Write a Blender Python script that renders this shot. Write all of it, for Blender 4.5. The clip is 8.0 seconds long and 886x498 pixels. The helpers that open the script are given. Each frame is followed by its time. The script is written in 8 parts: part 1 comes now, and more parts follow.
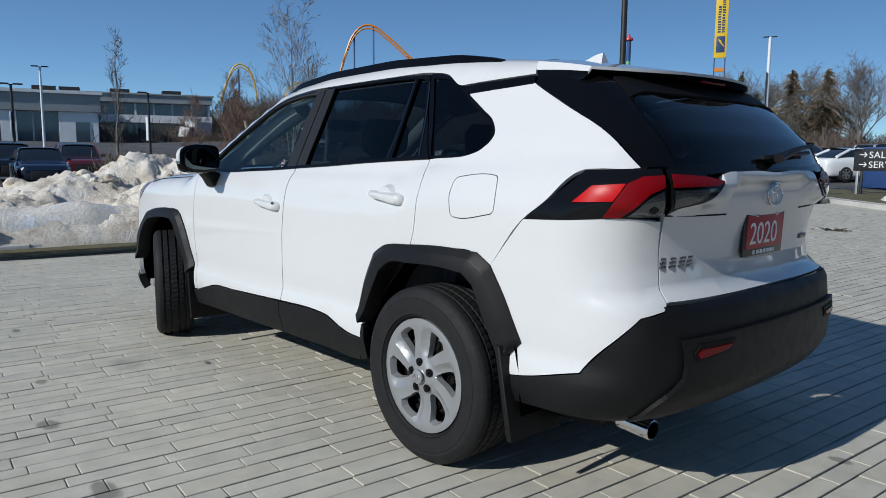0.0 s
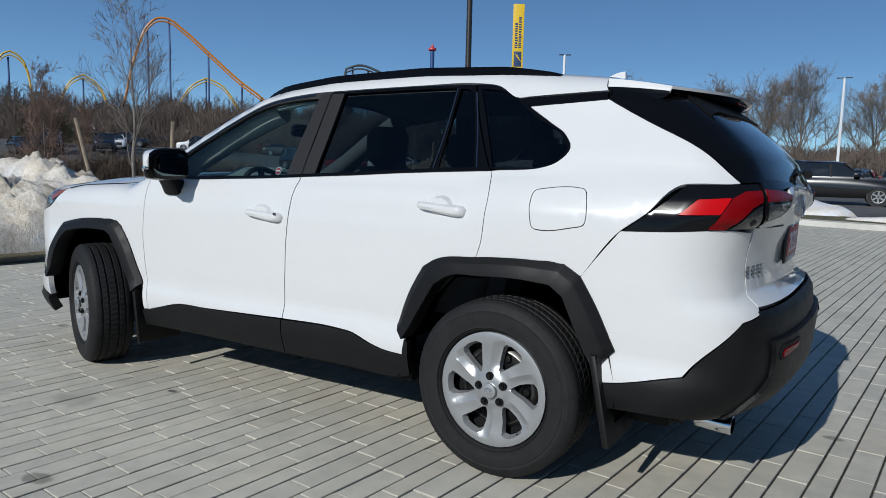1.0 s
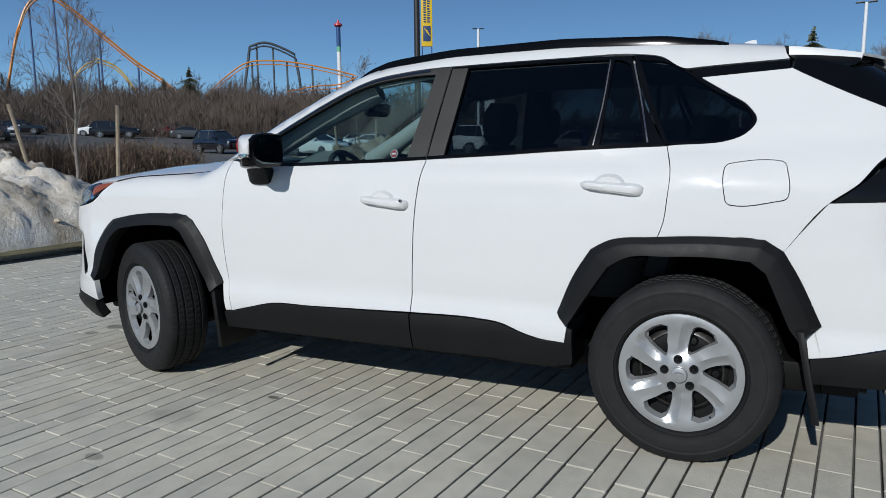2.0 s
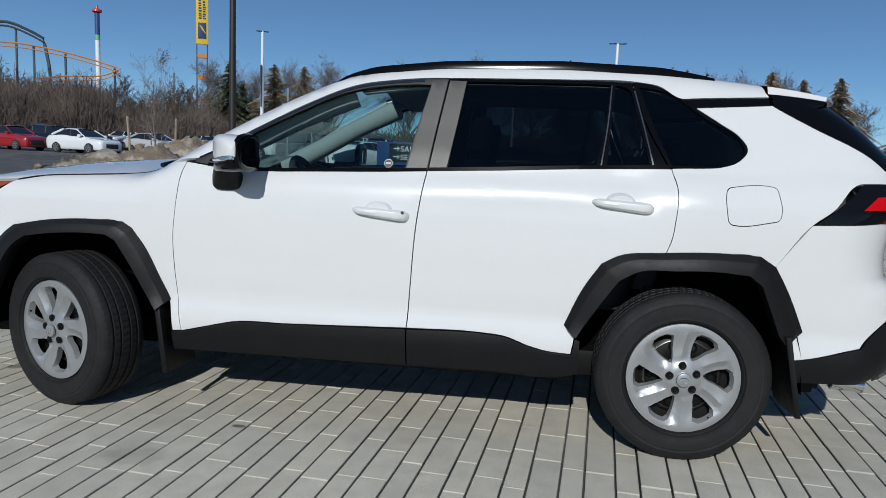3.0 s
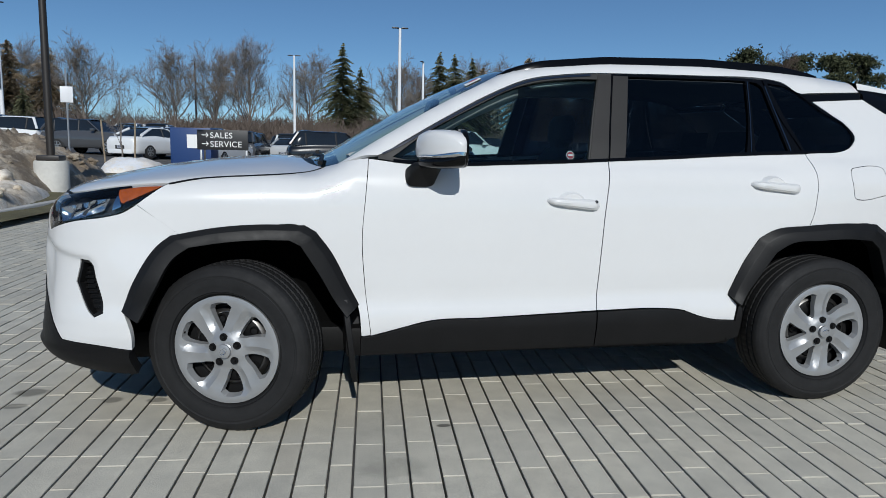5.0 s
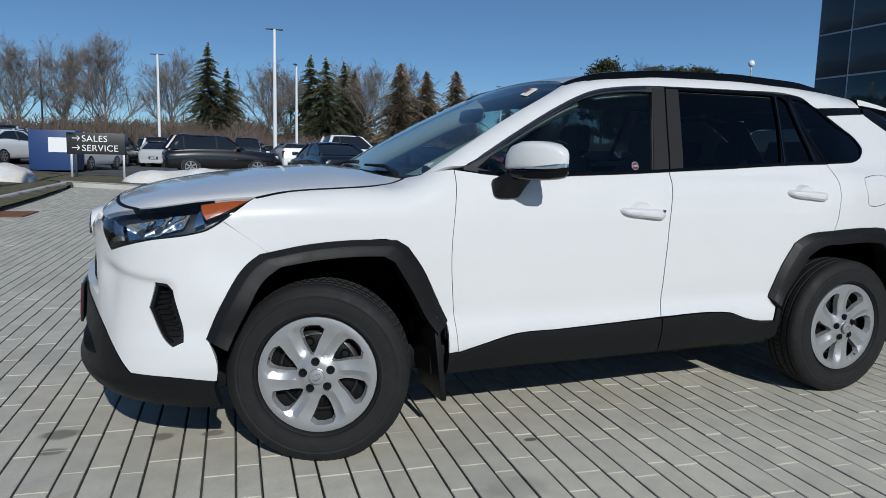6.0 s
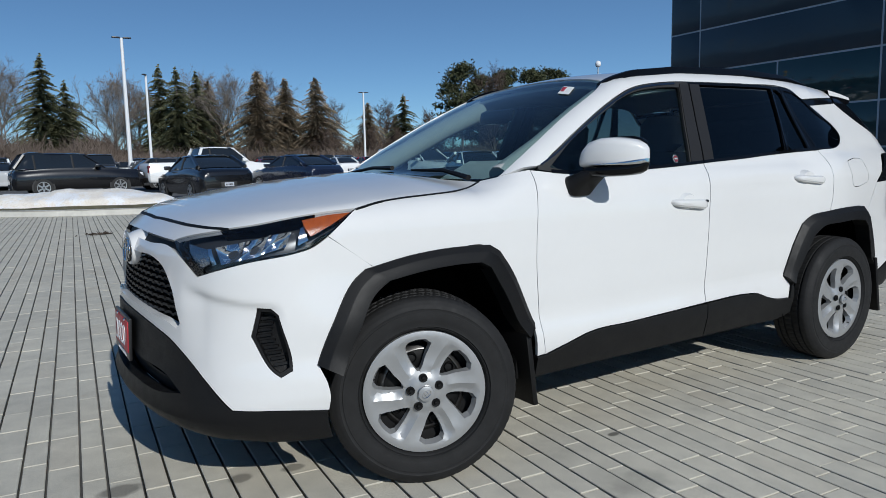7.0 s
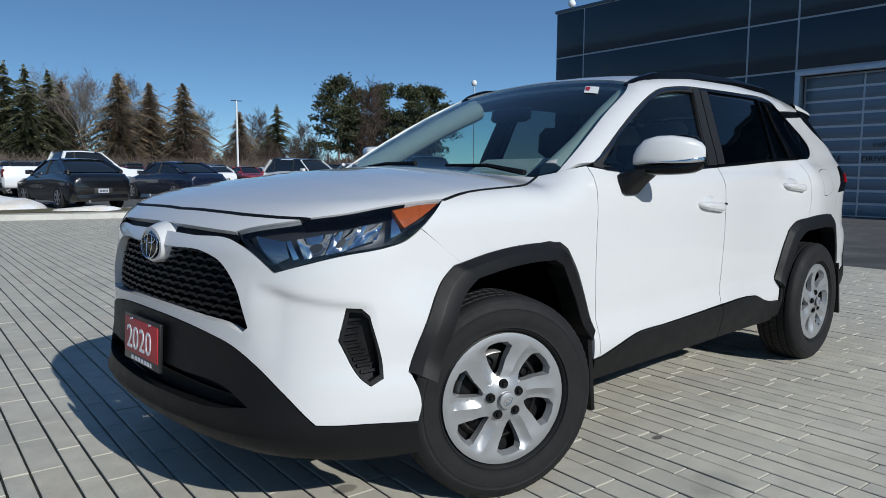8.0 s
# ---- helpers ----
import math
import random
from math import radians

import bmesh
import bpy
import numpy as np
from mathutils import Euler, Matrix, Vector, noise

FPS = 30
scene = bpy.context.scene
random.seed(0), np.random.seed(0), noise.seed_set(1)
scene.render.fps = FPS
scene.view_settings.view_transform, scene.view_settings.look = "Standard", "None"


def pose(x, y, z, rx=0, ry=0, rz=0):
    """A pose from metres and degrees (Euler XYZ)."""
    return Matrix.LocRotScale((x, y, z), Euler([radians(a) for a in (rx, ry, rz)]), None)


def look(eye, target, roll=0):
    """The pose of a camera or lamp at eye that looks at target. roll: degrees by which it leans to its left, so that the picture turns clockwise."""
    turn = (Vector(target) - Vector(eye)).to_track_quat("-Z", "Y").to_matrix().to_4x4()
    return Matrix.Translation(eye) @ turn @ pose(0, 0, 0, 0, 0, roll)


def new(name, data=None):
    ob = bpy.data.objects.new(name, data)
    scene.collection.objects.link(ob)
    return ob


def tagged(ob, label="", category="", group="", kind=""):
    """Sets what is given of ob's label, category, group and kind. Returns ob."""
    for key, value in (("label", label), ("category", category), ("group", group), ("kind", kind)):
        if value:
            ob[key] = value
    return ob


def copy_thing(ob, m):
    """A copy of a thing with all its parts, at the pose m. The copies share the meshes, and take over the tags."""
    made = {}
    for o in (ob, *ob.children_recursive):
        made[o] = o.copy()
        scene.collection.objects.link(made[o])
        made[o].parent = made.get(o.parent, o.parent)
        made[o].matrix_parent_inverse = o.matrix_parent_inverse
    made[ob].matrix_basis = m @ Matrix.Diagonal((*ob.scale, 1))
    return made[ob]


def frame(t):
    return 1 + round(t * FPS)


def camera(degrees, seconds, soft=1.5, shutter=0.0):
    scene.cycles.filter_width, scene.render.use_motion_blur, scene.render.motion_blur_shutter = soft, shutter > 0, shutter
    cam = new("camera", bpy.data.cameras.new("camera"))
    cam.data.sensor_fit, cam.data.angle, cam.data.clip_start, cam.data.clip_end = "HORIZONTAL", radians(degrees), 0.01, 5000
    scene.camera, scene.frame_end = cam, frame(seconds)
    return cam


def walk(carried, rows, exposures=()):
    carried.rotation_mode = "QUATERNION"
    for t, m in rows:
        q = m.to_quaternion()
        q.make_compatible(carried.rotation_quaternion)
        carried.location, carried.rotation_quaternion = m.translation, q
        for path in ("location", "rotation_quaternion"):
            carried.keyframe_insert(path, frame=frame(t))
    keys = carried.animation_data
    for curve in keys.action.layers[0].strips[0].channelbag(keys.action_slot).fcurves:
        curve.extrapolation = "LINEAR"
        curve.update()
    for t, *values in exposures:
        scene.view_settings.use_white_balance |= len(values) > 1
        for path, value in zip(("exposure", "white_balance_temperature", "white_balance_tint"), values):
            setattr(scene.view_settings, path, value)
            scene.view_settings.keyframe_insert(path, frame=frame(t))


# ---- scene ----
from mathutils.geometry import delaunay_2d_cdt

cam = camera(63.9, 8.0, 0.75)
PATH = [
    (0, (-3.375, 2.6, 1.178), (-1.903, 1.27, 0.925), 0.4),
    (0.2, (-3.223, 2.727, 1.215), (-1.807, 1.339, 0.954), 0.4),
    (0.5, (-2.992, 2.913, 1.206), (-1.687, 1.418, 0.96), 0.8),
    (0.7, (-2.838, 3.042, 1.203), (-1.647, 1.451, 0.972), 1.3),
    (1, (-2.588, 3.205, 1.19), (-1.526, 1.527, 0.957), 1.3),
    (1.2, (-2.396, 3.276, 1.178), (-1.366, 1.579, 0.930), 0.8),
    (1.5, (-2.09, 3.389, 1.2), (-1.093, 1.676, 0.93), -0.2),
    (1.7, (-1.913, 3.457, 1.198), (-0.953, 1.727, 0.911), -0.8),
    (2.8, (-0.896, 3.669, 1.188), (-0.536, 1.72, 0.924), 2.4),
    (3, (-0.721, 3.735, 1.189), (-0.471, 1.767, 0.929), 2.4),
    (3.2, (-0.555, 3.775, 1.192), (-0.398, 1.798, 0.936), 1.5),
    (3.5, (-0.311, 3.785, 1.194), (-0.3, 1.801, 0.945), -0.0),
    (3.8, (-0.053, 3.816, 1.197), (-0.201, 1.831, 0.999), -0.6),
    (4, (0.131, 3.85, 1.2), (-0.118, 1.874, 1.011), -0.2),
    (4.2, (0.329, 3.884, 1.207), (0.035, 1.917, 0.997), 0.6),
    (4.5, (0.612, 3.857, 1.168), (0.322, 1.895, 0.914), 1.2),
    (4.7, (0.799, 3.822, 1.174), (0.494, 1.864, 0.901), 1.2),
    (5.8, (1.73, 3.526, 1.179), (1.053, 1.666, 0.888), 1.6),
    (6, (1.904, 3.446, 1.183), (1.174, 1.603, 0.916), 1.4),
    (6.2, (2.076, 3.374, 1.182), (1.279, 1.557, 0.936), 0.4),
    (6.5, (2.32, 3.253, 1.184), (1.374, 1.506, 0.96), -1.9),
    (6.7, (2.456, 3.148, 1.174), (1.441, 1.443, 0.928), -1.6),
    (7, (2.637, 2.985, 1.17), (1.571, 1.312, 0.918), -1.2),
    (7.2, (2.754, 2.888, 1.178), (1.646, 1.241, 0.936), -0.7),
    (7.5, (2.92, 2.728, 1.125), (1.701, 1.157, 0.911), -0.4),
    (7.7, (3.008, 2.603, 1.117), (1.726, 1.083, 0.904), -0.2),
    (8, (3.095, 2.414, 1.091), (1.74, 0.958, 0.877), 0.3),
]
walk(cam, [(t, look(eye, target, roll)) for t, eye, target, roll in PATH], [(0, 0.16, 6350, 7), (1.5, 0.04, 6350, 7), (4, 0.02, 6350, 7), (6, 0.04, 6350, 7), (8, 0.16, 6350, 7)])

# ---------------------------------------------------------------- world, sun
SUN = Vector((0.05, 0.86, 0.505)).normalized()
world = bpy.data.worlds.new("sky")
scene.world = world
world.use_nodes = True
wn = world.node_tree.nodes
sky = wn.new("ShaderNodeTexSky")
sky.sky_type = "NISHITA"
sky.sun_disc = False
sky.sun_elevation = math.asin(SUN.z)
sky.sun_rotation = math.atan2(SUN.x, SUN.y)
sky.altitude, sky.air_density, sky.dust_density, sky.ozone_density = 4200, 1.0, 0.0, 5.0
wn["Background"].inputs[1].default_value = 0.092
fill = wn.new("ShaderNodeTexSky")                       # added second sky, sun near the zenith, to even out brightness round the horizon
fill.sky_type, fill.sun_disc, fill.sun_elevation = "NISHITA", False, radians(85)
fill.altitude, fill.air_density, fill.dust_density, fill.ozone_density = 4200, 1.0, 0.0, 5.0
both_skies, tinted = wn.new("ShaderNodeMix"), wn.new("ShaderNodeMix")
both_skies.data_type = tinted.data_type = "RGBA"
tinted.blend_type = "MULTIPLY"
both_skies.inputs[0].default_value, tinted.inputs[0].default_value = 0.86, 1.0
tinted.inputs[7].default_value = (0.86, 1.0, 1.0, 1)
world.node_tree.links.new(sky.outputs[0], both_skies.inputs[6])
world.node_tree.links.new(fill.outputs[0], both_skies.inputs[7])
world.node_tree.links.new(both_skies.outputs[2], tinted.inputs[6])
world.node_tree.links.new(tinted.outputs[2], wn["Background"].inputs[0])
sun = new("sun", bpy.data.lights.new("sun", "SUN"))
sun.data.energy, sun.data.angle, sun.data.color = 3.5, radians(0.53), (1.0, 0.98, 0.955)
sun.matrix_world = look(SUN * 50, (0, 0, 0))


# ---------------------------------------------------------------- materials
def shader(name):
    m = bpy.data.materials.new(name)
    m.use_nodes = True
    nt = m.node_tree
    return m, nt, nt.nodes["Principled BSDF"]


def speckle(nt, scale, detail=4.0, rough=0.6, coords="Object"):
    c = nt.nodes.new("ShaderNodeTexCoord")
    n = nt.nodes.new("ShaderNodeTexNoise")
    n.inputs["Scale"].default_value, n.inputs["Detail"].default_value, n.inputs["Roughness"].default_value = scale, detail, rough
    nt.links.new(c.outputs[coords], n.inputs["Vector"])
    return n.outputs["Fac"]


def ramp(nt, fac, stops):
    r = nt.nodes.new("ShaderNodeValToRGB")
    while len(r.color_ramp.elements) < len(stops):
        r.color_ramp.elements.new(0.5)
    for e, (p, c) in zip(r.color_ramp.elements, stops):
        e.position, e.color = p, (*c, 1) if len(c) == 3 else c
    nt.links.new(fac, r.inputs[0])
    return r.outputs[0]


def bump(nt, b, fac, strength, distance):
    n = nt.nodes.new("ShaderNodeBump")
    n.inputs["Strength"].default_value, n.inputs["Distance"].default_value = strength, distance
    nt.links.new(fac, n.inputs["Height"])
    nt.links.new(n.outputs[0], b.inputs["Normal"])


def mixed(nt, a, c, fac, mode="MIX"):
    n = nt.nodes.new("ShaderNodeMix")
    n.data_type, n.blend_type = "RGBA", mode
    for s, v in ((n.inputs[6], a), (n.inputs[7], c), (n.inputs[0], fac)):
        if isinstance(v, (int, float)):
            s.default_value = v
        elif isinstance(v, tuple):
            s.default_value = (*v, 1)
        else:
            nt.links.new(v, s)
    return n.outputs[2]


def plain(name, color, rough=0.5, metal=0.0, coat=0.0, spec=0.5, var=0.0, scale=30.0, rvar=0.0, relief=0.0, fine=400.0, coords="Object"):
    """A surface with a base colour that varies at two scales, uneven gloss and a fine relief."""
    m, nt, b = shader(name)
    b.inputs["Roughness"].default_value, b.inputs["Metallic"].default_value = rough, metal
    b.inputs["Coat Weight"].default_value, b.inputs["Coat Roughness"].default_value = coat, 0.03
    b.inputs["Specular IOR Level"].default_value = spec
    b.inputs["Base Color"].default_value = (*color, 1)
    if var:
        f = speckle(nt, scale, coords=coords)
        g = speckle(nt, scale * 9, 3, coords=coords)
        lo, hi = tuple(c * (1 - var) for c in color), tuple(min(1, c * (1 + var)) for c in color)
        big = ramp(nt, f, [(0.3, lo), (0.7, hi)])
        small = ramp(nt, g, [(0.3, (1 - var * 0.7,) * 3), (0.7, (1, 1, 1))])
        nt.links.new(mixed(nt, big, small, 1.0, "MULTIPLY"), b.inputs["Base Color"])
    if rvar:
        r = ramp(nt, speckle(nt, scale * 2.3, coords=coords), [(0.25, (max(0.02, rough - rvar),) * 3), (0.75, (min(1, rough + rvar),) * 3)])
        nt.links.new(r, b.inputs["Roughness"])
    if relief:
        bump(nt, b, speckle(nt, fine, 3, coords=coords), 0.5, relief)
    return m


def pane(name, tint, ior=1.5, rough=0.0):
    """Thin glass: it lets tinted light through and mirrors by Fresnel."""
    m = bpy.data.materials.new(name)
    m.use_nodes = True
    nt = m.node_tree
    nt.nodes.remove(nt.nodes["Principled BSDF"])
    tr, gl, lw, mx = (nt.nodes.new("ShaderNode" + k) for k in ("BsdfTransparent", "BsdfGlossy", "LayerWeight", "MixShader"))
    tr.inputs[0].default_value, gl.inputs["Roughness"].default_value = (*tint, 1), rough
    gl.inputs[0].default_value = (1, 1, 1, 1)
    steep, gloss = nt.nodes.new("ShaderNodeMath"), nt.nodes.new("ShaderNodeMath")
    steep.operation, gloss.operation = "POWER", "MULTIPLY_ADD"
    r0 = ((ior - 1) / (ior + 1)) ** 2                   # gloss seen straight on, on either face of the sheet
    lw.inputs[0].default_value, steep.inputs[1].default_value = 0.5, 5.0
    gloss.inputs[1].default_value, gloss.inputs[2].default_value = 1 - r0, r0
    for p, q in ((lw.outputs["Facing"], steep.inputs[0]), (steep.outputs[0], gloss.inputs[0]), (gloss.outputs[0], mx.inputs[0]), (tr.outputs[0], mx.inputs[1]), (gl.outputs[0], mx.inputs[2]), (mx.outputs[0], nt.nodes["Material Output"].inputs[0])):
        nt.links.new(p, q)
    return m


WHITE = plain("white_paint", (0.63, 0.63, 0.625), 0.3, spec=0.2, coat=1.0, var=0.012, scale=3.0)
CLAD = plain("dark_cladding", (0.007, 0.007, 0.0075), 0.5, spec=0.22, var=0.12, scale=8, rvar=0.07, relief=0.0004, fine=1500)
GLOSSBLACK = plain("gloss_black_trim", (0.003, 0.003, 0.0034), 0.10, spec=0.22)
PILLAR = plain("pillar_film", (0.016, 0.0145, 0.013), 0.40, spec=0.42, var=0.05, relief=0.0002, fine=900)
RUBBERTRIM = plain("rubber_seal", (0.012, 0.012, 0.012), 0.6)
CHROME = plain("chrome", (0.72, 0.72, 0.73), 0.08, metal=1.0)
DARKCHROME = plain("smoked_chrome", (0.20, 0.20, 0.21), 0.16, metal=1.0)
SMOKECHROME = plain("lamp_grey_chrome", (0.42, 0.43, 0.44), 0.25, metal=1.0, relief=0.003, fine=60)
SILVER = plain("silver_wheel_paint", (0.33, 0.335, 0.34), 0.38, metal=0.5, coat=0.25, var=0.03, scale=20)
STEEL = plain("black_steel", (0.004, 0.004, 0.0042), 0.6, spec=0.2, var=0.2, scale=40)
DISC = plain("brake_disc", (0.13, 0.125, 0.12), 0.35, metal=0.9, var=0.15, scale=60)
TYRE = plain("tyre_rubber", (0.013, 0.013, 0.0135), 0.68, spec=0.25, var=0.18, scale=16, rvar=0.08, relief=0.0006, fine=700)
REDLENS = plain("red_lens", (0.46, 0.003, 0.006), 0.30, spec=0.10)
DARKRED = plain("dark_red_lens", (0.17, 0.002, 0.004), 0.25, spec=0.2)
AMBERLENS = plain("amber_lens", (0.42, 0.085, 0.010), 0.25, coat=0.5, var=0.25, scale=60, relief=0.0015, fine=160)
REFLECTOR = plain("lamp_reflector", (0.80, 0.81, 0.83), 0.10, metal=1.0, relief=0.003, fine=40)
LAMPDARK = plain("lamp_housing", (0.005, 0.005, 0.006), 0.12, spec=0.22)
LAMPGREY = plain("lamp_lining", (0.035, 0.036, 0.038), 0.32, spec=0.5, var=0.1, scale=30)
FRONTGLASS = pane("clear_car_glass", (0.62, 0.75, 0.745), 1.5, 0.0)
PRIVACY = pane("privacy_glass", (0.12, 0.135, 0.15), 1.42)
LENS = pane("clear_lens", (0.86, 0.88, 0.9))
INTERIOR = plain("cabin_fabric", (0.032, 0.032, 0.034), 0.85, var=0.15, scale=30)
INTERIORLIGHT = plain("cabin_headliner", (0.40, 0.40, 0.385), 0.9, var=0.05)
PLATEFRAME = plain("plate_frame", (0.012, 0.012, 0.013), 0.3)
PLATERED = plain("plate_red", (0.42, 0.018, 0.03), 0.4, var=0.05)
PLATEWHITE = plain("plate_white", (0.82, 0.82, 0.82), 0.4)
PAPER = plain("paper", (0.75, 0.77, 0.74), 0.8)


# ---------------------------------------------------------------- mesh helpers
def link_mesh(name, verts, faces, mat, parent=None, label="", normals=None, smooth=True):
    me = bpy.data.meshes.new(name)
    me.from_pydata([tuple(map(float, v)) for v in verts], [], [tuple(map(int, f)) for f in faces])
    me.materials.append(mat)
    if smooth:
        me.polygons.foreach_set("use_smooth", [True] * len(me.polygons))
    me.update()
    if normals is not None:
        me.normals_split_custom_set_from_vertices([tuple(map(float, n)) for n in normals])
    ob = new(name, me)
    ob.parent = parent
    if label:
        tagged(ob, label)
    return ob


def part(name, bm, mat, parent, label="", smooth=True):
    bmesh.ops.recalc_face_normals(bm, faces=bm.faces[:])
    me = bpy.data.meshes.new(name)
    bm.to_mesh(me)
    bm.free()
    me.materials.append(mat)
    if smooth:
        me.polygons.foreach_set("use_smooth", [True] * len(me.polygons))
        me.set_sharp_from_angle(angle=radians(38))
    ob = new(name, me)
    ob.parent = parent
    if label:
        tagged(ob, label)
    return ob


def box(bm, x0, x1, y0, y1, z0, z1, bevel=0.0, m=None):
    r = bmesh.ops.create_cube(bm, size=1)["verts"]
    for v in r:
        v.co = Vector(((x0 + x1) / 2 + v.co.x * (x1 - x0), (y0 + y1) / 2 + v.co.y * (y1 - y0), (z0 + z1) / 2 + v.co.z * (z1 - z0)))
    if bevel:
        es = list({e for v in r for e in v.link_edges})
        r = bmesh.ops.bevel(bm, geom=es, offset=bevel, segments=2, affect="EDGES", profile=0.6)["verts"]
    if m is not None:
        bmesh.ops.transform(bm, matrix=m, verts=r)
    return r


def tube(bm, pts, radius, sides=8, cap=True):
    """A tube along points; radius: one number, or one for each point."""
    pts = [Vector(p) for p in pts]
    rad = radius if isinstance(radius, (list, tuple)) else [radius] * len(pts)
    rings, up = [], Vector((0, 0, 1))
    for i, p in enumerate(pts):
        d = (pts[min(i + 1, len(pts) - 1)] - pts[max(i - 1, 0)]).normalized()
        a = d.cross(up if abs(d.z) < 0.95 else Vector((1, 0, 0))).normalized()
        b = d.cross(a)
        rings.append([bm.verts.new(p + (math.cos(k * math.tau / sides) * a + math.sin(k * math.tau / sides) * b) * float(rad[i])) for k in range(sides)])
    for r, s in zip(rings, rings[1:]):
        for k in range(sides):
            bm.faces.new((r[k], r[(k + 1) % sides], s[(k + 1) % sides], s[k]))
    if cap:
        bm.faces.new(rings[0][::-1])
        bm.faces.new(rings[-1])


def lathe(bm, profile, n=48, m=None):
    """Turns (radius, height) pairs about z."""
    rings = []
    for r, h in profile:
        rings.append([bm.verts.new((r * math.cos(k * math.tau / n), r * math.sin(k * math.tau / n), h)) for k in range(n)])
    for a, b in zip(rings, rings[1:]):
        for k in range(n):
            bm.faces.new((a[k], a[(k + 1) % n], b[(k + 1) % n], b[k]))
    if m is not None:
        bmesh.ops.transform(bm, matrix=m, verts=[v for r in rings for v in r])
    return rings


# ---------------------------------------------------------------- car hull
def table(xs, ys, lo, hi, blur):
    """A smooth curve through pairs, as a look-up."""
    g = np.linspace(lo, hi, 1200)
    v = np.interp(g, xs, ys)
    w = max(1, int(blur / (g[1] - g[0])))
    k = np.exp(-0.5 * (np.arange(-3 * w, 3 * w + 1) / w) ** 2)
    p = np.pad(v, 3 * w, mode="reflect", reflect_type="odd")
    v = np.convolve(p, k / k.sum(), "valid")
    return lambda q: np.interp(q, g, v)


SIDE = table([0.1, 0.2, 0.30, 0.40, 0.46, 0.53, 0.62, 0.80, 0.95, 1.03, 1.085, 1.105, 1.20, 1.30, 1.40, 1.50, 1.58, 1.7],
             [0.72, 0.78, 0.825, 0.850, 0.850, 0.832, 0.838, 0.842, 0.836, 0.824, 0.800, 0.778, 0.746, 0.706, 0.668, 0.630, 0.60, 0.50], 0.0, 2.0, 0.012)
FRONT = table([0.15, 0.22, 0.28, 0.33, 0.38, 0.50, 0.60, 0.70, 0.80, 0.87, 0.92, 0.96, 1.0, 1.1],
              [1.90, 2.09, 2.20, 2.235, 2.235, 2.215, 2.21, 2.21, 2.195, 2.185, 2.165, 2.135, 2.08, 1.9], 0.0, 1.6, 0.014)
REAR = table([0.2, 0.26, 0.30, 0.36, 0.44, 0.60, 0.70, 0.735, 0.765, 0.85, 0.92, 1.0, 1.06, 1.11, 1.15, 1.24, 1.36, 1.465, 1.55, 1.65],
             [-1.85, -2.02, -2.14, -2.26, -2.315, -2.33, -2.32, -2.30, -2.245, -2.25, -2.262, -2.285, -2.298, -2.295, -2.27, -2.225, -2.10, -1.96, -1.82, -1.6], 0.0, 2.0, 0.009)
TOP = table([-2.4, -2.05, -1.9, -1.6, -1.2, -0.8, -0.3, 0.0, 0.15, 0.35, 0.55, 0.75, 0.95, 1.03, 1.2, 1.48, 1.70, 1.87, 2.0, 2.1, 2.2],
            [1.40, 1.50, 1.525, 1.573, 1.614, 1.630, 1.618, 1.588, 1.554, 1.470, 1.371, 1.261, 1.136, 1.105, 1.118, 1.096, 1.066, 1.034, 1.0, 0.965, 0.90], -2.6, 2.6, 0.03)
CROWN = table([-2.4, -0.2, 0.1, 0.3, 0.75, 1.0, 1.2, 2.0], [0.10, 0.10, 0.10, 0.11, 0.105, 0.09, 0.105, 0.045], -2.6, 2.6, 0.05)


def smax(a, b, k):
    h = np.maximum(k - np.abs(a - b), 0) / k
    return np.maximum(a, b) + h * h * k * 0.25


def hull(p):
    x, y, z = p[:, 0], np.abs(p[:, 1]), p[:, 2]
    soft = lambda q: np.clip(q, 0, 1) ** 2 * (3 - 2 * np.clip(q, 0, 1))
    zz = z - 0.07 * soft((-x - 1.0) / 0.4) * soft((z - 0.80) / 0.16) * (1 - soft((z - 1.14) / 0.30))
    low = np.clip((1.09 - zz) / 0.12, 0, 1)
    s = SIDE(zz)
    s = s + low * (0.006 * np.exp(-(((x - 1.35) / 0.36) ** 2)) + 0.016 * np.exp(-(((x + 1.42) / 0.40) ** 2)) - 0.014 * np.exp(-(((x + 0.75) / 0.42) ** 2)))
    s = s - 0.04 * np.clip((x - 1.35) / 0.7, 0, 1) ** 2 * low - 0.055 * np.clip((-x - 1.40) / 0.7, 0, 1) ** 1.2
    s = s + 0.030 * np.exp(-(((x - 1.70) / 0.16) ** 2)) * soft((0.82 - z) / 0.2)
    s = s - (1 - low) * 0.02 * np.clip((-x - 0.9) / 0.7, 0, 1)
    side = y - s
    front = x - (FRONT(z) - 0.20 * y**2 - 0.50 * y**6)
    step = lambda q, e: 1 / (1 + np.exp(-np.clip(q / e, -40, 40)))
    dish = 0.030 * step(np.interp(y, [0, 0.25, 0.275, 0.30, 0.35, 0.62], [1.106, 1.106, 1.100, 1.075, 1.048, 1.012]) - z, 0.005) * step(z - 0.80, 0.03)
    rear = (REAR(z) + 0.12 * y**2 + 0.42 * y**6 + dish) - x
    top = z - (TOP(x) - CROWN(x) * y**2 - 0.06 * y**6)
    ends = np.maximum(front, rear)
    fold = 0.767 - 0.27 * (y - 0.569)
    tuck = 0.021 * step(fold - z, 0.008) * soft((z - 0.47) / 0.24) * soft((y - 0.55) / 0.10) * soft((x - 1.86) / 0.05)
    return smax(smax(side, ends, 0.13), top, 0.075) + tuck


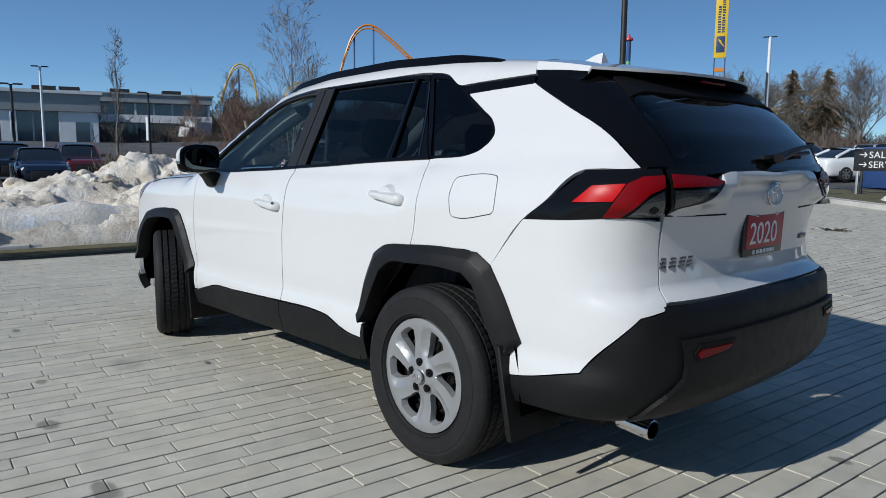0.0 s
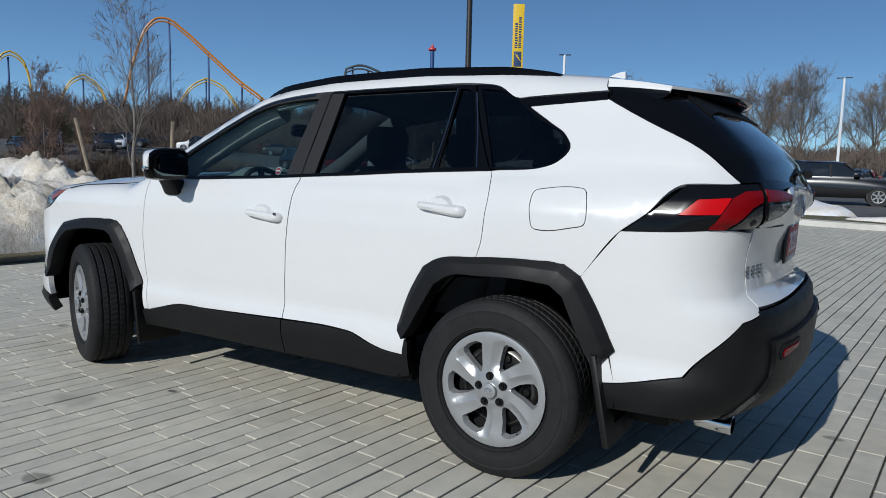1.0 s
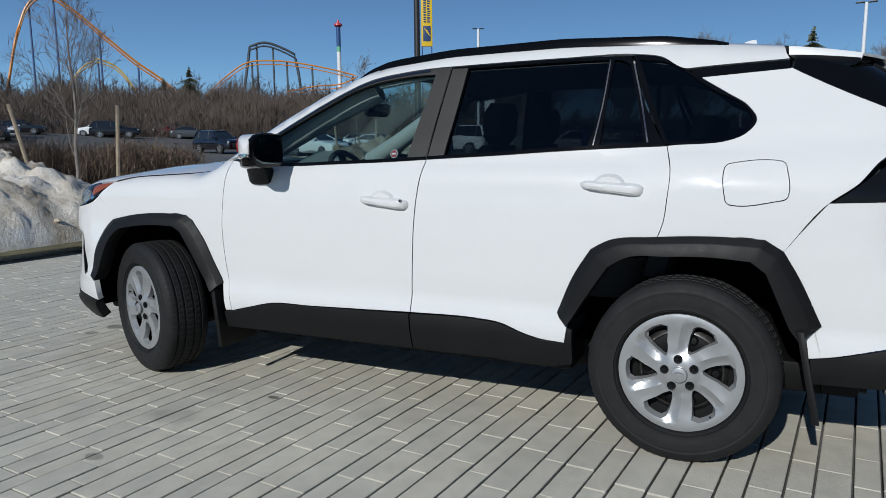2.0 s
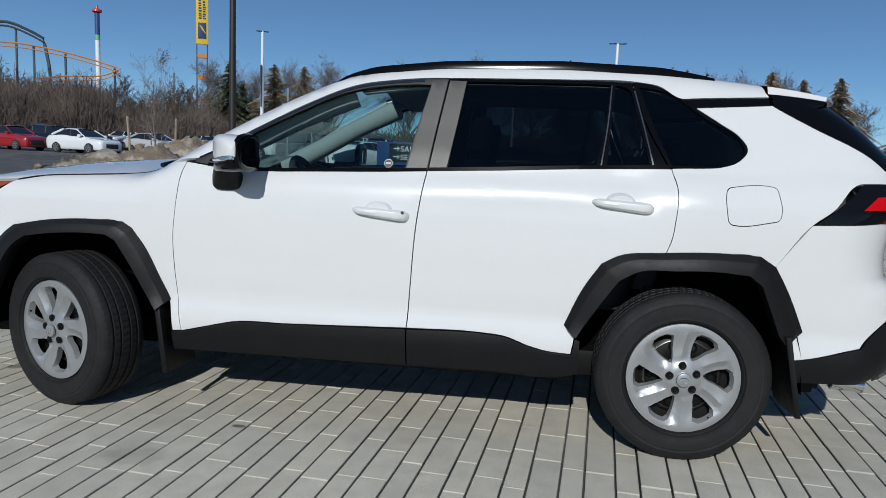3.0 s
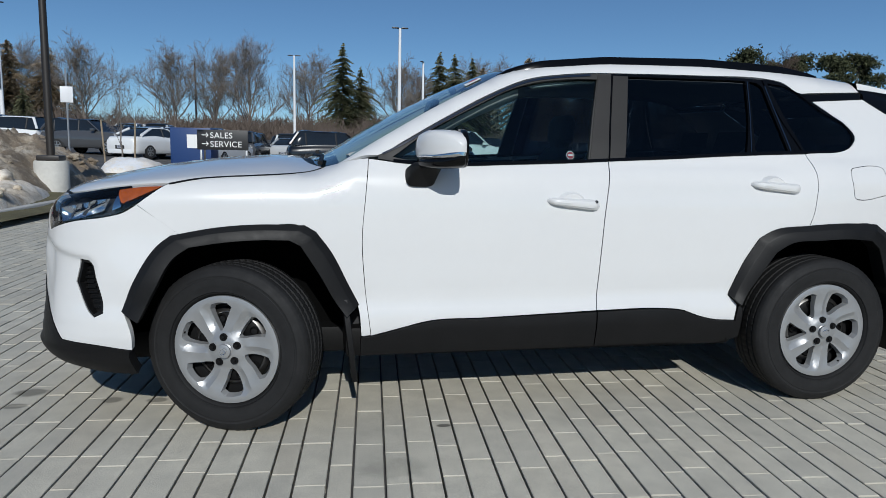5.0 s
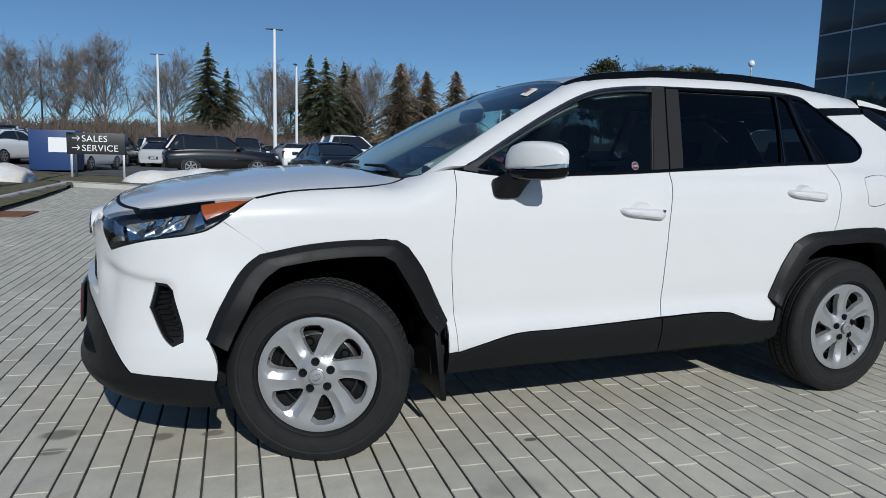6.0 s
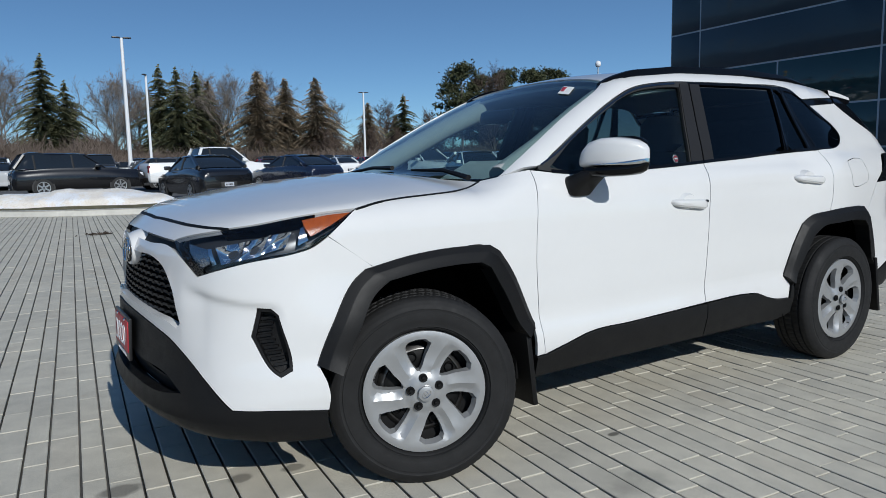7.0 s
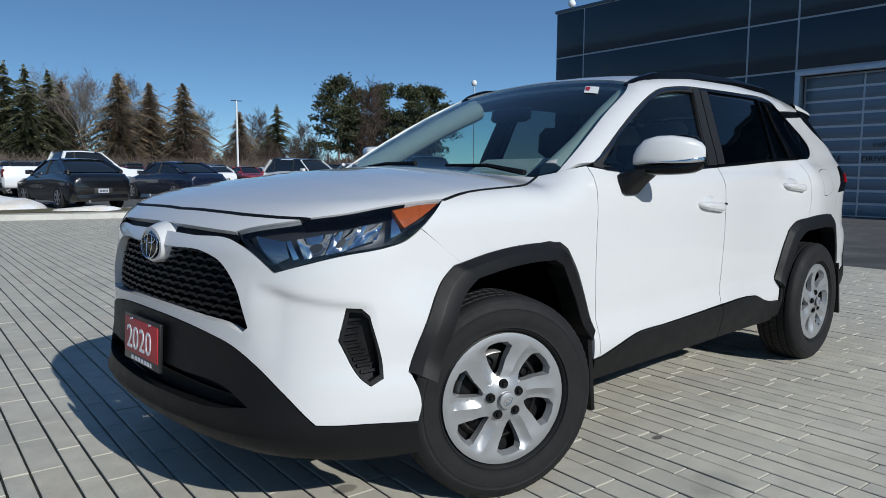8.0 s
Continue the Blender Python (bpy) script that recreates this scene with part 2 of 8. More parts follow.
def cast(o, d, reach, off=0.0):
    """The first place where rays from outside meet the hull grown by off."""
    s = np.linspace(0, reach, 90)
    f = np.stack([hull(o + d * v) for v in s]) - off
    hit = f < 0
    first = np.where(hit.any(0), hit.argmax(0), f.argmin(0))
    lo, hi = s[np.maximum(first - 1, 0)], s[first]
    for _ in range(26):
        mid = (lo + hi) / 2
        inside = hull(o + d * mid[:, None]) - off < 0
        hi, lo = np.where(inside, mid, hi), np.where(inside, lo, mid)
    return o + d * ((lo + hi) / 2)[:, None]


def slope(p):
    g = np.stack([hull(p + e) - hull(p - e) for e in np.eye(3) * 0.002], 1)
    return g / np.linalg.norm(g, axis=1, keepdims=True)


def rays(kind, uv):
    u, v = uv[:, 0], uv[:, 1]
    o, d = np.zeros((len(uv), 3)), np.zeros((len(uv), 3))
    if kind == "side":
        o[:, 0], o[:, 1], o[:, 2], d[:, 1], reach = u, 1.2, v, -1, 1.2
    elif kind in ("front", "rear"):
        sg, ax = (1, 1.1) if kind == "front" else (-1, -1.1)
        way = np.stack([sg * np.cos(u / 0.9), np.sin(u / 0.9), 0 * u], 1)
        o, d, reach = way * 1.5 + np.stack([0 * u + ax, 0 * u, v], 1), -way, 1.5
    elif kind == "top":
        o[:, 0], o[:, 1], o[:, 2], d[:, 2], reach = u, v, 2.0, -1, 1.6
    else:
        way = np.stack([0 * u, np.sin(v / 0.8), np.cos(v / 0.8)], 1)
        o, d, reach = way * 1.4 + np.stack([u, 0 * u, 0 * u + 0.7], 1), -way, 1.4
    return o, d, reach


def flat(kind, p):
    p = np.asarray(p, float)
    if kind == "side":
        return p[:, [0, 2]]
    if kind == "front":
        return np.stack([0.9 * np.arctan2(p[:, 1], p[:, 0] - 1.1), p[:, 2]], 1)
    if kind == "rear":
        return np.stack([0.9 * np.arctan2(p[:, 1], -(p[:, 0] + 1.1)), p[:, 2]], 1)
    if kind == "top":
        return p[:, :2]
    return np.stack([p[:, 0], 0.8 * np.arctan2(p[:, 1], p[:, 2] - 0.7)], 1)


def onside(pts):
    uv = np.array(pts, float)
    return cast(*rays("side", uv))


def ontop(pts):
    uv = np.array(pts, float)
    return cast(*rays("top", uv))


def smooth_loop(pts, step=0.02, sharp=38, closed=True):
    """A finer loop through points: round where it turns little, a corner where it turns much."""
    p = np.array(pts, float)
    keep = [0]
    for i in range(1, len(p)):
        if np.linalg.norm(p[i] - p[keep[-1]]) > 1e-4:
            keep.append(i)
    if closed and len(keep) > 2 and np.linalg.norm(p[keep[-1]] - p[0]) < 1e-4:
        keep.pop()
    p = p[keep]
    n = len(p)
    t = np.zeros((n, 2, p.shape[1]))
    for i in range(n):
        a, b = p[i] - p[i - 1], p[(i + 1) % n] - p[i]
        la, lb = np.linalg.norm(a), np.linalg.norm(b)
        turn = math.degrees(math.acos(np.clip(a @ b / (la * lb), -1, 1)))
        if turn > sharp or (not closed and i in (0, n - 1)):
            t[i] = a / la, b / lb
        else:
            w = (a / la * lb + b / lb * la)
            t[i] = w / np.linalg.norm(w)
    out = []
    for i in range(n if closed else n - 1):
        j = (i + 1) % n
        ln = np.linalg.norm(p[j] - p[i])
        m = max(1, int(math.ceil(ln / step)))
        for k in range(m):
            s = k / m
            h = (2 * s**3 - 3 * s**2 + 1, s**3 - 2 * s**2 + s, -2 * s**3 + 3 * s**2, s**3 - s**2)
            out.append(h[0] * p[i] + h[1] * t[i, 1] * ln + h[2] * p[j] + h[3] * t[j, 0] * ln)
    if not closed:
        out.append(p[-1])
    return np.array(out)


def laid(pts, step=0.02, sharp=60):
    """Points of a finer open curve, moved onto the skin."""
    p = smooth_loop(pts, step, sharp, closed=False)
    for _ in range(6):
        p = p - slope(p) * hull(p)[:, None]
    return p


def area(q):
    return 0.5 * np.sum(q[:, 0] * np.roll(q[:, 1], -1) - np.roll(q[:, 0], -1) * q[:, 1])


def drawn_in(q, d):
    """A closed loop, moved inwards by d."""
    if not d:
        return q
    sg = 1 if area(q) > 0 else -1
    e = np.roll(q, -1, 0) - q
    e /= np.linalg.norm(e, axis=1, keepdims=True) + 1e-9
    nr = np.stack([-e[:, 1], e[:, 0]], 1) * sg
    a = nr + np.roll(nr, 1, 0)
    a /= np.maximum((a * a).sum(1, keepdims=True), 0.6) / 2
    return q + a * d


def within(q, pts):
    x, y = pts[:, 0], pts[:, 1]
    c = np.zeros(len(pts), bool)
    for (x0, y0), (x1, y1) in zip(q, np.roll(q, -1, 0)):
        if y0 == y1:
            continue
        c ^= ((y0 > y) != (y1 > y)) & (x < (x1 - x0) * (y - y0) / (y1 - y0) + x0)
    return c


def filled(outer, holes, step, spots=None):
    """Triangles that fill a loop with holes: points, faces."""
    loops = [outer] + list(holes)
    pts, edges = [], []
    for q in loops:
        b = len(pts)
        pts += list(q)
        edges += [(b + i, b + (i + 1) % len(q)) for i in range(len(q))]
    lo, hi = outer.min(0), outer.max(0)
    gx, gy = np.meshgrid(np.arange(lo[0] + step / 2, hi[0], step), np.arange(lo[1] + step / 2, hi[1], step))
    gx = gx + (np.arange(gx.shape[0]) % 2)[:, None] * step / 2
    g = np.stack([gx.ravel(), gy.ravel()], 1)
    ok = within(outer, g)
    for h in holes:
        ok &= ~within(h, g)
    g = g[ok]
    rim = np.array(pts)
    if spots is not None:
        rim = np.concatenate([rim, spots])
    if len(g):
        near = np.array([np.min(((rim - v) ** 2).sum(1)) for v in g])
        g = g[near > (0.45 * step) ** 2]
    allp = np.concatenate([rim, g]) if len(g) else rim
    vs, _, fs, *_ = delaunay_2d_cdt([Vector(v) for v in allp], edges, [], 0, 1e-6)
    v = np.array([tuple(q) for q in vs])
    f = np.array([tuple(t) for t in fs if len(t) == 3])
    c = v[f].mean(1)
    ok = within(outer, c)
    for h in holes:
        ok &= ~within(h, c)
    f = f[ok]
    a = v[f]
    flip = np.cross(a[:, 1] - a[:, 0], a[:, 2] - a[:, 0]) < 0
    f[flip] = f[flip][:, ::-1]
    return v, f


def panel(name, parent, mat, outer, kind, holes=(), off=0.0, inset=0.0022, step=0.045, thick=0.014, both=True, label="", edge=0.018, sharp=38, round_edge=0.0):
    """A sheet of the car's skin inside a loop of places, with a folded rim; both: also its mirror image."""
    q = drawn_in(smooth_loop(flat(kind, outer), edge, sharp), inset)
    hs = [drawn_in(smooth_loop(flat(kind, h), edge, sharp), -inset) for h in holes]
    uv, f = filled(q, hs, step)
    o, d, reach = rays(kind, uv)
    p = cast(o, d, reach, off(uv) if callable(off) else off)
    n = slope(p)
    a = p[f]
    if np.mean(np.einsum("ij,ij->i", np.cross(a[:, 1] - a[:, 0], a[:, 2] - a[:, 0]), n[f[:, 0]])) < 0:
        f = f[:, ::-1]
    count = {}
    for t in f:
        for e in ((t[0], t[1]), (t[1], t[2]), (t[2], t[0])):
            count[tuple(sorted(e))] = None if tuple(sorted(e)) in count else e
    rim = [e for e in count.values() if e is not None]
    verts, norms, faces = list(p), list(n), [tuple(t) for t in f]
    for i, j in rim:
        b = len(verts)
        out = np.cross(p[j] - p[i], n[i])
        out /= np.linalg.norm(out) + 1e-9
        verts += [p[i], p[j], p[j] - n[j] * thick, p[i] - n[i] * thick]
        norms += [out] * 4
        faces.append((b + 1, b, b + 3, b + 2))
    obs = [link_mesh(name, verts, faces, mat, parent, label, norms)]
    if both:
        s = np.array([1, -1, 1])
        obs.append(link_mesh(name, np.array(verts) * s, [t[::-1] for t in faces], mat, parent, label, np.array(norms) * s))
    return obs

# ---------------------------------------------------------------- the white car
car = tagged(new("suv"), "white compact SUV with dark cladding, parked on pavers, front wheels turned", "car")

DOOR1 = [(0.804, 1.119), (0.819, 0.977), (0.834, 0.791), (0.823, 0.602), (0.796, 0.380)]
DOOR2 = [(-0.264, 1.126), (-0.234, 0.89), (-0.221, 0.67), (-0.211, 0.462)]
DOOR3 = [(-1.258, 1.175), (-1.28, 1.087), (-1.275, 0.974), (-1.266, 0.899), (-1.246, 0.838)]
BELT = [(0.763, 1.118), (0.613, 1.099), (0.427, 1.095), (0.191, 1.103), (-0.051, 1.113), (-0.264, 1.124), (-0.552, 1.139), (-0.81, 1.155), (-1.075, 1.168), (-1.258, 1.178), (-1.456, 1.188)]
SILL = [(0.796, 0.376), (0.669, 0.408), (0.553, 0.435), (0.319, 0.443), (-0.211, 0.462), (-0.536, 0.463), (-0.624, 0.455), (-0.727, 0.421), (-0.792, 0.406), (-0.901, 0.399)]
HEAD = [(0.764, 1.132), (0.662, 1.186), (0.547, 1.253), (0.43, 1.318), (0.31, 1.382), (0.187, 1.440), (0.088, 1.477), (-0.063, 1.504), (-0.217, 1.518), (-0.319, 1.521), (-0.58, 1.526), (-0.847, 1.529), (-1.118, 1.527), (-1.199, 1.514), (-1.303, 1.461)]
TAILWIN = [(-1.303, 1.461), (-1.379, 1.411), (-1.455, 1.363), (-1.531, 1.31), (-1.557, 1.265), (-1.522, 1.216), (-1.456, 1.188)]
TAILWIN = [tuple(p) for p in smooth_loop(TAILWIN, 0.02, 80, closed=False)]
ARCHR = [(-0.871, 0.517), (-0.943, 0.679), (-1.006, 0.779), (-1.07, 0.815), (-1.246, 0.838), (-1.441, 0.849), (-1.603, 0.843), (-1.664, 0.804), (-1.717, 0.712), (-1.791, 0.554), (-1.755, 0.508)]
ARCHF = [(1.768, 0.504), (1.714, 0.63), (1.623, 0.768), (1.578, 0.802), (1.405, 0.833), (1.229, 0.845), (1.072, 0.841), (1.027, 0.815), (0.96, 0.721), (0.893, 0.589), (0.851, 0.51)]

# doors
front_door = panel("front_door", car, WHITE, onside(DOOR1[:-1] + SILL[:5] + DOOR2[::-1][1:] + BELT[4:0:-1]), "side")[0]
rear_door = panel("rear_door", car, WHITE, onside(DOOR2 + SILL[5:] + [(-0.912, 0.473)] + ARCHR[:5] + DOOR3[::-1][1:] + BELT[8:5:-1]), "side")[0]

# front fender, quarter and rear bumper cover
LAMPTOP = laid([(2.113, 0.455, 0.912), (1.987, 0.664, 0.956), (1.925, 0.716, 0.966), (1.764, 0.775, 0.993), (1.592, 0.797, 1.005)], 0.025)
HOODLAMP = LAMPTOP[[i for i, p in enumerate(LAMPTOP) if p[0] < 1.99]]
HOODSIDE = [(1.592, 0.797), (1.50, 0.782), (1.40, 0.770), (1.265, 0.762), (1.174, 0.752), (1.12, 0.728), (1.06, 0.694), (0.985, 0.665)]
panel("front_fender", car, WHITE, np.concatenate([onside(DOOR1), onside([(0.835, 0.376), (0.851, 0.51)]), onside(ARCHF[::-1][1:7]), onside([(1.55, 0.807)]), [(1.708, 0.826, 0.925), (1.645, 0.819, 0.973)], LAMPTOP[-1:], ontop(HOODSIDE[1:]), ontop([(0.93, 0.715)])]), "roll", inset=0.0006)
D_LOW = np.array([(-1.660, 0.610, 1.448), (-1.819, 0.636, 1.365), (-2.031, 0.670, 1.255), (-2.153, 0.677, 1.153)])
STRIPTOP = [(x, 1.464 + 0.018 * (-1.338 - x) / 0.317) for x in np.linspace(-1.338, -1.655, 18)]
STRIPLOW = [(x, 1.448 - 0.021 * (x + 1.657) / 0.30) for x in np.linspace(-1.657, -1.357, 18)]
TAILTOP = np.array([(-2.147, 0.683, 1.152), (-2.036, 0.732, 1.149), (-1.989, 0.742, 1.147), (-1.87, 0.804, 1.035), (-1.797, 0.816, 0.979)])
FUEL = []
for (cx, cz), a0 in (((-1.488, 1.090), 0), ((-1.638, 1.098), 90), ((-1.648, 1.008), 180), ((-1.496, 0.990), 270)):
    FUEL += [(cx + 0.026 * math.cos(radians(a0 + t)), cz + 0.024 * math.sin(radians(a0 + t))) for t in (0, 22, 45, 68, 90)]
panel("quarter_panel", car, WHITE, np.concatenate([onside(DOOR3 + ARCHR[5:8]), TAILTOP[::-1], D_LOW[::-1], onside(STRIPLOW), onside([p for p in TAILWIN[:-1] if p[0] < -1.36])]), "roll", holes=[onside(FUEL)], inset=0.0009)
panel("fuel_door", car, WHITE, onside(FUEL), "roll", label="white rounded-square fuel filler door")
BUMPTOP = np.array([(-1.770, 0.84, 0.440), (-1.822, 0.842, 0.446), (-2.045, 0.806, 0.498), (-2.10, 0.787, 0.569), (-2.199, 0.715, 0.693), (-2.235, 0.640, 0.712)])
panel("rear_bumper_cover", car, WHITE, np.concatenate([onside(ARCHR[7:]), BUMPTOP, [(-2.225, 0.618, 0.732), (-2.20, 0.60, 0.80), (-2.20, 0.605, 0.90), (-2.20, 0.615, 0.985)], [(-2.129, 0.737, 0.997), (-1.95, 0.80, 0.985), (-1.797, 0.816, 0.979)]]), "rear", sharp=22, inset=0.0004)

# window frames, pillars and glass
GLASS1 = [(0.700, 1.128), (0.543, 1.238), (0.43, 1.300), (0.285, 1.374), (0.187, 1.422), (0.088, 1.456), (-0.063, 1.482), (-0.19, 1.491), (-0.246, 1.491), (-0.208, 1.329), (-0.165, 1.118), (0.1, 1.115), (0.427, 1.106), (0.6, 1.110)]
GLASS2 = [(-0.405, 1.510), (-0.375, 1.30), (-0.350, 1.140), (-0.6, 1.153), (-0.955, 1.172), (-0.985, 1.30), (-1.003, 1.512), (-0.7, 1.513)]
GLASS3 = [(-1.028, 1.510), (-1.010, 1.35), (-0.985, 1.174), (-1.172, 1.184), (-1.13, 1.35), (-1.092, 1.487), (-1.062, 1.506)]
GLASS4 = [tuple(p) for p in smooth_loop([(-1.125, 1.506), (-1.218, 1.493), (-1.403, 1.376), (-1.528, 1.298), (-1.543, 1.262), (-1.512, 1.217), (-1.480, 1.201), (-1.363, 1.192), (-1.258, 1.190), (-1.190, 1.346)], 0.02, 62)]
SEAM = [(-0.322, 1.521), (-0.288, 1.304), (-0.264, 1.124)]
panel("window_frame", car, RUBBERTRIM, onside(HEAD[:10] + SEAM + BELT[4::-1]), "roll", holes=[onside(GLASS1)], off=-0.001, inset=0.001, step=0.03, thick=0.02)[0]
panel("window_frame", car, GLOSSBLACK, onside(SEAM[::-1] + HEAD[10:12] + [(-1.092, 1.526), (-1.155, 1.35), (-1.245, 1.178)] + BELT[8:5:-1]), "roll", holes=[onside(GLASS2), onside(GLASS3)], off=-0.001, inset=0.001, step=0.03, thick=0.02)
panel("window_frame", car, GLOSSBLACK, onside([(-1.096, 1.527), (-1.118, 1.527), (-1.199, 1.514)] + TAILWIN + [(-1.249, 1.179), (-1.159, 1.35)]), "roll", holes=[onside(GLASS4)], off=-0.001, inset=0.001, step=0.03, thick=0.02)
panel("pillar_cover", car, PILLAR, onside([(-0.252, 1.512), (-0.214, 1.33), (-0.172, 1.121), (-0.262, 1.126), (-0.288, 1.304), (-0.320, 1.514)]), "side", off=0.003, thick=0.006, inset=0.002, label="satin dark film on the door pillar")
panel("pillar_cover", car, PILLAR, onside([(-0.326, 1.514), (-0.293, 1.304), (-0.268, 1.128), (-0.345, 1.134), (-0.372, 1.30), (-0.402, 1.513)]), "side", off=0.003, thick=0.006, inset=0.002, label="satin dark film on the door pillar")
panel("front_window", car, FRONTGLASS, onside(GLASS1), "side", off=-0.012, inset=-0.008, thick=0.003, label="clear front door glass")
panel("rear_window", car, PRIVACY, onside(GLASS2), "side", off=-0.010, inset=-0.008, thick=0.003, label="dark privacy glass")
panel("vent_window", car, PRIVACY, onside(GLASS3), "side", off=-0.010, inset=-0.008, thick=0.003, label="dark privacy glass")
panel("quarter_window", car, PRIVACY, onside(GLASS4), "side", off=-0.006, inset=-0.006, thick=0.003, label="dark privacy glass")


def ribbon(name, pts, width, proud, mat, kind="side", both=True, parent=None, height=0.006):
    """A narrow strip that lies on the skin along points."""
    q = smooth_loop(flat(kind, pts), 0.02, 60, closed=False)
    t = np.gradient(q, axis=0)
    nr = np.stack([-t[:, 1], t[:, 0]], 1) / np.linalg.norm(t, axis=1, keepdims=True)
    loop = np.concatenate([q + nr * width / 2, (q - nr * width / 2)[::-1]])
    o, d, reach = rays(kind, loop)
    p = cast(o, d, reach, proud)
    return panel(name, parent or car, mat, p, kind, off=proud, inset=0, step=0.5, thick=height, both=both, edge=0.03, sharp=20)


ribbon("chrome_strip", onside([(0.745, 1.138), (0.655, 1.181), (0.547, 1.243), (0.43, 1.308), (0.31, 1.371), (0.187, 1.429), (0.088, 1.466), (-0.063, 1.493), (-0.217, 1.508)]), 0.007, 0.003, DARKCHROME, "roll")
ribbon("belt_seal", onside([(0.70, 1.112), (0.613, 1.105), (0.427, 1.101), (0.191, 1.110), (-0.051, 1.119), (-0.262, 1.130)]), 0.014, 0.004, GLOSSBLACK)
ribbon("belt_seal", onside([(-0.268, 1.131), (-0.552, 1.146), (-0.81, 1.162), (-1.075, 1.176), (-1.25, 1.184)]), 0.014, 0.004, GLOSSBLACK)
ribbon("glass_divider", onside([(-0.994, 1.170), (-1.016, 1.512)]), 0.016, 0.001, GLOSSBLACK)
ribbon("chrome_strip", onside([(-1.186, 1.184), (-1.145, 1.35), (-1.105, 1.492)]), 0.006, 0.002, DARKCHROME)
ribbon("chrome_strip", onside([(-0.978, 1.172), (-1.001, 1.35), (-1.012, 1.512)]), 0.005, 0.003, DARKCHROME)

# roof with the front pillars, hood, windscreen
half = lambda pts: list(pts) + [(x, -y) for x, y in list(pts)[::-1] if abs(y) > 1e-6]
SCREEN = [(0.115, 0.0), (0.122, 0.2), (0.150, 0.44), (0.172, 0.53), (0.24, 0.568), (0.50, 0.634), (0.80, 0.698), (0.93, 0.716)]
roof_left = np.concatenate([ontop(SCREEN), ontop([(0.90, 0.735)]), onside([(0.822, 1.128)] + HEAD), onside(STRIPTOP), ontop([(-1.598 - 0.045 * (y / 0.58) ** 3, y) for y in (0.582, 0.55, 0.48, 0.38, 0.25, 0.12, 0.0)])])
mirrored = lambda p: np.concatenate([p, (p * [1, -1, 1])[::-1][(0 if abs(p[-1][1]) > 1e-6 else 1):(None if abs(p[0][1]) > 1e-6 else -1)]])
panel("roof", car, WHITE, mirrored(roof_left), "roll", both=False, step=0.05)
panel("windscreen", car, FRONTGLASS, mirrored(np.concatenate([ontop(SCREEN), ontop([(0.995, 0.60), (1.03, 0.3), (1.045, 0.0)])])), "top", both=False, off=-0.004, thick=0.004, step=0.05, label="clear raked windscreen with a small sticker")
HOODFRONT = laid([(2.085, 0.0, 0.966), (2.079, 0.118, 0.966), (2.071, 0.30, 0.964), (2.054, 0.458, 0.961), (2.024, 0.58, 0.958), (1.987, 0.664, 0.956)], 0.03)
panel("hood", car, WHITE, mirrored(np.concatenate([HOODFRONT, HOODLAMP[1:], ontop(HOODSIDE[1:]), ontop([(1.045, 0.45), (1.075, 0.2), (1.08, 0.0)])])), "top", both=False, step=0.03, thick=0.02, sharp=30, inset=0.0045)
# black strips on the skin stand for the shade in the hood gaps
ribbon("hood_gap_shade_strip", np.concatenate([HOODLAMP[-1:], ontop(HOODSIDE[1:])]), 0.007, 0.0012, STEEL, "roll", height=0.004)
ribbon("hood_gap_shade_strip", (HOODFRONT * [1, -1, 1])[::-1].tolist() + HOODFRONT[1:].tolist(), 0.007, 0.0012, STEEL, "front", both=False, height=0.004)
panel("cowl", car, CLAD, mirrored(np.concatenate([ontop([(1.11, 0.0), (1.10, 0.2), (1.07, 0.45), (0.99, 0.67), (0.93, 0.715), (0.88, 0.72), (0.99, 0.58), (1.01, 0.3), (1.02, 0.0)])])), "top", both=False, off=-0.012, inset=0)
# rear glass, spoiler surround
GL = np.array([(-2.03, 0.0, 1.405), (-2.02, 0.3, 1.403), (-1.985, 0.50, 1.392), (-2.02, 0.545, 1.365), (-2.13, 0.57, 1.26), (-2.20, 0.565, 1.165), (-2.24, 0.3, 1.155), (-2.26, 0.0, 1.15)])
GLT = np.array([(-1.93, 0.0, 1.475), (-1.93, 0.3, 1.473), (-1.90, 0.50, 1.462), (-2.0, 0.535, 1.385), (-1.985, 0.50, 1.394), (-2.02, 0.3, 1.406), (-2.03, 0.0, 1.408)])
panel("spoiler_underside", car, STEEL, mirrored(GLT), "rear", both=False, off=0.008, step=0.05, thick=0.012, sharp=30)
panel("rear_glass", car, PRIVACY, mirrored(GL), "rear", both=False, off=-0.004, step=0.05, thick=0.004, label="dark tinted tailgate glass")
panel("rear_pillar_trim", car, GLOSSBLACK, np.concatenate([D_LOW, [(-2.185, 0.63, 1.156), (-2.20, 0.565, 1.165), (-2.13, 0.57, 1.26), (-2.02, 0.545, 1.37), (-1.91, 0.50, 1.45), (-1.80, 0.545, 1.478), (-1.668, 0.594, 1.482)]]), "rear", off=0.001, step=0.03)
panel("roof_side_trim", car, GLOSSBLACK, onside([(-1.306, 1.461)] + STRIPTOP + STRIPLOW), "roll", off=-0.002, step=0.03)

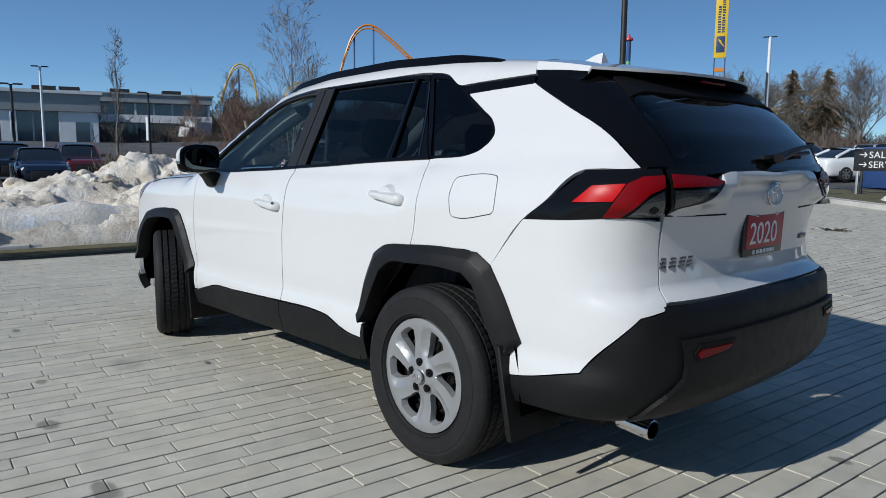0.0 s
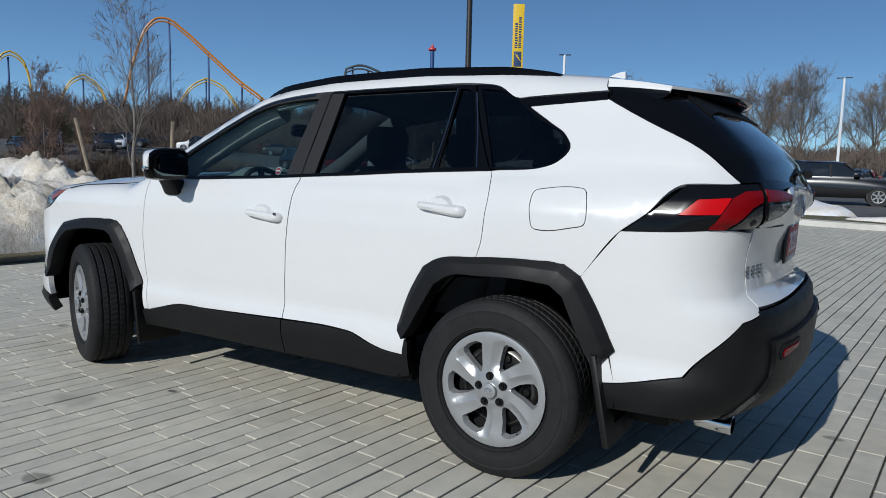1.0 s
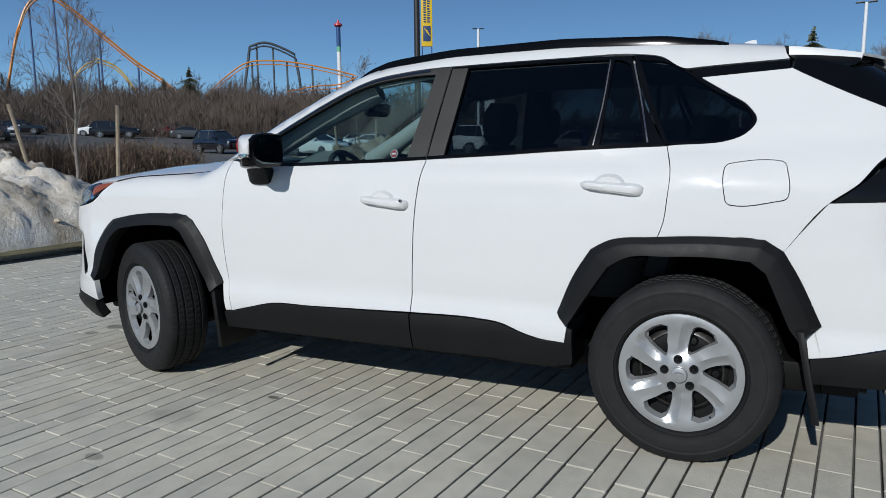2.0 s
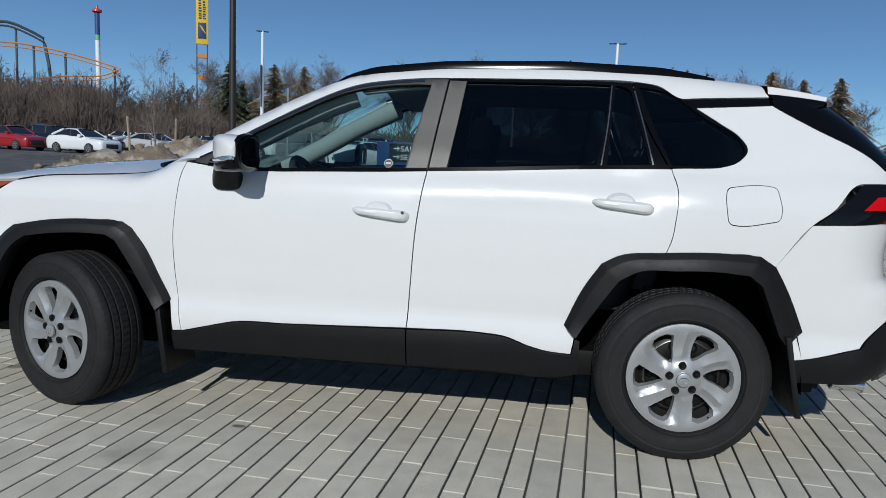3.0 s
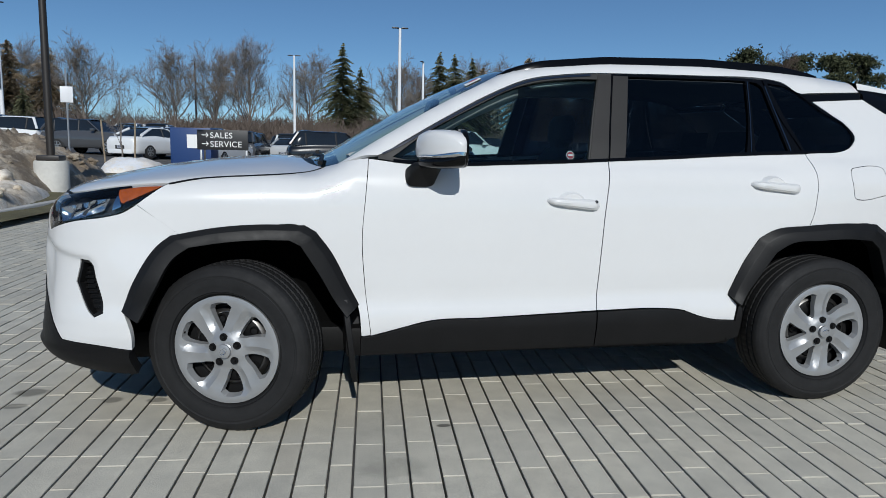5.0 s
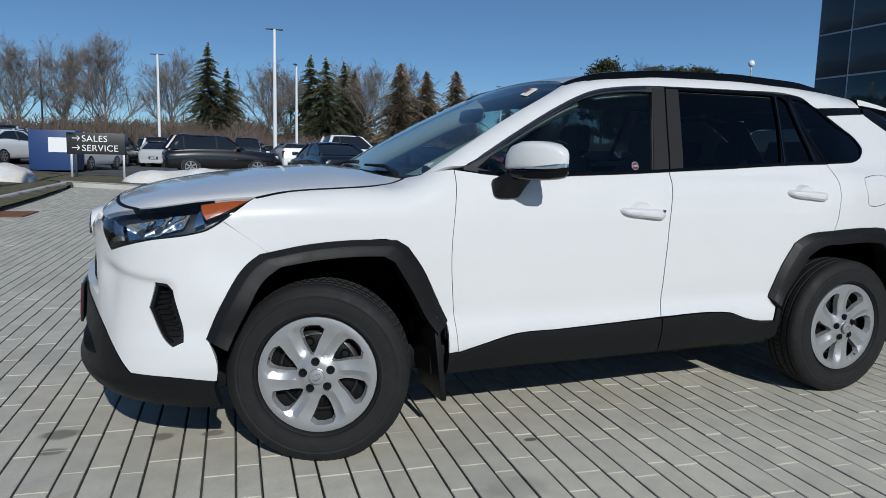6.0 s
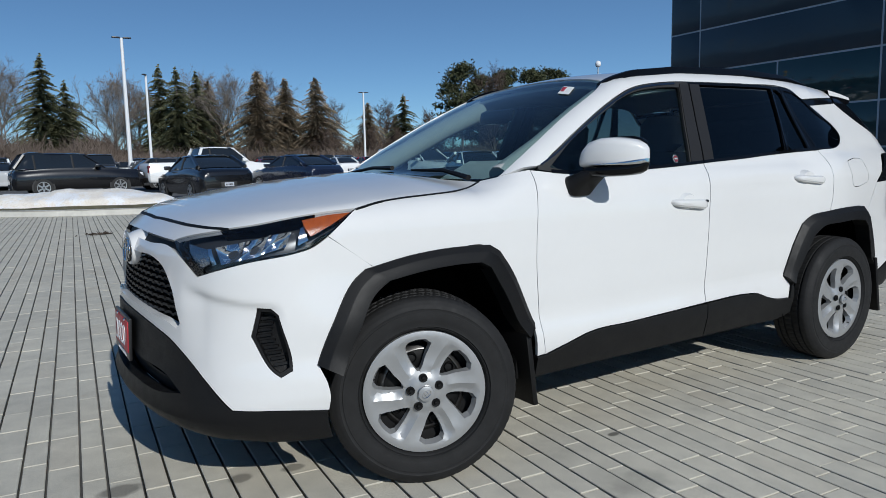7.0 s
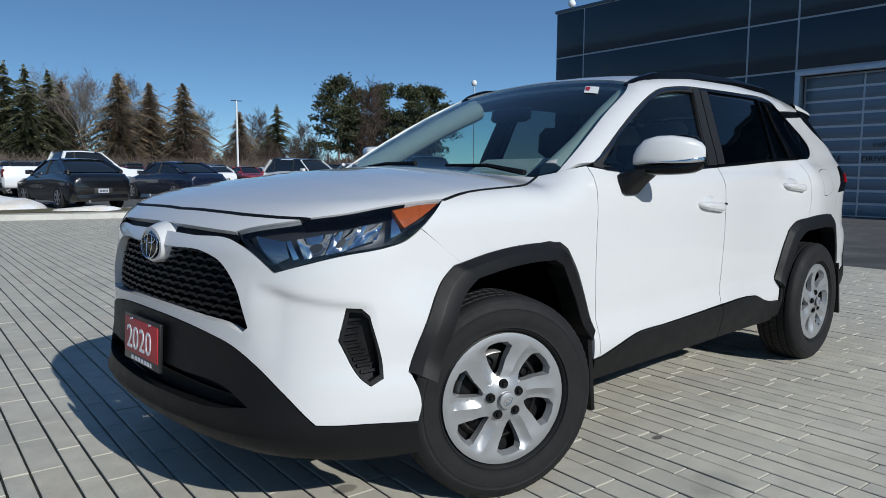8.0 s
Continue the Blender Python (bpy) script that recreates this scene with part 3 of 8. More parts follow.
# front: nose, bumper fascia with openings, lamps
LAMPLOW = laid([(1.592, 0.797, 1.005), (1.645, 0.819, 0.973), (1.708, 0.826, 0.925), (1.770, 0.822, 0.889), (1.816, 0.814, 0.877), (1.955, 0.758, 0.853), (2.086, 0.626, 0.804)], 0.025)
LAMPF = np.concatenate([LAMPTOP, LAMPLOW[1:], [(2.10, 0.54, 0.858)]])
GRILLE = np.array([(2.2, 0.0, 0.852), (2.185, 0.133, 0.850), (2.165, 0.35, 0.846), (2.154, 0.414, 0.829), (2.144, 0.498, 0.761), (2.139, 0.542, 0.675), (2.135, 0.553, 0.642), (2.146, 0.532, 0.624), (2.154, 0.493, 0.636), (2.187, 0.336, 0.650), (2.205, 0.165, 0.658), (2.205, 0.0, 0.660)])
LOWBLACK = np.array([(2.205, 0.0, 0.632), (2.205, 0.163, 0.629), (2.175, 0.406, 0.603), (2.161, 0.469, 0.590), (2.089, 0.665, 0.466), (2.027, 0.741, 0.375), (1.972, 0.774, 0.371), (1.895, 0.805, 0.367), (1.730, 0.84, 0.350)])
VENT = smooth_loop([(1.945, 0.774, 0.705), (1.904, 0.793, 0.701), (1.880, 0.802, 0.680), (1.839, 0.808, 0.540), (1.840, 0.815, 0.495), (1.880, 0.808, 0.476), (1.899, 0.799, 0.491), (1.966, 0.763, 0.612)], 0.012, 24)
SLOT = np.array([(2.155, 0.0, 0.896), (2.152, 0.25, 0.893), (2.118, 0.470, 0.886), (2.112, 0.458, 0.911), (2.14, 0.25, 0.916), (2.145, 0.0, 0.919)])
lamp_edge = [(2.10, 0.54, 0.858)]
fascia_left = np.concatenate([SLOT[:3], lamp_edge, LAMPLOW[::-1][:[i for i, p in enumerate(LAMPLOW[::-1]) if p[0] > 1.70][-1] + 1], [(1.708, 0.826, 0.925)], onside([(1.55, 0.807), (1.578, 0.802), (1.623, 0.768), (1.714, 0.63), (1.768, 0.504), (1.748, 0.45), (1.738, 0.40)]), LOWBLACK[::-1]])
panel("front_bumper_cover", car, WHITE, mirrored(fascia_left), "front", both=False, holes=[mirrored(GRILLE), VENT, VENT * [1, -1, 1]], step=0.012, thick=0.03, sharp=30, inset=0.0005)
panel("nose", car, WHITE, mirrored(np.concatenate([SLOT[3:][::-1], LAMPTOP[:len(LAMPTOP) - len(HOODLAMP)], HOODFRONT[::-1]])), "front", both=False, step=0.025, thick=0.02, sharp=30)
panel("nose_slot", car, STEEL, mirrored(np.concatenate([SLOT[:3] - [0, 0, 0.012], SLOT[3:] + [0, 0, 0.012]])), "front", both=False, off=-0.022, step=0.05)
lower = np.concatenate([LOWBLACK, [(1.722, 0.84, 0.245), (1.90, 0.81, 0.245), (2.02, 0.70, 0.262), (2.12, 0.45, 0.255), (2.17, 0.2, 0.245), (2.18, 0.0, 0.24)]])
INTAKE = np.array([(2.2, 0.0, 0.476), (2.208, 0.247, 0.468), (2.159, 0.50, 0.446), (2.148, 0.565, 0.412), (2.19, 0.442, 0.394), (2.225, 0.193, 0.390), (2.225, 0.0, 0.388)])
panel("front_lower_bumper", car, CLAD, mirrored(lower), "front", both=False, holes=[mirrored(INTAKE)], step=0.02, thick=0.05, off=lambda uv: 0.004 + 0.016 * np.clip((0.352 - uv[:, 1]) / 0.022, 0, 1))
# grille mesh: backing and rows of flat bars
panel("grille_back", car, STEEL, mirrored(GRILLE), "front", both=False, off=-0.055, inset=-0.02, step=0.06)
panel("intake_back", car, STEEL, mirrored(INTAKE), "front", both=False, off=-0.06, inset=-0.02, step=0.06)
GRILLEBAR = plain("grille_plastic", (0.004, 0.004, 0.0044), 0.45, spec=0.25)
for k in range(9):
    z = 0.660 + k * 0.0225
    a = float(np.interp(z, [0.62, 0.675, 0.761, 0.829, 0.85], [0.53, 0.52, 0.475, 0.395, 0.33])) - 0.005
    cells = np.arange(-13, 14) * 0.062 + (0.031 if k % 2 else 0.0)
    ys = sorted({round(float(y + d), 4) for y in cells for d in (-0.024, -0.018, 0.018, 0.024) if abs(y + d) < a} | {-a, a})
    lift = lambda y: 0.003 if min(abs(y - c) for c in cells) < 0.0185 else -0.002
    up = [(y, z + 0.0055 + lift(y)) for y in ys]
    dn = [(y, z - 0.0035 + lift(y)) for y in ys]
    panel("grille_bar", car, GRILLEBAR, np.array([(1.1 + math.cos(math.atan2(y, 1.04)), math.sin(math.atan2(y, 1.04)), h) for y, h in up + dn[::-1]]), "front", both=False, off=-0.026, inset=0, step=0.3, edge=0.08, thick=0.02, sharp=0)
panel("intake_bar", car, STEEL, mirrored(np.array([(2.2, 0.0, 0.436), (2.12, 0.50, 0.424), (2.12, 0.50, 0.416), (2.2, 0.0, 0.428)])), "front", both=False, off=-0.04, inset=0, step=0.3, edge=0.05, thick=0.02)
for sy in (1, -1):
    s = np.array([1, sy, 1])
    mid = VENT.mean(0)
    panel("vent_rim", car, CLAD, VENT * s, "front", both=False, holes=[(mid + (VENT - mid) * [0.80, 0.80, 0.88]) * s], off=-0.003, inset=0.0008, step=0.03, thick=0.042, sharp=24, label="black frame of the side vent")
    vent = panel("bumper_vent", car, CLAD, VENT * s, "front", both=False, off=-0.045, inset=-0.012, step=0.03, label="dark side vent with fine slats")[0]
    for k in range(9):
        z = 0.665 - k * 0.019
        x0 = float(np.interp(z, [0.491, 0.612, 0.705], [1.899, 1.966, 1.945]))
        x1 = x0 - 0.045
        y0, y1 = (float(np.interp(x, [1.839, 1.88, 1.904, 1.945, 1.966], [0.812, 0.802, 0.795, 0.774, 0.763])) for x in (x0, x1))
        panel("slat", vent, GRILLEBAR, np.array([(x0, y0, z + 0.003), (x1, y1, z + 0.007), (x1, y1, z - 0.001), (x0, y0, z - 0.006)]) * s, "front", both=False, off=-0.032, inset=0, step=0.1, thick=0.012)
    lamp = panel("headlight", car, LAMPGREY, LAMPF * s, "front", both=False, off=-0.050, inset=-0.004, step=0.03, thick=0.01, sharp=20, label="clear headlight with amber corner and bright reflectors")[0]
    panel("lens", lamp, LENS, LAMPF * s, "front", both=False, off=0.0, inset=0.003, step=0.03, thick=0.004, sharp=20)
    ctr = LAMPF.mean(0)
    panel("lamp_wall", lamp, GLOSSBLACK, LAMPF * s, "front", both=False, holes=[np.array([p + (ctr - p) / np.linalg.norm(ctr - p) * min(0.014, 0.2 * np.linalg.norm(ctr - p)) for p in LAMPF]) * s], off=-0.0015, inset=0.002, step=0.05, thick=0.05, sharp=20)
    AMB = np.array([(1.785, 0.785, 0.980), (1.70, 0.785, 0.992), (1.615, 0.804, 0.998), (1.715, 0.821, 0.950), (1.766, 0.819, 0.927), (1.780, 0.808, 0.952)])
    panel("amber_marker", lamp, AMBERLENS, AMB * s, "front", both=False, off=-0.006, inset=0.001, step=0.02, thick=0.02, sharp=20, label="orange side marker")
    for pts, mat, off in (([(2.098, 0.52, 0.902), (2.062, 0.634, 0.890), (2.064, 0.655, 0.846), (2.090, 0.612, 0.824)], SMOKECHROME, -0.026),
                          ([(2.058, 0.640, 0.893), (2.050, 0.652, 0.895), (2.046, 0.685, 0.846), (2.056, 0.672, 0.842)], CHROME, -0.014),
                          ([(1.800, 0.802, 0.955), (1.790, 0.805, 0.958), (1.775, 0.815, 0.915), (1.81, 0.81, 0.900)], CHROME, -0.016)):
        panel("reflector", lamp, mat, np.array(pts) * s, "front", both=False, off=off, inset=0, step=0.012, thick=0.02, sharp=20)
    for c, deep in ((((2.042, 0.672, 0.904), (1.962, 0.735, 0.922), (1.990, 0.735, 0.862), (2.034, 0.699, 0.849)), 0.030), (((1.956, 0.740, 0.922), (1.895, 0.775, 0.936), (1.925, 0.770, 0.873), (1.985, 0.737, 0.860)), 0.026), (((1.890, 0.777, 0.937), (1.822, 0.800, 0.946), (1.845, 0.800, 0.898), (1.920, 0.772, 0.875)), 0.022)):
        c = [Vector(q) for q in c]                      # a bowl with a flat frame, open to the front
        n = (c[1] - c[0]).cross(c[3] - c[0]).normalized()
        n = n if n.y > 0 else -n
        bm = bmesh.new()
        grid = []
        for v in np.linspace(0, 1, 9):
            row = []
            for u in np.linspace(0, 1, 11):
                q = (c[0] * (1 - u) + c[1] * u) * (1 - v) + (c[3] * (1 - u) + c[2] * u) * v
                q = q - n * (0.020 + deep * (1 - (2 * u - 1) ** 2) * (1 - (2 * v - 1) ** 2))
                row.append(bm.verts.new((q.x, q.y * sy, q.z)))
            grid.append(row)
        for p, q in zip(grid, grid[1:]):
            for k in range(10):
                bm.faces.new((p[k], p[k + 1], q[k + 1], q[k]))
        part("reflector", bm, REFLECTOR, lamp)

# tailgate, tail lamps, lower rear
SMOKEDLENS = plain("smoked_lamp_lens", (0.07, 0.075, 0.08), 0.12, metal=0.8, coat=1.0, relief=0.006, fine=90)
TL_IN = np.array([(-2.20, 0.61, 1.158), (-2.25, 0.45, 1.130), (-2.27, 0.375, 1.108), (-2.265, 0.41, 1.075), (-2.263, 0.473, 1.047), (-2.232, 0.587, 1.025), (-2.215, 0.614, 1.000)])
TL_OUT = np.array([(-1.797, 0.816, 0.979), (-1.87, 0.804, 1.035), (-1.989, 0.742, 1.147), (-2.036, 0.732, 1.149), (-2.147, 0.683, 1.152), (-2.195, 0.628, 1.154), (-2.21, 0.628, 0.997), (-2.129, 0.737, 0.997), (-1.95, 0.80, 0.985)])
gate = np.concatenate([[(-2.26, 0.0, 1.140), (-2.26, 0.33, 1.142), (-2.255, 0.372, 1.135)], TL_IN[2:], [(-2.20, 0.602, 0.90), (-2.20, 0.597, 0.80), (-2.225, 0.614, 0.733)], [(-2.24, 0.3, 0.735), (-2.26, 0.0, 0.737)]])
tailgate = panel("tailgate", car, WHITE, mirrored(gate), "rear", both=False, step=0.035, thick=0.02, label="white tailgate panel below the glass")[0]
panel("tailgate_trim", car, GLOSSBLACK, mirrored(np.array([(-2.26, 0.0, 1.152), (-2.24, 0.3, 1.158), (-2.20, 0.565, 1.168), (-2.16, 0.67, 1.160), (-2.195, 0.625, 1.157), (-2.25, 0.45, 1.134), (-2.255, 0.36, 1.139), (-2.26, 0.0, 1.142)])), "rear", both=False, off=0.0, inset=0.0005, step=0.03)
for sy in (1, -1):
    s = np.array([1, sy, 1])
    lamp = panel("tail_light", car, LAMPDARK, TL_OUT * s, "rear", both=False, off=0.004, step=0.03, label="smoked black tail light with a red light bar")[0]
    panel("lens", lamp, REDLENS, np.array([(-1.974, 0.790, 1.045), (-2.030, 0.765, 1.098), (-2.129, 0.728, 1.106), (-2.102, 0.755, 1.050)]) * s, "rear", both=False, off=0.010, step=0.03, thick=0.008, inset=0, sharp=20)
    panel("lens", lamp, DARKRED, np.array([(-2.078, 0.767, 0.998), (-2.104, 0.753, 1.050), (-2.131, 0.726, 1.106), (-2.163, 0.690, 1.129), (-2.203, 0.632, 1.133), (-2.208, 0.640, 1.093), (-2.192, 0.686, 1.073), (-2.129, 0.737, 0.998)]) * s, "rear", both=False, off=0.009, step=0.03, thick=0.008, inset=0.001, sharp=20)
    panel("lens", lamp, SMOKEDLENS, np.array([(-2.140, 0.728, 1.000), (-2.195, 0.680, 1.066), (-2.208, 0.642, 1.084), (-2.209, 0.632, 1.002)]) * s, "rear", both=False, off=0.008, step=0.03, thick=0.008, inset=0.001, sharp=20)
    inner = panel("tail_light", tailgate, LAMPDARK, TL_IN * s, "rear", both=False, off=0.004, step=0.03, sharp=20, label="smoked inner tail light on the tailgate")[0]
    panel("lens", inner, DARKRED, np.array([(-2.21, 0.606, 1.136), (-2.25, 0.45, 1.124), (-2.271, 0.385, 1.112), (-2.271, 0.425, 1.097), (-2.212, 0.606, 1.094)]) * s, "rear", both=False, off=0.009, step=0.03, thick=0.006, inset=0, sharp=20)
    panel("lens", inner, SMOKEDLENS, np.array([(-2.219, 0.602, 1.084), (-2.271, 0.436, 1.089), (-2.259, 0.502, 1.053), (-2.220, 0.602, 1.029)]) * s, "rear", both=False, off=0.008, step=0.03, thick=0.006, inset=0, sharp=20)
    # black strip on the unbroken panel stands for the shade in a seam
    ribbon("shut_line_shade_strip", np.array([(-2.22, 0.615, 1.004), (-2.24, 0.45, 1.000), (-2.256, 0.30, 0.998)]) * s, 0.005, 0.0022, STEEL, "rear", both=False, parent=tailgate, height=0.003)
rear_low = np.concatenate([[(-2.26, 0.0, 0.735), (-2.24, 0.3, 0.733), (-2.21, 0.63, 0.727)], BUMPTOP[::-1], [(-1.785, 0.84, 0.345), (-1.95, 0.82, 0.345), (-2.10, 0.74, 0.335), (-2.2, 0.5, 0.33), (-2.25, 0.2, 0.325), (-2.25, 0.0, 0.325)]])
rear_bumper = panel("rear_lower_bumper", car, CLAD, mirrored(rear_low), "rear", both=False, step=0.032, thick=0.03, off=0.004, sharp=22, label="dark grey textured rear bumper")[0]
panel("bumper_insert", rear_bumper, CLAD, mirrored(np.array([(-2.33, 0.0, 0.626), (-2.30, 0.40, 0.625), (-2.267, 0.594, 0.622), (-2.270, 0.572, 0.53), (-2.265, 0.575, 0.49), (-2.18, 0.655, 0.385), (-2.15, 0.68, 0.338), (-2.22, 0.45, 0.330), (-2.25, 0.0, 0.325)])), "rear", both=False, off=0.022, inset=0, step=0.035, thick=0.03, sharp=30)[0]
for sy in (1, -1):
    s = np.array([1, sy, 1])
    panel("reflector", rear_bumper, DARKRED, np.array([(-2.281, 0.540, 0.573), (-2.287, 0.523, 0.586), (-2.310, 0.381, 0.588), (-2.306, 0.399, 0.572), (-2.283, 0.530, 0.559)]) * s, "rear", both=False, off=0.030, inset=0, step=0.05, thick=0.01, label="dark red bumper reflector")
    # raised black plate round the reflector, its colour stands for a recess's shade
    panel("recess_shade_plate", rear_bumper, STEEL, np.array([(-2.27, 0.552, 0.575), (-2.28, 0.530, 0.604), (-2.30, 0.355, 0.604), (-2.30, 0.39, 0.564), (-2.27, 0.540, 0.550)]) * s, "rear", both=False, off=0.026, inset=0, step=0.05, thick=0.01)

# cladding over the arches and along the sill
def arch_cladding(outer, inner):
    """A faceted moulding round a wheel arch: a slanted outer face, a flat broad face and a lip that turns inwards."""
    both_edges = smooth_loop(np.concatenate([np.array(outer), np.array(inner)], 1), 0.02, 24, closed=False)
    a, b = both_edges[:, :2], both_edges[:, 2:]
    rows = []
    for t, off in ((0.0, -0.004), (0.0, 0.008), (0.24, 0.027), (0.30, 0.030), (0.97, 0.036), (1.0, 0.033), (1.0, -0.045)):
        p = onside(a + (b - a) * (t - 0.10 * (t == 0)))
        p[:, 1] += off
        rows.append(p)
    for sy in (1, -1):
        bm = bmesh.new()
        grid = [[bm.verts.new((q[0], q[1] * sy, q[2])) for q in r] for r in rows]
        for r, n in zip(grid, grid[1:]):
            for k in range(len(r) - 1):
                bm.faces.new((r[k], r[k + 1], n[k + 1], n[k]))
        for k in (0, -1):
            bm.faces.new([r[k] for r in grid])
        part("arch_cladding", bm, CLAD, car)


arch_cladding(ARCHR, [(-0.915, 0.475), (-1.009, 0.627), (-1.072, 0.722), (-1.135, 0.760), (-1.290, 0.777), (-1.440, 0.783), (-1.565, 0.773), (-1.615, 0.735), (-1.650, 0.655), (-1.700, 0.540), (-1.735, 0.497)])
arch_cladding(ARCHF, [(1.705, 0.470), (1.640, 0.600), (1.560, 0.728), (1.510, 0.762), (1.370, 0.782), (1.235, 0.790), (1.130, 0.788), (1.085, 0.765), (1.012, 0.650), (0.945, 0.530), (0.900, 0.468)])
panel("sill_cladding", car, CLAD, onside([(0.84, 0.372)] + SILL[:4] + [(-0.210, 0.460), (-0.214, 0.294), (0.0, 0.292), (0.677, 0.288), (0.84, 0.284)]), "side", off=0.010, step=0.04, thick=0.03)
panel("sill_cladding", car, CLAD, onside([(-0.212, 0.460)] + SILL[5:] + [(-0.912, 0.47), (-0.935, 0.46), (-0.935, 0.315), (-0.908, 0.305), (-0.55, 0.294), (-0.215, 0.294)]), "side", off=0.010, step=0.04, thick=0.03)

# under the car: floor, wheel housings, arms
bm = bmesh.new()
box(bm, -1.95, 1.95, -0.60, 0.60, 0.24, 0.36, 0.02)
box(bm, -0.92, 0.90, -0.79, 0.79, 0.27, 0.40, 0.02)
part("underbody", bm, STEEL, car)
LINER = plain("wheel_liner", (0.004, 0.004, 0.004), 1.0, spec=0.0)
for x, w in ((1.345, 0.462), (-1.345, 0.462)):
    for sy in (1, -1):
        bm = bmesh.new()
        prof = [(x - w * 1.02, 0.30)] + [(x + w * math.cos(a), 0.385 + w * 0.98 * math.sin(a)) for a in np.linspace(math.pi, 0, 19)] + [(x + w * 1.02, 0.30)]
        rows = [[bm.verts.new((px, sy * y, pz)) for px, pz in prof] for y in (0.50, 0.828)]
        for a in range(len(prof) - 1):
            bm.faces.new((rows[0][a], rows[0][a + 1], rows[1][a + 1], rows[1][a]))
        bm.faces.new(rows[0])
        part("wheel_housing", bm, LINER, car)
for sy in (1, -1):
    for x0, x1, z0, z1, lean in ((-1.735, -1.80, 0.54, 0.215, -0.02), (0.905, 0.862, 0.54, 0.185, 0.0)):
        bm = bmesh.new()
        box(bm, -0.012, 0.012, 0.60, 0.868, 0, 1, 0.004)
        for v in bm.verts:
            t = 1 - v.co.z
            v.co = Vector((x0 + (x1 - x0) * t + v.co.x, sy * v.co.y, z0 + (z1 - z0) * t))
        part("mud_flap", bm, CLAD, car)
    for a, e in (((1.0, sy * 0.45, 0.30), (1.25, sy * 0.70, 0.24)), ((-1.0, sy * 0.40, 0.30), (-1.35, sy * 0.66, 0.25))):
        bm = bmesh.new()
        tube(bm, [a, e], 0.03, 8)
        part("suspension_arm", bm, STEEL, car)
bm = bmesh.new()
tube(bm, [(-1.4, 0.50, 0.30), (-1.85, 0.53, 0.285), (-1.98, 0.545, 0.275)], 0.026, 12)
part("exhaust_pipe", bm, STEEL, car)
bm = bmesh.new()
r = lathe(bm, [(0.026, 0), (0.033, 0.004), (0.034, 0.13), (0.031, 0.132), (0.029, 0.03), (0.0, 0.03)], 24, look((-2.03, 0.55, 0.290), (-1.0, 0.50, 0.34)))
part("exhaust_tip", bm, CHROME, car, "bright slanted exhaust tip")

# spoiler
bm = bmesh.new()
cols = [-0.590, *np.linspace(-0.58, 0.58, 31), 0.590]
grid = []
for y in cols:
    drop = 0.030 if abs(y) > 0.585 else 0.0              # the side edge rolls down
    tip = -2.035 + 0.155 * (abs(y) / 0.58) ** 2.4
    base = -1.60 - 0.045 * (abs(y) / 0.58) ** 3
    row = []
    for s in np.linspace(0, 1, 11):
        x = base - 0.004 + (tip - base) * s
        z = float(TOP(x) - CROWN(x) * y * y - 0.06 * abs(y) ** 6) + 0.010 * (abs(y) / 0.58) ** 4 * s - 0.010 * s * s - drop * (1 - 0.4 * s)
        row.append((x, y, z) if s else (x + 0.003, y, z))
    row += [(tip - 0.003, y, row[-1][2] - 0.010), (tip + 0.012, y, row[-1][2] - 0.022), (tip + 0.07, y, row[-1][2] - 0.034), (base - 0.05, y, float(TOP(base - 0.05)) - 0.07 - drop)]
    grid.append([bm.verts.new(p) for p in row])
for a, b in zip(grid, grid[1:]):
    for k in range(len(a) - 1):
        bm.faces.new((a[k], a[k + 1], b[k + 1], b[k]))
for e in (grid[0], grid[-1]):
    bm.faces.new(e)
spoiler = part("spoiler", bm, WHITE, car)
spoiler.data.materials.append(GLOSSBLACK)
for f in spoiler.data.polygons:
    f.material_index = 1 if (f.normal.z < -0.15 and abs(f.normal.y) < 0.6) or len(f.vertices) > 4 else 0
bm = bmesh.new()
box(bm, -2.022, -2.008, -0.09, 0.09, 1.462, 1.476, 0.004)
part("brake_light", bm, DARKRED, spoiler, "dark high brake light")

# roof rails, aerial
for sy in (1, -1):
    bm = bmesh.new()
    xs = np.linspace(0.20, -1.44, 40)
    pts, top = [], []
    for x in xs:
        e = min((0.20 - x) / 0.16, (x + 1.44) / 0.22, 1.0)
        y = 0.565 - 0.02 * max(0, (-x - 0.9) / 0.5) ** 2 - 0.03 * max(0, (x + 0.1) / 0.3) ** 2
        zr = float(TOP(x) - CROWN(x) * y * y - 0.06 * y**6)
        pts.append((x, y, zr + 0.002 + 0.017 * max(0, e) ** 0.6))
    ring = []
    for x, y, z in pts:
        base = float(TOP(x) - CROWN(x) * y * y - 0.06 * y**6) - 0.03
        ring.append([bm.verts.new((x, sy * (y + dy), zz)) for dy, zz in ((-0.017, base), (-0.015, z - 0.010), (-0.008, z), (0.008, z - 0.002), (0.014, z - 0.011), (0.017, base))])
    for a, b in zip(ring, ring[1:]):
        for k in range(5):
            bm.faces.new((a[k], a[k + 1], b[k + 1], b[k]))
    for e in (ring[0], ring[-1]):
        bm.faces.new(e)
    part("roof_rail", bm, GLOSSBLACK, car, "black raised roof rail")
bm = bmesh.new()
fin = [(-1.35, 0.0), (-1.43, 0.022), (-1.495, 0.048), (-1.515, 0.050), (-1.527, 0.0)]
prof = smooth_loop([(x, z) for x, z in fin], 0.012, 70)
lo = [bm.verts.new((x, 0.030 * (1 - 16 * max(0, z)) if z < 0.05 else 0.004, 1.580 + z)) for x, z in prof]
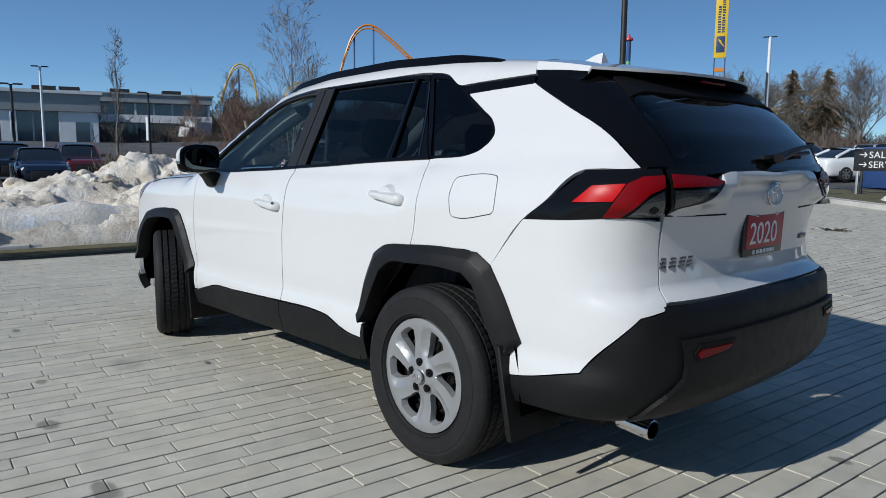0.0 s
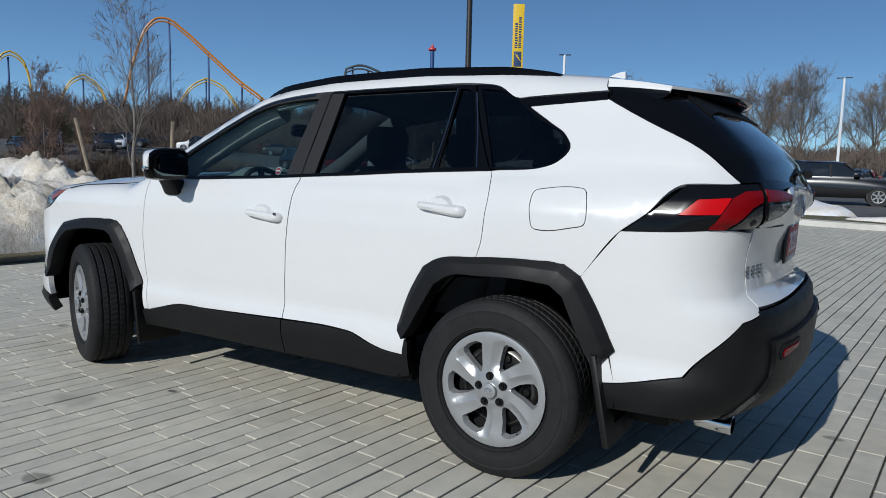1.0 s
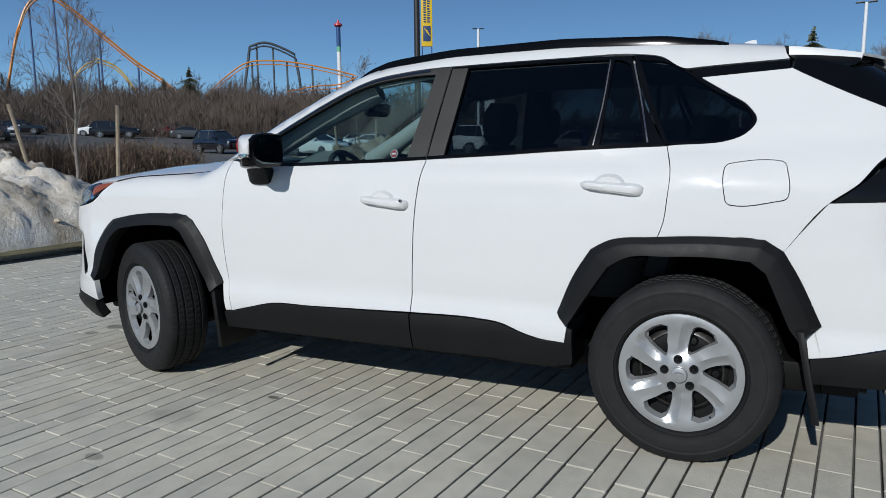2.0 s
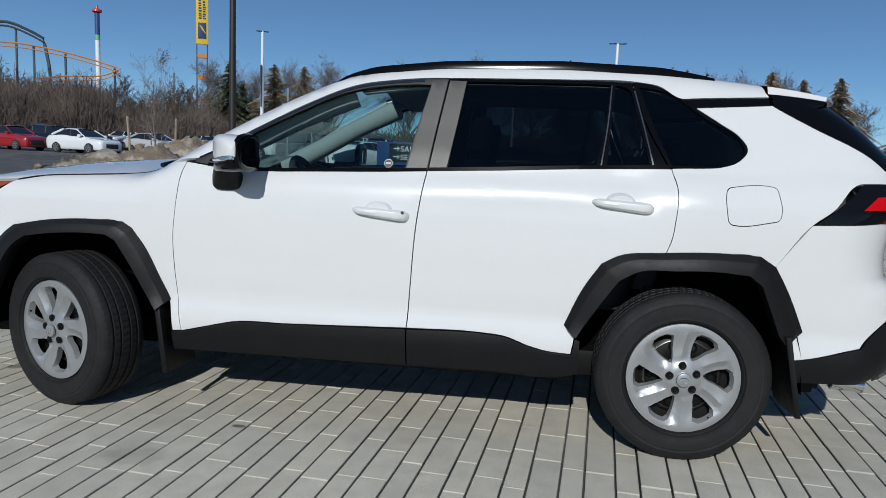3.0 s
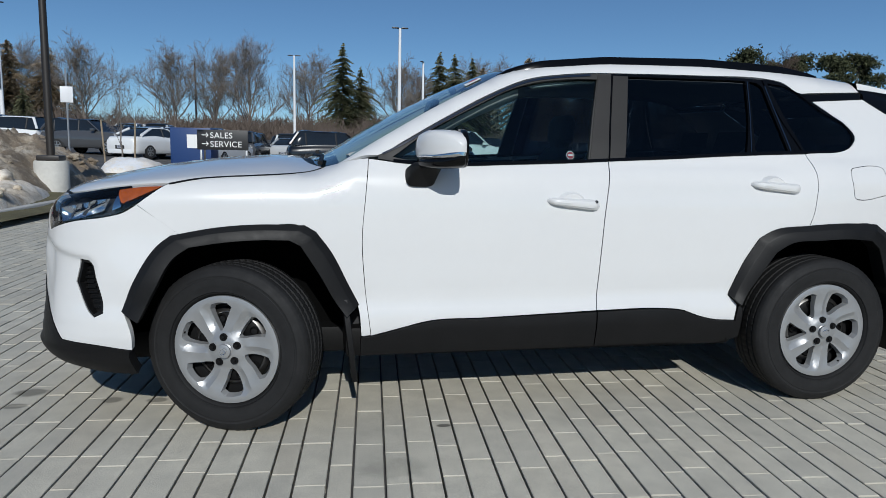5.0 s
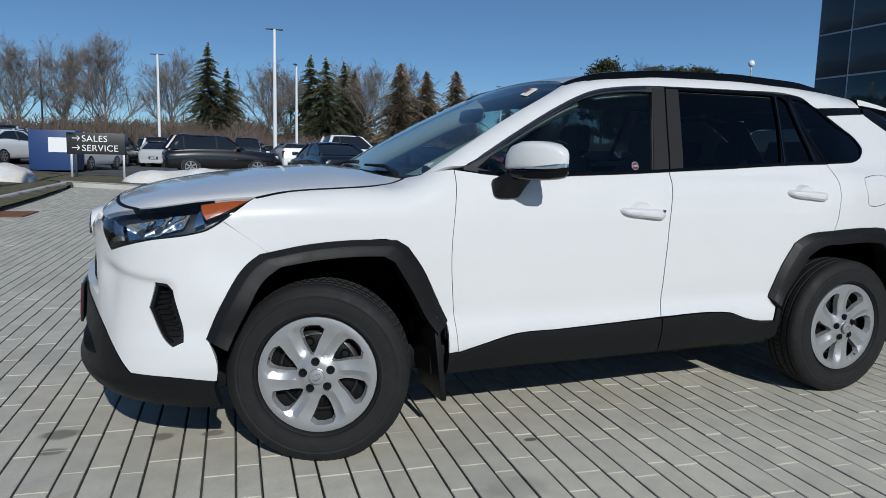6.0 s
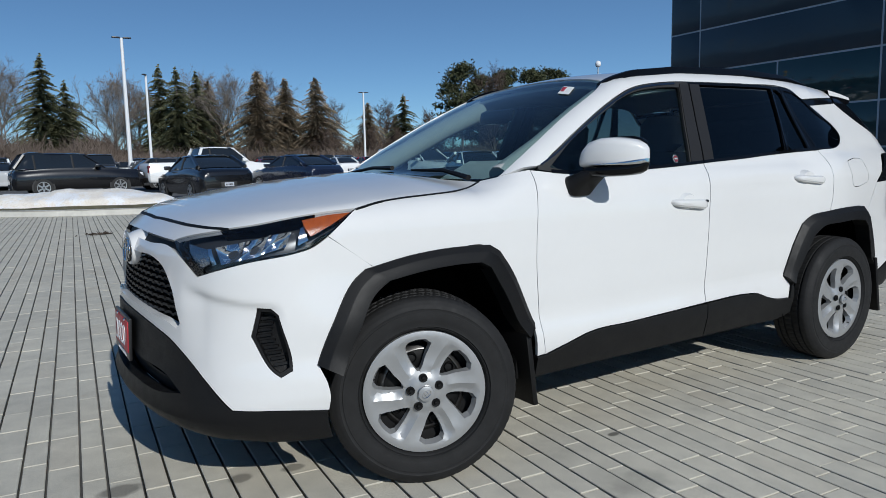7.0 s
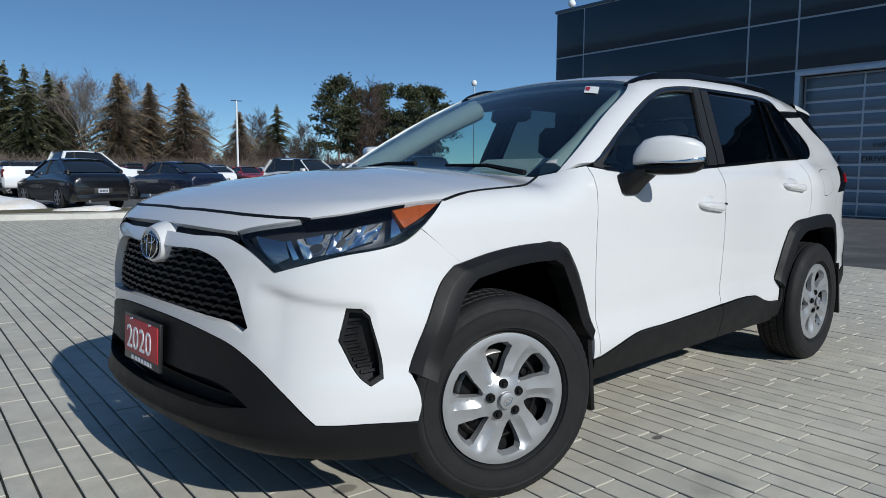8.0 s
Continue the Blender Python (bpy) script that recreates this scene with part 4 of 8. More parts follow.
hi = [bm.verts.new((x, -0.030 * (1 - 16 * max(0, z)) if z < 0.05 else -0.004, 1.580 + z)) for x, z in prof]
bm.faces.new(lo)
bm.faces.new(hi[::-1])
for k in range(len(lo)):
    bm.faces.new((lo[k], hi[k], hi[(k + 1) % len(lo)], lo[(k + 1) % len(lo)]))
part("aerial_fin", bm, WHITE, car, "white shark-fin aerial")


# door mirrors
MIRRORGLASS = plain("mirror_glass", (0.10, 0.13, 0.14), 0.03, metal=1.0)


def blob(rings, n=24):
    """A closed smooth body: rings of (centre x, y, z, half size in x, half size in z, squareness)."""
    bm = bmesh.new()
    loops = []
    for cx, cy, cz, a, b, q in rings:
        loop = []
        for k in range(n):
            t = k * math.tau / n
            c, s = math.cos(t), math.sin(t)
            loop.append(bm.verts.new((cx + a * math.copysign(abs(c) ** q, c), cy, cz + b * math.copysign(abs(s) ** q, s))))
        loops.append(loop)
    for p, r in zip(loops, loops[1:]):
        for k in range(n):
            bm.faces.new((p[k], p[(k + 1) % n], r[(k + 1) % n], r[k]))
    bm.faces.new(loops[0][::-1])
    bm.faces.new(loops[-1])
    return bm


def shell(sy, slices, q):
    """A closed body of upright slices: distance from the middle, rear x, front x, low z, high z."""
    return blob([((a + b) / 2, sy * y, (lo + hi) / 2, (b - a) / 2, (hi - lo) / 2, q) for y, a, b, lo, hi in slices])


for sy in (1, -1):
    bm = shell(sy, [(0.842, 0.54, 0.604, 1.124, 1.142), (0.850, 0.49, 0.616, 1.122, 1.172), (0.865, 0.458, 0.621, 1.121, 1.202), (0.89, 0.450, 0.619, 1.121, 1.229), (0.93, 0.447, 0.606, 1.122, 1.240), (0.98, 0.446, 0.585, 1.124, 1.240), (1.03, 0.446, 0.543, 1.128, 1.230), (1.058, 0.448, 0.508, 1.136, 1.214), (1.070, 0.452, 0.488, 1.146, 1.198), (1.076, 0.462, 0.474, 1.160, 1.182)], 0.52)
    mirror = part("door_mirror", bm, WHITE, car, "white door mirror on a black foot")
    bm = shell(sy, [(0.850, 0.52, 0.600, 1.100, 1.126), (0.870, 0.462, 0.618, 1.090, 1.130), (0.91, 0.450, 0.612, 1.084, 1.134), (0.98, 0.447, 0.582, 1.086, 1.136), (1.035, 0.447, 0.532, 1.093, 1.138), (1.060, 0.450, 0.498, 1.106, 1.142), (1.070, 0.458, 0.480, 1.122, 1.144)], 0.6)
    part("mirror_base", bm, GLOSSBLACK, mirror, "black lower mirror shell")
    bm = shell(sy, [(0.905, 0.57, 0.6185, 1.131, 1.134), (0.95, 0.53, 0.603, 1.130, 1.139), (1.00, 0.49, 0.576, 1.129, 1.144), (1.04, 0.460, 0.540, 1.130, 1.150), (1.064, 0.452, 0.508, 1.134, 1.155), (1.074, 0.455, 0.488, 1.140, 1.156)], 0.55)
    part("turn_signal", bm, CHROME, mirror, "slim chrome-edged turn signal")
    bm = blob([(0.590, sy * 0.76, 1.048, 0.052, 0.036, 0.6), (0.592, sy * 0.812, 1.050, 0.063, 0.043, 0.55), (0.592, sy * 0.838, 1.052, 0.062, 0.046, 0.55), (0.578, sy * 0.868, 1.080, 0.058, 0.034, 0.6), (0.562, sy * 0.905, 1.100, 0.050, 0.016, 0.7)])
    part("mirror_foot", bm, CLAD, mirror, "black mirror foot")
    bm = shell(sy, [(0.841, 0.444, 0.470, 1.140, 1.195), (0.848, 0.438, 0.468, 1.112, 1.224), (0.866, 0.436, 0.466, 1.095, 1.240), (0.92, 0.435, 0.464, 1.090, 1.2455), (0.98, 0.435, 0.464, 1.090, 1.2455), (1.03, 0.437, 0.464, 1.097, 1.236), (1.055, 0.440, 0.464, 1.112, 1.218), (1.065, 0.446, 0.460, 1.135, 1.195)], 0.42)
    part("mirror_bezel", bm, GLOSSBLACK, mirror, "black mirror surround")
    bm = shell(sy, [(0.858, 0.4345, 0.437, 1.135, 1.198), (0.872, 0.4335, 0.437, 1.112, 1.222), (0.93, 0.4325, 0.437, 1.106, 1.230), (1.00, 0.4335, 0.437, 1.110, 1.226), (1.035, 0.4355, 0.438, 1.124, 1.208), (1.045, 0.4370, 0.439, 1.140, 1.190)], 0.35)
    part("mirror_glass", bm, MIRRORGLASS, mirror, "mirror glass")

# door handles
for x, z, key in ((-0.085, 0.942, True), (-1.07, 1.022, False)):
    for sy in (1, -1):
        sk = float(onside([(x, z)])[0][1])
        bm = bmesh.new()
        rings = []
        for i, u in enumerate(np.linspace(-1, 1, 17)):
            px = x + 0.122 * u
            pz = z + (-0.006 + 0.012 * -u) * -1 * (-1)
            skin = float(onside([(px, z)])[0][1])
            lift = 0.036 * max(0.0, 1 - abs(u) ** 5) ** 0.6 + 0.003
            h = (0.0195 - 0.0045 * u) * max(0.15, 1 - abs(u) ** 9) ** 0.5
            rings.append([bm.verts.new((px, sy * (skin - 0.004 + lift * cy), z - 0.010 * u * -1 + h * cz)) for cy, cz in ((0.0, -1), (0.6, -1.0), (0.95, -0.6), (1.05, 0.0), (0.95, 0.6), (0.6, 1.0), (0.0, 1))])
        for a, b in zip(rings, rings[1:]):
            for k in range(6):
                bm.faces.new((a[k], a[k + 1], b[k + 1], b[k]))
        bm.faces.new(rings[0])
        bm.faces.new(rings[-1])
        handle = part("door_handle", bm, WHITE, car, "white pull handle")
        # outward bulge, shaped to give the shading of the recessed handle cup
        bm = bmesh.new()
        cup = [(x + 0.062 * math.cos(t) + 0.012, z + 0.008 + (0.042 if math.sin(t) > 0 else 0.034) * math.sin(t)) for t in np.linspace(0, math.tau, 28, endpoint=False)]
        sk3 = onside(cup)
        c3 = onside([(x, z + 0.006)])[0]
        inner = [bm.verts.new((c3[0] + (p[0] - c3[0]) * 0.8, sy * (c3[1] + 0.012), c3[2] + (p[2] - c3[2]) * 0.78)) for p in sk3]
        outer = [bm.verts.new((p[0], sy * (p[1] - 0.0005), p[2])) for p in sk3]
        for k in range(28):
            bm.faces.new((inner[k], inner[(k + 1) % 28], outer[(k + 1) % 28], outer[k]))
        bm.faces.new(inner)
        part("handle_cup_shading_bulge", bm, WHITE, handle)
        if key and sy == 1:
            bm = bmesh.new()
            lathe(bm, [(0.0, 0.004), (0.0052, 0.004), (0.0065, 0.0), (0.0065, -0.006)], 16, pose(x - 0.095, sk + 0.028, z + 0.0085, -90, 0, 0))
            part("key_lock", bm, DARKCHROME, handle, "round key lock")


# wheels: tyre with grooves, six-spoke cover, steel wheel behind
def tyre_mesh():
    bm = bmesh.new()
    R, n = 0.3475, 288
    prof = [(0.228, -0.080), (0.236, -0.095), (0.240, -0.1035), (0.2435, -0.1065), (0.2455, -0.1045), (0.249, -0.1115), (0.252, -0.1110), (0.264, -0.1138), (0.280, -0.1155), (0.296, -0.1150), (0.2975, -0.1132), (0.304, -0.1128), (0.306, -0.1138), (0.318, -0.1105), (0.320, -0.1088), (0.330, -0.1035), (0.336, -0.0985), (0.3405, -0.092)]
    tread = []
    for y, g in ((-0.088, 0), (-0.066, 0), (-0.064, 1), (-0.056, 1), (-0.054, 0), (-0.030, 0), (-0.028, 1), (-0.019, 1), (-0.017, 0), (0.017, 0), (0.019, 1), (0.028, 1), (0.030, 0), (0.054, 0), (0.056, 1), (0.064, 1), (0.066, 0), (0.088, 0)):
        tread.append((R - 0.16 * y * y * 3 - 0.008 * g, y, g))
    prof = [(r * (0.97 if r < 0.25 else 0.97 + 0.03 * min(1, (r - 0.25) / 0.06)), y) for r, y in prof]
    full = [(r, y, 0, 0) for r, y in prof] + [(r, y, g, 1) for r, y, g in tread] + [(r, -y, 0, 0) for r, y in prof[::-1]]
    rings = []
    for i, (r, y, g, tr) in enumerate(full):
        ring = []
        for k in range(n):
            cut = 0.0
            if tr and not g and abs(y) > 0.05 and k % 4 == 0:
                cut = 0.0018
            elif tr and not g and k % 4 == 2 and 0.02 < abs(y) < 0.055:
                cut = 0.003
            elif tr and not g and abs(y) < 0.018 and k % 4 == 0:
                cut = 0.003
            elif not tr and r > 0.335 and k % 4 == 0:
                cut = 0.0012
            a = (k + (y * 22 if tr else math.copysign(0.092, y) * 22)) * math.tau / n
            ring.append(bm.verts.new(((r - cut) * math.cos(a), y, (r - cut) * math.sin(a))))
        rings.append(ring)
    for a, b in zip(rings, rings[1:]):
        for k in range(n):
            bm.faces.new((a[k], a[(k + 1) % n], b[(k + 1) % n], b[k]))
    return bm


def cover_data():
    """The silver wheel cover, facing +y: a disc with six openings and creased spokes."""
    R = 0.226
    rim = np.array([(R * math.cos(t), R * math.sin(t)) for t in np.linspace(0, math.tau, 120, endpoint=False)])
    holes = []
    for k in range(6):
        b = k * math.tau / 6
        pol = [(0.360, -12.0), (0.365, -5.0), (0.45, 3.0), (0.58, 8.0), (0.68, 11.5), (0.81, 14.5), (0.875, 8.0), (0.88, -3.0), (0.87, -12.0), (0.80, -16.5), (0.64, -17.5), (0.45, -16.0)]
        holes.append(smooth_loop([(R * r * math.cos(b + radians(t)), R * r * math.sin(b + radians(t))) for r, t in pol], 0.007, 26))
    lean = lambda q: np.interp(q, [0.06, 0.10, 0.17, 0.21], [-0.16, -0.105, 0.0, 0.03])          # where a spoke's ridge lies
    spots = np.array([(q * math.cos(a), q * math.sin(a)) for k in range(6) for q in np.arange(0.074, 0.205, 0.005) for a in [(k + 0.5) * math.tau / 6 + lean(q)]] + [(q * math.cos(a), q * math.sin(a)) for q in (0.03, 0.06, 0.206, 0.214) for a in np.linspace(0, math.tau, int(q * 1000), endpoint=False)])
    uv, f = filled(rim, holes, 0.011, spots)
    r, t = np.hypot(uv[:, 0], uv[:, 1]), np.arctan2(uv[:, 1], uv[:, 0])
    w = ((t - lean(r)) / (math.tau / 6)) % 1 - 0.5                          # 0 on a spoke's ridge
    arc = w * math.tau / 6 * np.maximum(r, 0.05)
    ease = lambda q: np.clip(q, 0, 1) ** 2 * (3 - 2 * np.clip(q, 0, 1))
    fade = ease((r - 0.072) / 0.03) * ease((0.206 - r) / 0.034)             # spokes run out into the hub and the ring
    out = 0.004 + 0.008 * np.clip(1 - r / 0.07, 0, 1) ** 0.6 - 0.012 * np.sin(np.clip((r - 0.05) / 0.15, 0, 1) * math.pi) - 0.20 * np.maximum(r - 0.213, 0)
    near = np.clip(arc, -0.03, 0.024)
    out += np.where(near > 0, 0.006 - 0.55 * near, 0.006 + 0.12 * near) * fade
    cap = r < 0.028
    out = np.where(cap, out + 0.004, out)
    return uv, f, out, len(rim), [len(h) for h in holes]


def wheel(base_label):
    hub = tagged(new("wheel"), base_label)
    tyre = part("tyre", tyre_mesh(), TYRE, hub)
    uv, f, out, _, _ = cover_data()
    v = [(x * 0.985, 0.098 + o, z * 0.985) for (x, z), o in zip(uv, out)]
    faces = [tuple(t[::-1]) for t in f]
    count = {}
    for t in faces:
        for e in ((t[0], t[1]), (t[1], t[2]), (t[2], t[0])):
            key = tuple(sorted(e))
            count[key] = None if key in count else e
    back = {}
    for i, j in [e for e in count.values() if e]:
        for q in (i, j):
            if q not in back:
                x, y, z = v[q]
                rr = math.hypot(x, z)
                if rr < 0.207:                          # the wall of an opening leans inwards
                    k = round(math.atan2(z, x) / (math.tau / 6)) * math.tau / 6
                    cx, cz = 0.150 * math.cos(k - 0.03), 0.150 * math.sin(k - 0.03)
                    lean = float(np.interp(rr, [0.09, 0.15, 0.21], [0.95, 0.91, 0.74]))
                    back[q] = len(v)
                    v.append((cx + (x - cx) * lean, y - 0.026, cz + (z - cz) * lean))
                else:
                    back[q] = len(v)
                    v.append((x, y - 0.03, z))
        faces.append((j, i, back[i], back[j]))
    cover = link_mesh("wheel_cover", v, faces, SILVER, hub, "silver six-spoke wheel cover")
    cover.data.set_sharp_from_angle(angle=radians(17))
    bm = bmesh.new()
    to = pose(0, 0, 0, -90, 0, 0)
    lathe(bm, [(0.216, 0.060), (0.207, 0.052), (0.203, -0.05), (0.0, -0.05)], 48, to)
    lathe(bm, [(0.203, 0.035), (0.165, 0.030), (0.15, 0.045), (0.10, 0.052), (0.07, 0.040), (0.0, 0.040)], 48, to)
    part("steel_rim", bm, STEEL, hub, "black steel rim behind the cover")
    bm = bmesh.new()
    lathe(bm, [(0.165, 0.034), (0.150, 0.051), (0.146, 0.052), (0.143, 0.048)], 48, to)
    part("rim_ring", bm, DISC, hub, "bare metal ring on the rim")
    for k in range(10):
        a = k * math.tau / 10
        bm = bmesh.new()
        lathe(bm, [(0.0, 0.046), (0.011, 0.046), (0.0165, 0.058), (0.019, 0.054), (0.021, 0.040)], 12, pose(0.122 * math.cos(a), 0, 0.122 * math.sin(a), -90, 0, 0))
        part("rim_dimple", bm, STEEL, hub)
    for k in range(5):
        a = radians(83) + k * math.tau / 5
        bm = bmesh.new()
        lathe(bm, [(0.0, 0.007), (0.006, 0.006), (0.0085, -0.001), (0.0140, 0.0010), (0.0155, 0.0008), (0.0165, -0.006)], 14, pose(0.0545 * math.cos(a), 0.1085, 0.0545 * math.sin(a), -90, 0, 0))
        part("wheel_nut", bm, STEEL, hub)
    bm = bmesh.new()
    lathe(bm, [(0.0, 0.003), (0.020, 0.0025), (0.0275, 0.0), (0.029, -0.006)], 32, pose(0, 0.1235, 0, -90, 0, 0))
    part("centre_cap", bm, SILVER, hub, "silver centre cap")
    for a, b, w in ((0.017, 0.011, 0.002), (0.006, 0.011, 0.0018), (0.012, 0.0045, 0.0018)):
        bm = bmesh.new()
        ring = [Vector((a * math.cos(t), 0.1268, b * math.sin(t) + (0.005 if a == 0.012 else 0))) for t in np.linspace(0, math.tau, 25)]
        tube(bm, ring, w * 0.5, 5, cap=False)
        part("cap_emblem", bm, CHROME, hub)
    bm = bmesh.new()
    tube(bm, [(-0.115, 0.06, -0.160), (-0.112, 0.095, -0.155)], 0.004, 8)
    part("tyre_valve", bm, STEEL, hub)
    return hub


first = wheel("black tyre on a steel wheel with a silver cover")
HUBZ = 0.3445
first.parent = car
first.matrix_basis = pose(-1.347, 0.775, HUBZ, 0, 0, 0)
for m in (pose(1.347, 0.782, HUBZ) @ pose(0, 0, 0, 0, 0, -20) @ pose(0, 0, 0, 0, 216, 0), pose(-1.347, -0.775, HUBZ, 0, 40, 180), pose(1.345, -0.78, HUBZ, 0, 0, 162)):
    w = copy_thing(first, m)
    w.parent = car


def letters(name, text, size, mat, m, parent=None, depth=0.004, space=1.0):
    cu = bpy.data.curves.new(name, "FONT")
    cu.body, cu.size, cu.extrude, cu.space_character = text, size, depth, space
    ob = new("tmp", cu)
    me = bpy.data.meshes.new_from_object(ob.evaluated_get(bpy.context.evaluated_depsgraph_get()))
    bpy.data.objects.remove(ob)
    me.materials.clear()
    me.materials.append(mat)
    o = new(name, me)
    o.matrix_basis = m
    if parent:
        o.parent = parent
    return o



# cabin: dashboard, wheel, seats, mirror, headliner
bm = bmesh.new()
rows = []
for y in np.linspace(-0.70, 0.70, 15):
    hump = 0.035 * math.exp(-((y - 0.36) / 0.2) ** 2)
    prof = [(1.02, 1.02), (0.92, 1.045), (0.70, 1.035 + hump), (0.58, 1.02 + hump), (0.54, 0.97), (0.56, 0.80), (0.60, 0.60)]
    rows.append([bm.verts.new((x, y, z)) for x, z in prof])
for p, q in zip(rows, rows[1:]):
    for k in range(6):
        bm.faces.new((p[k], p[k + 1], q[k + 1], q[k]))
part("dashboard", bm, INTERIOR, car)
bm = bmesh.new()
to = Matrix.Translation((0.36, 0.36, 0.985)) @ pose(0, 0, 0, 0, -62, 0)
ring = [to @ Vector((0.185 * math.cos(t), 0.185 * math.sin(t), 0)) for t in np.linspace(0, math.tau, 33)]
tube(bm, ring, 0.015, 8, cap=False)
for t in (0.2, math.pi - 0.2, -math.pi / 2):
    tube(bm, [to @ Vector((0, 0, -0.02)), to @ Vector((0.18 * math.cos(t + math.pi / 2), 0.18 * math.sin(t + math.pi / 2), 0))], 0.018, 6)
box(bm, -0.06, 0.06, -0.06, 0.06, -0.05, 0.01, 0.02, to)
part("steering_wheel", bm, INTERIOR, car)


def cushion(name, spots, mat):
    """A padded block, lofted through (x, y, z, half width, thickness, lean)."""
    bm = bmesh.new()
    loops = []
    for x, y, z, w, t in spots:
        loops.append([bm.verts.new((x + t * math.copysign(abs(math.cos(a)) ** 0.6, math.cos(a)), y + w * math.copysign(abs(math.sin(a)) ** 0.5, math.sin(a)), z)) for a in np.linspace(0, math.tau, 20, endpoint=False)])
    for p, q in zip(loops, loops[1:]):
        for k in range(20):
            bm.faces.new((p[k], p[(k + 1) % 20], q[(k + 1) % 20], q[k]))
    bm.faces.new(loops[0])
    bm.faces.new(loops[-1])
    return part(name, bm, mat, car)


for y in (0.36, -0.36):
    cushion("seat", [(-0.02, y, 0.52, 0.20, 0.26), (0.0, y, 0.55, 0.25, 0.28), (0.0, y, 0.66, 0.25, 0.28), (-0.01, y, 0.70, 0.22, 0.25)], INTERIOR)
    cushion("backrest", [(-0.26, y, 0.60, 0.22, 0.07), (-0.30, y, 0.75, 0.26, 0.085), (-0.36, y, 0.95, 0.25, 0.08), (-0.42, y, 1.12, 0.20, 0.065), (-0.44, y, 1.18, 0.15, 0.045)], INTERIOR)
    cushion("headrest", [(-0.44, y, 1.17, 0.05, 0.03), (-0.445, y, 1.22, 0.13, 0.05), (-0.455, y, 1.33, 0.135, 0.052), (-0.46, y, 1.37, 0.10, 0.035)], INTERIOR)
cushion("rear_seat", [(-0.95, 0, 0.55, 0.62, 0.25), (-0.95, 0, 0.72, 0.64, 0.27)], INTERIOR)
cushion("rear_backrest", [(-1.20, 0, 0.65, 0.62, 0.08), (-1.28, 0, 1.0, 0.62, 0.08), (-1.33, 0, 1.16, 0.58, 0.06)], INTERIOR)
for y in (0.40, 0.0, -0.40):
    cushion("rear_headrest", [(-1.33, y, 1.15, 0.05, 0.03), (-1.34, y, 1.20, 0.12, 0.045), (-1.36, y, 1.29, 0.11, 0.04)], INTERIOR)
cushion("rear_view_mirror", [(0.42, 0.02, 1.340, 0.10, 0.012), (0.415, 0.02, 1.355, 0.125, 0.022), (0.405, 0.02, 1.40, 0.125, 0.022), (0.40, 0.02, 1.412, 0.10, 0.012)], LAMPDARK)
for sy in (1, -1):
    bm = bmesh.new()
    q = [Vector((x, sy * y, z)) for x, y, z in ((0.86, 0.645, 1.080), (0.62, 0.60, 1.200), (0.36, 0.545, 1.340), (0.12, 0.50, 1.450))]
    tube(bm, q, [0.06, 0.055, 0.055, 0.06], 10)
    part("pillar_trim", bm, INTERIORLIGHT, car, "pale grey inner pillar trim")
bm = bmesh.new()
box(bm, -0.9, 0.9, -0.72, 0.72, 0.40, 0.46)
part("cabin_floor", bm, INTERIOR, car)
panel("headliner", car, INTERIORLIGHT, mirrored(np.concatenate([ontop(SCREEN[:4]), onside([(0.05, 1.47), (-0.3, 1.515), (-0.8, 1.52), (-1.15, 1.515), (-1.35, 1.475)]), ontop([(-1.7, 0.45), (-1.75, 0.0)])])), "roll", both=False, off=-0.035, step=0.09, inset=0.005)
panel("door_trim", car, INTERIOR, onside([(0.78, 1.09), (0.80, 0.50), (-0.22, 0.50), (-0.26, 1.10)]), "side", off=-0.075, step=0.12, thick=0.01)
panel("door_trim", car, INTERIOR, onside([(-0.27, 1.10), (-0.22, 0.50), (-0.85, 0.50), (-1.22, 0.86), (-1.24, 1.14)]), "side", off=-0.075, step=0.12, thick=0.01)
panel("cargo_trim", car, INTERIOR, onside([(-1.25, 1.15), (-1.25, 0.86), (-1.62, 0.87), (-1.75, 0.75), (-1.95, 0.75), (-1.95, 1.13), (-1.6, 1.17)]), "side", off=-0.07, step=0.12, thick=0.01)
bm = bmesh.new()
v4 = [bm.verts.new(p) for p in ((0.76, 0.02, 1.072), (0.74, 0.40, 1.076), (0.56, 0.40, 1.158), (0.58, 0.02, 1.154))]
bm.faces.new(v4)
bmesh.ops.solidify(bm, geom=bm.faces[:], thickness=0.003)
part("dash_paper", bm, PAPER, car, "white sheet of paper on the dashboard")
panel("windscreen_sticker", car, PAPER, ontop([(0.236, 0.34), (0.246, 0.425), (0.330, 0.475), (0.322, 0.392)]), "top", both=False, off=0.0012, step=0.05, thick=0.001, inset=0, label="small white and red sticker on the windscreen")
panel("windscreen_sticker", car, PLATERED, ontop([(0.247, 0.350), (0.250, 0.378), (0.300, 0.405), (0.296, 0.380)]), "top", both=False, off=0.0026, step=0.05, thick=0.001, inset=0, label="red part of the windscreen sticker")
oct8 = lambda r: onside([(-0.092 + r * math.cos(t), 1.148 + r * math.sin(t)) for t in np.linspace(0.39, 0.39 + math.tau, 8, endpoint=False)])
panel("warning_sticker", car, PLATEWHITE, oct8(0.019), "side", both=False, off=-0.0165, step=0.05, thick=0.001, inset=0, sharp=20, label="octagonal red security sticker in the window")
panel("warning_sticker", car, PLATERED, oct8(0.0165), "side", both=False, off=-0.0150, step=0.05, thick=0.001, inset=0, sharp=20, label="octagonal red security sticker in the window")
panel("sticker_mark", car, PLATEWHITE, onside([(-0.082, 1.152), (-0.082, 1.145), (-0.103, 1.145), (-0.103, 1.152)]), "side", both=False, off=-0.0135, step=0.05, thick=0.001, inset=0)


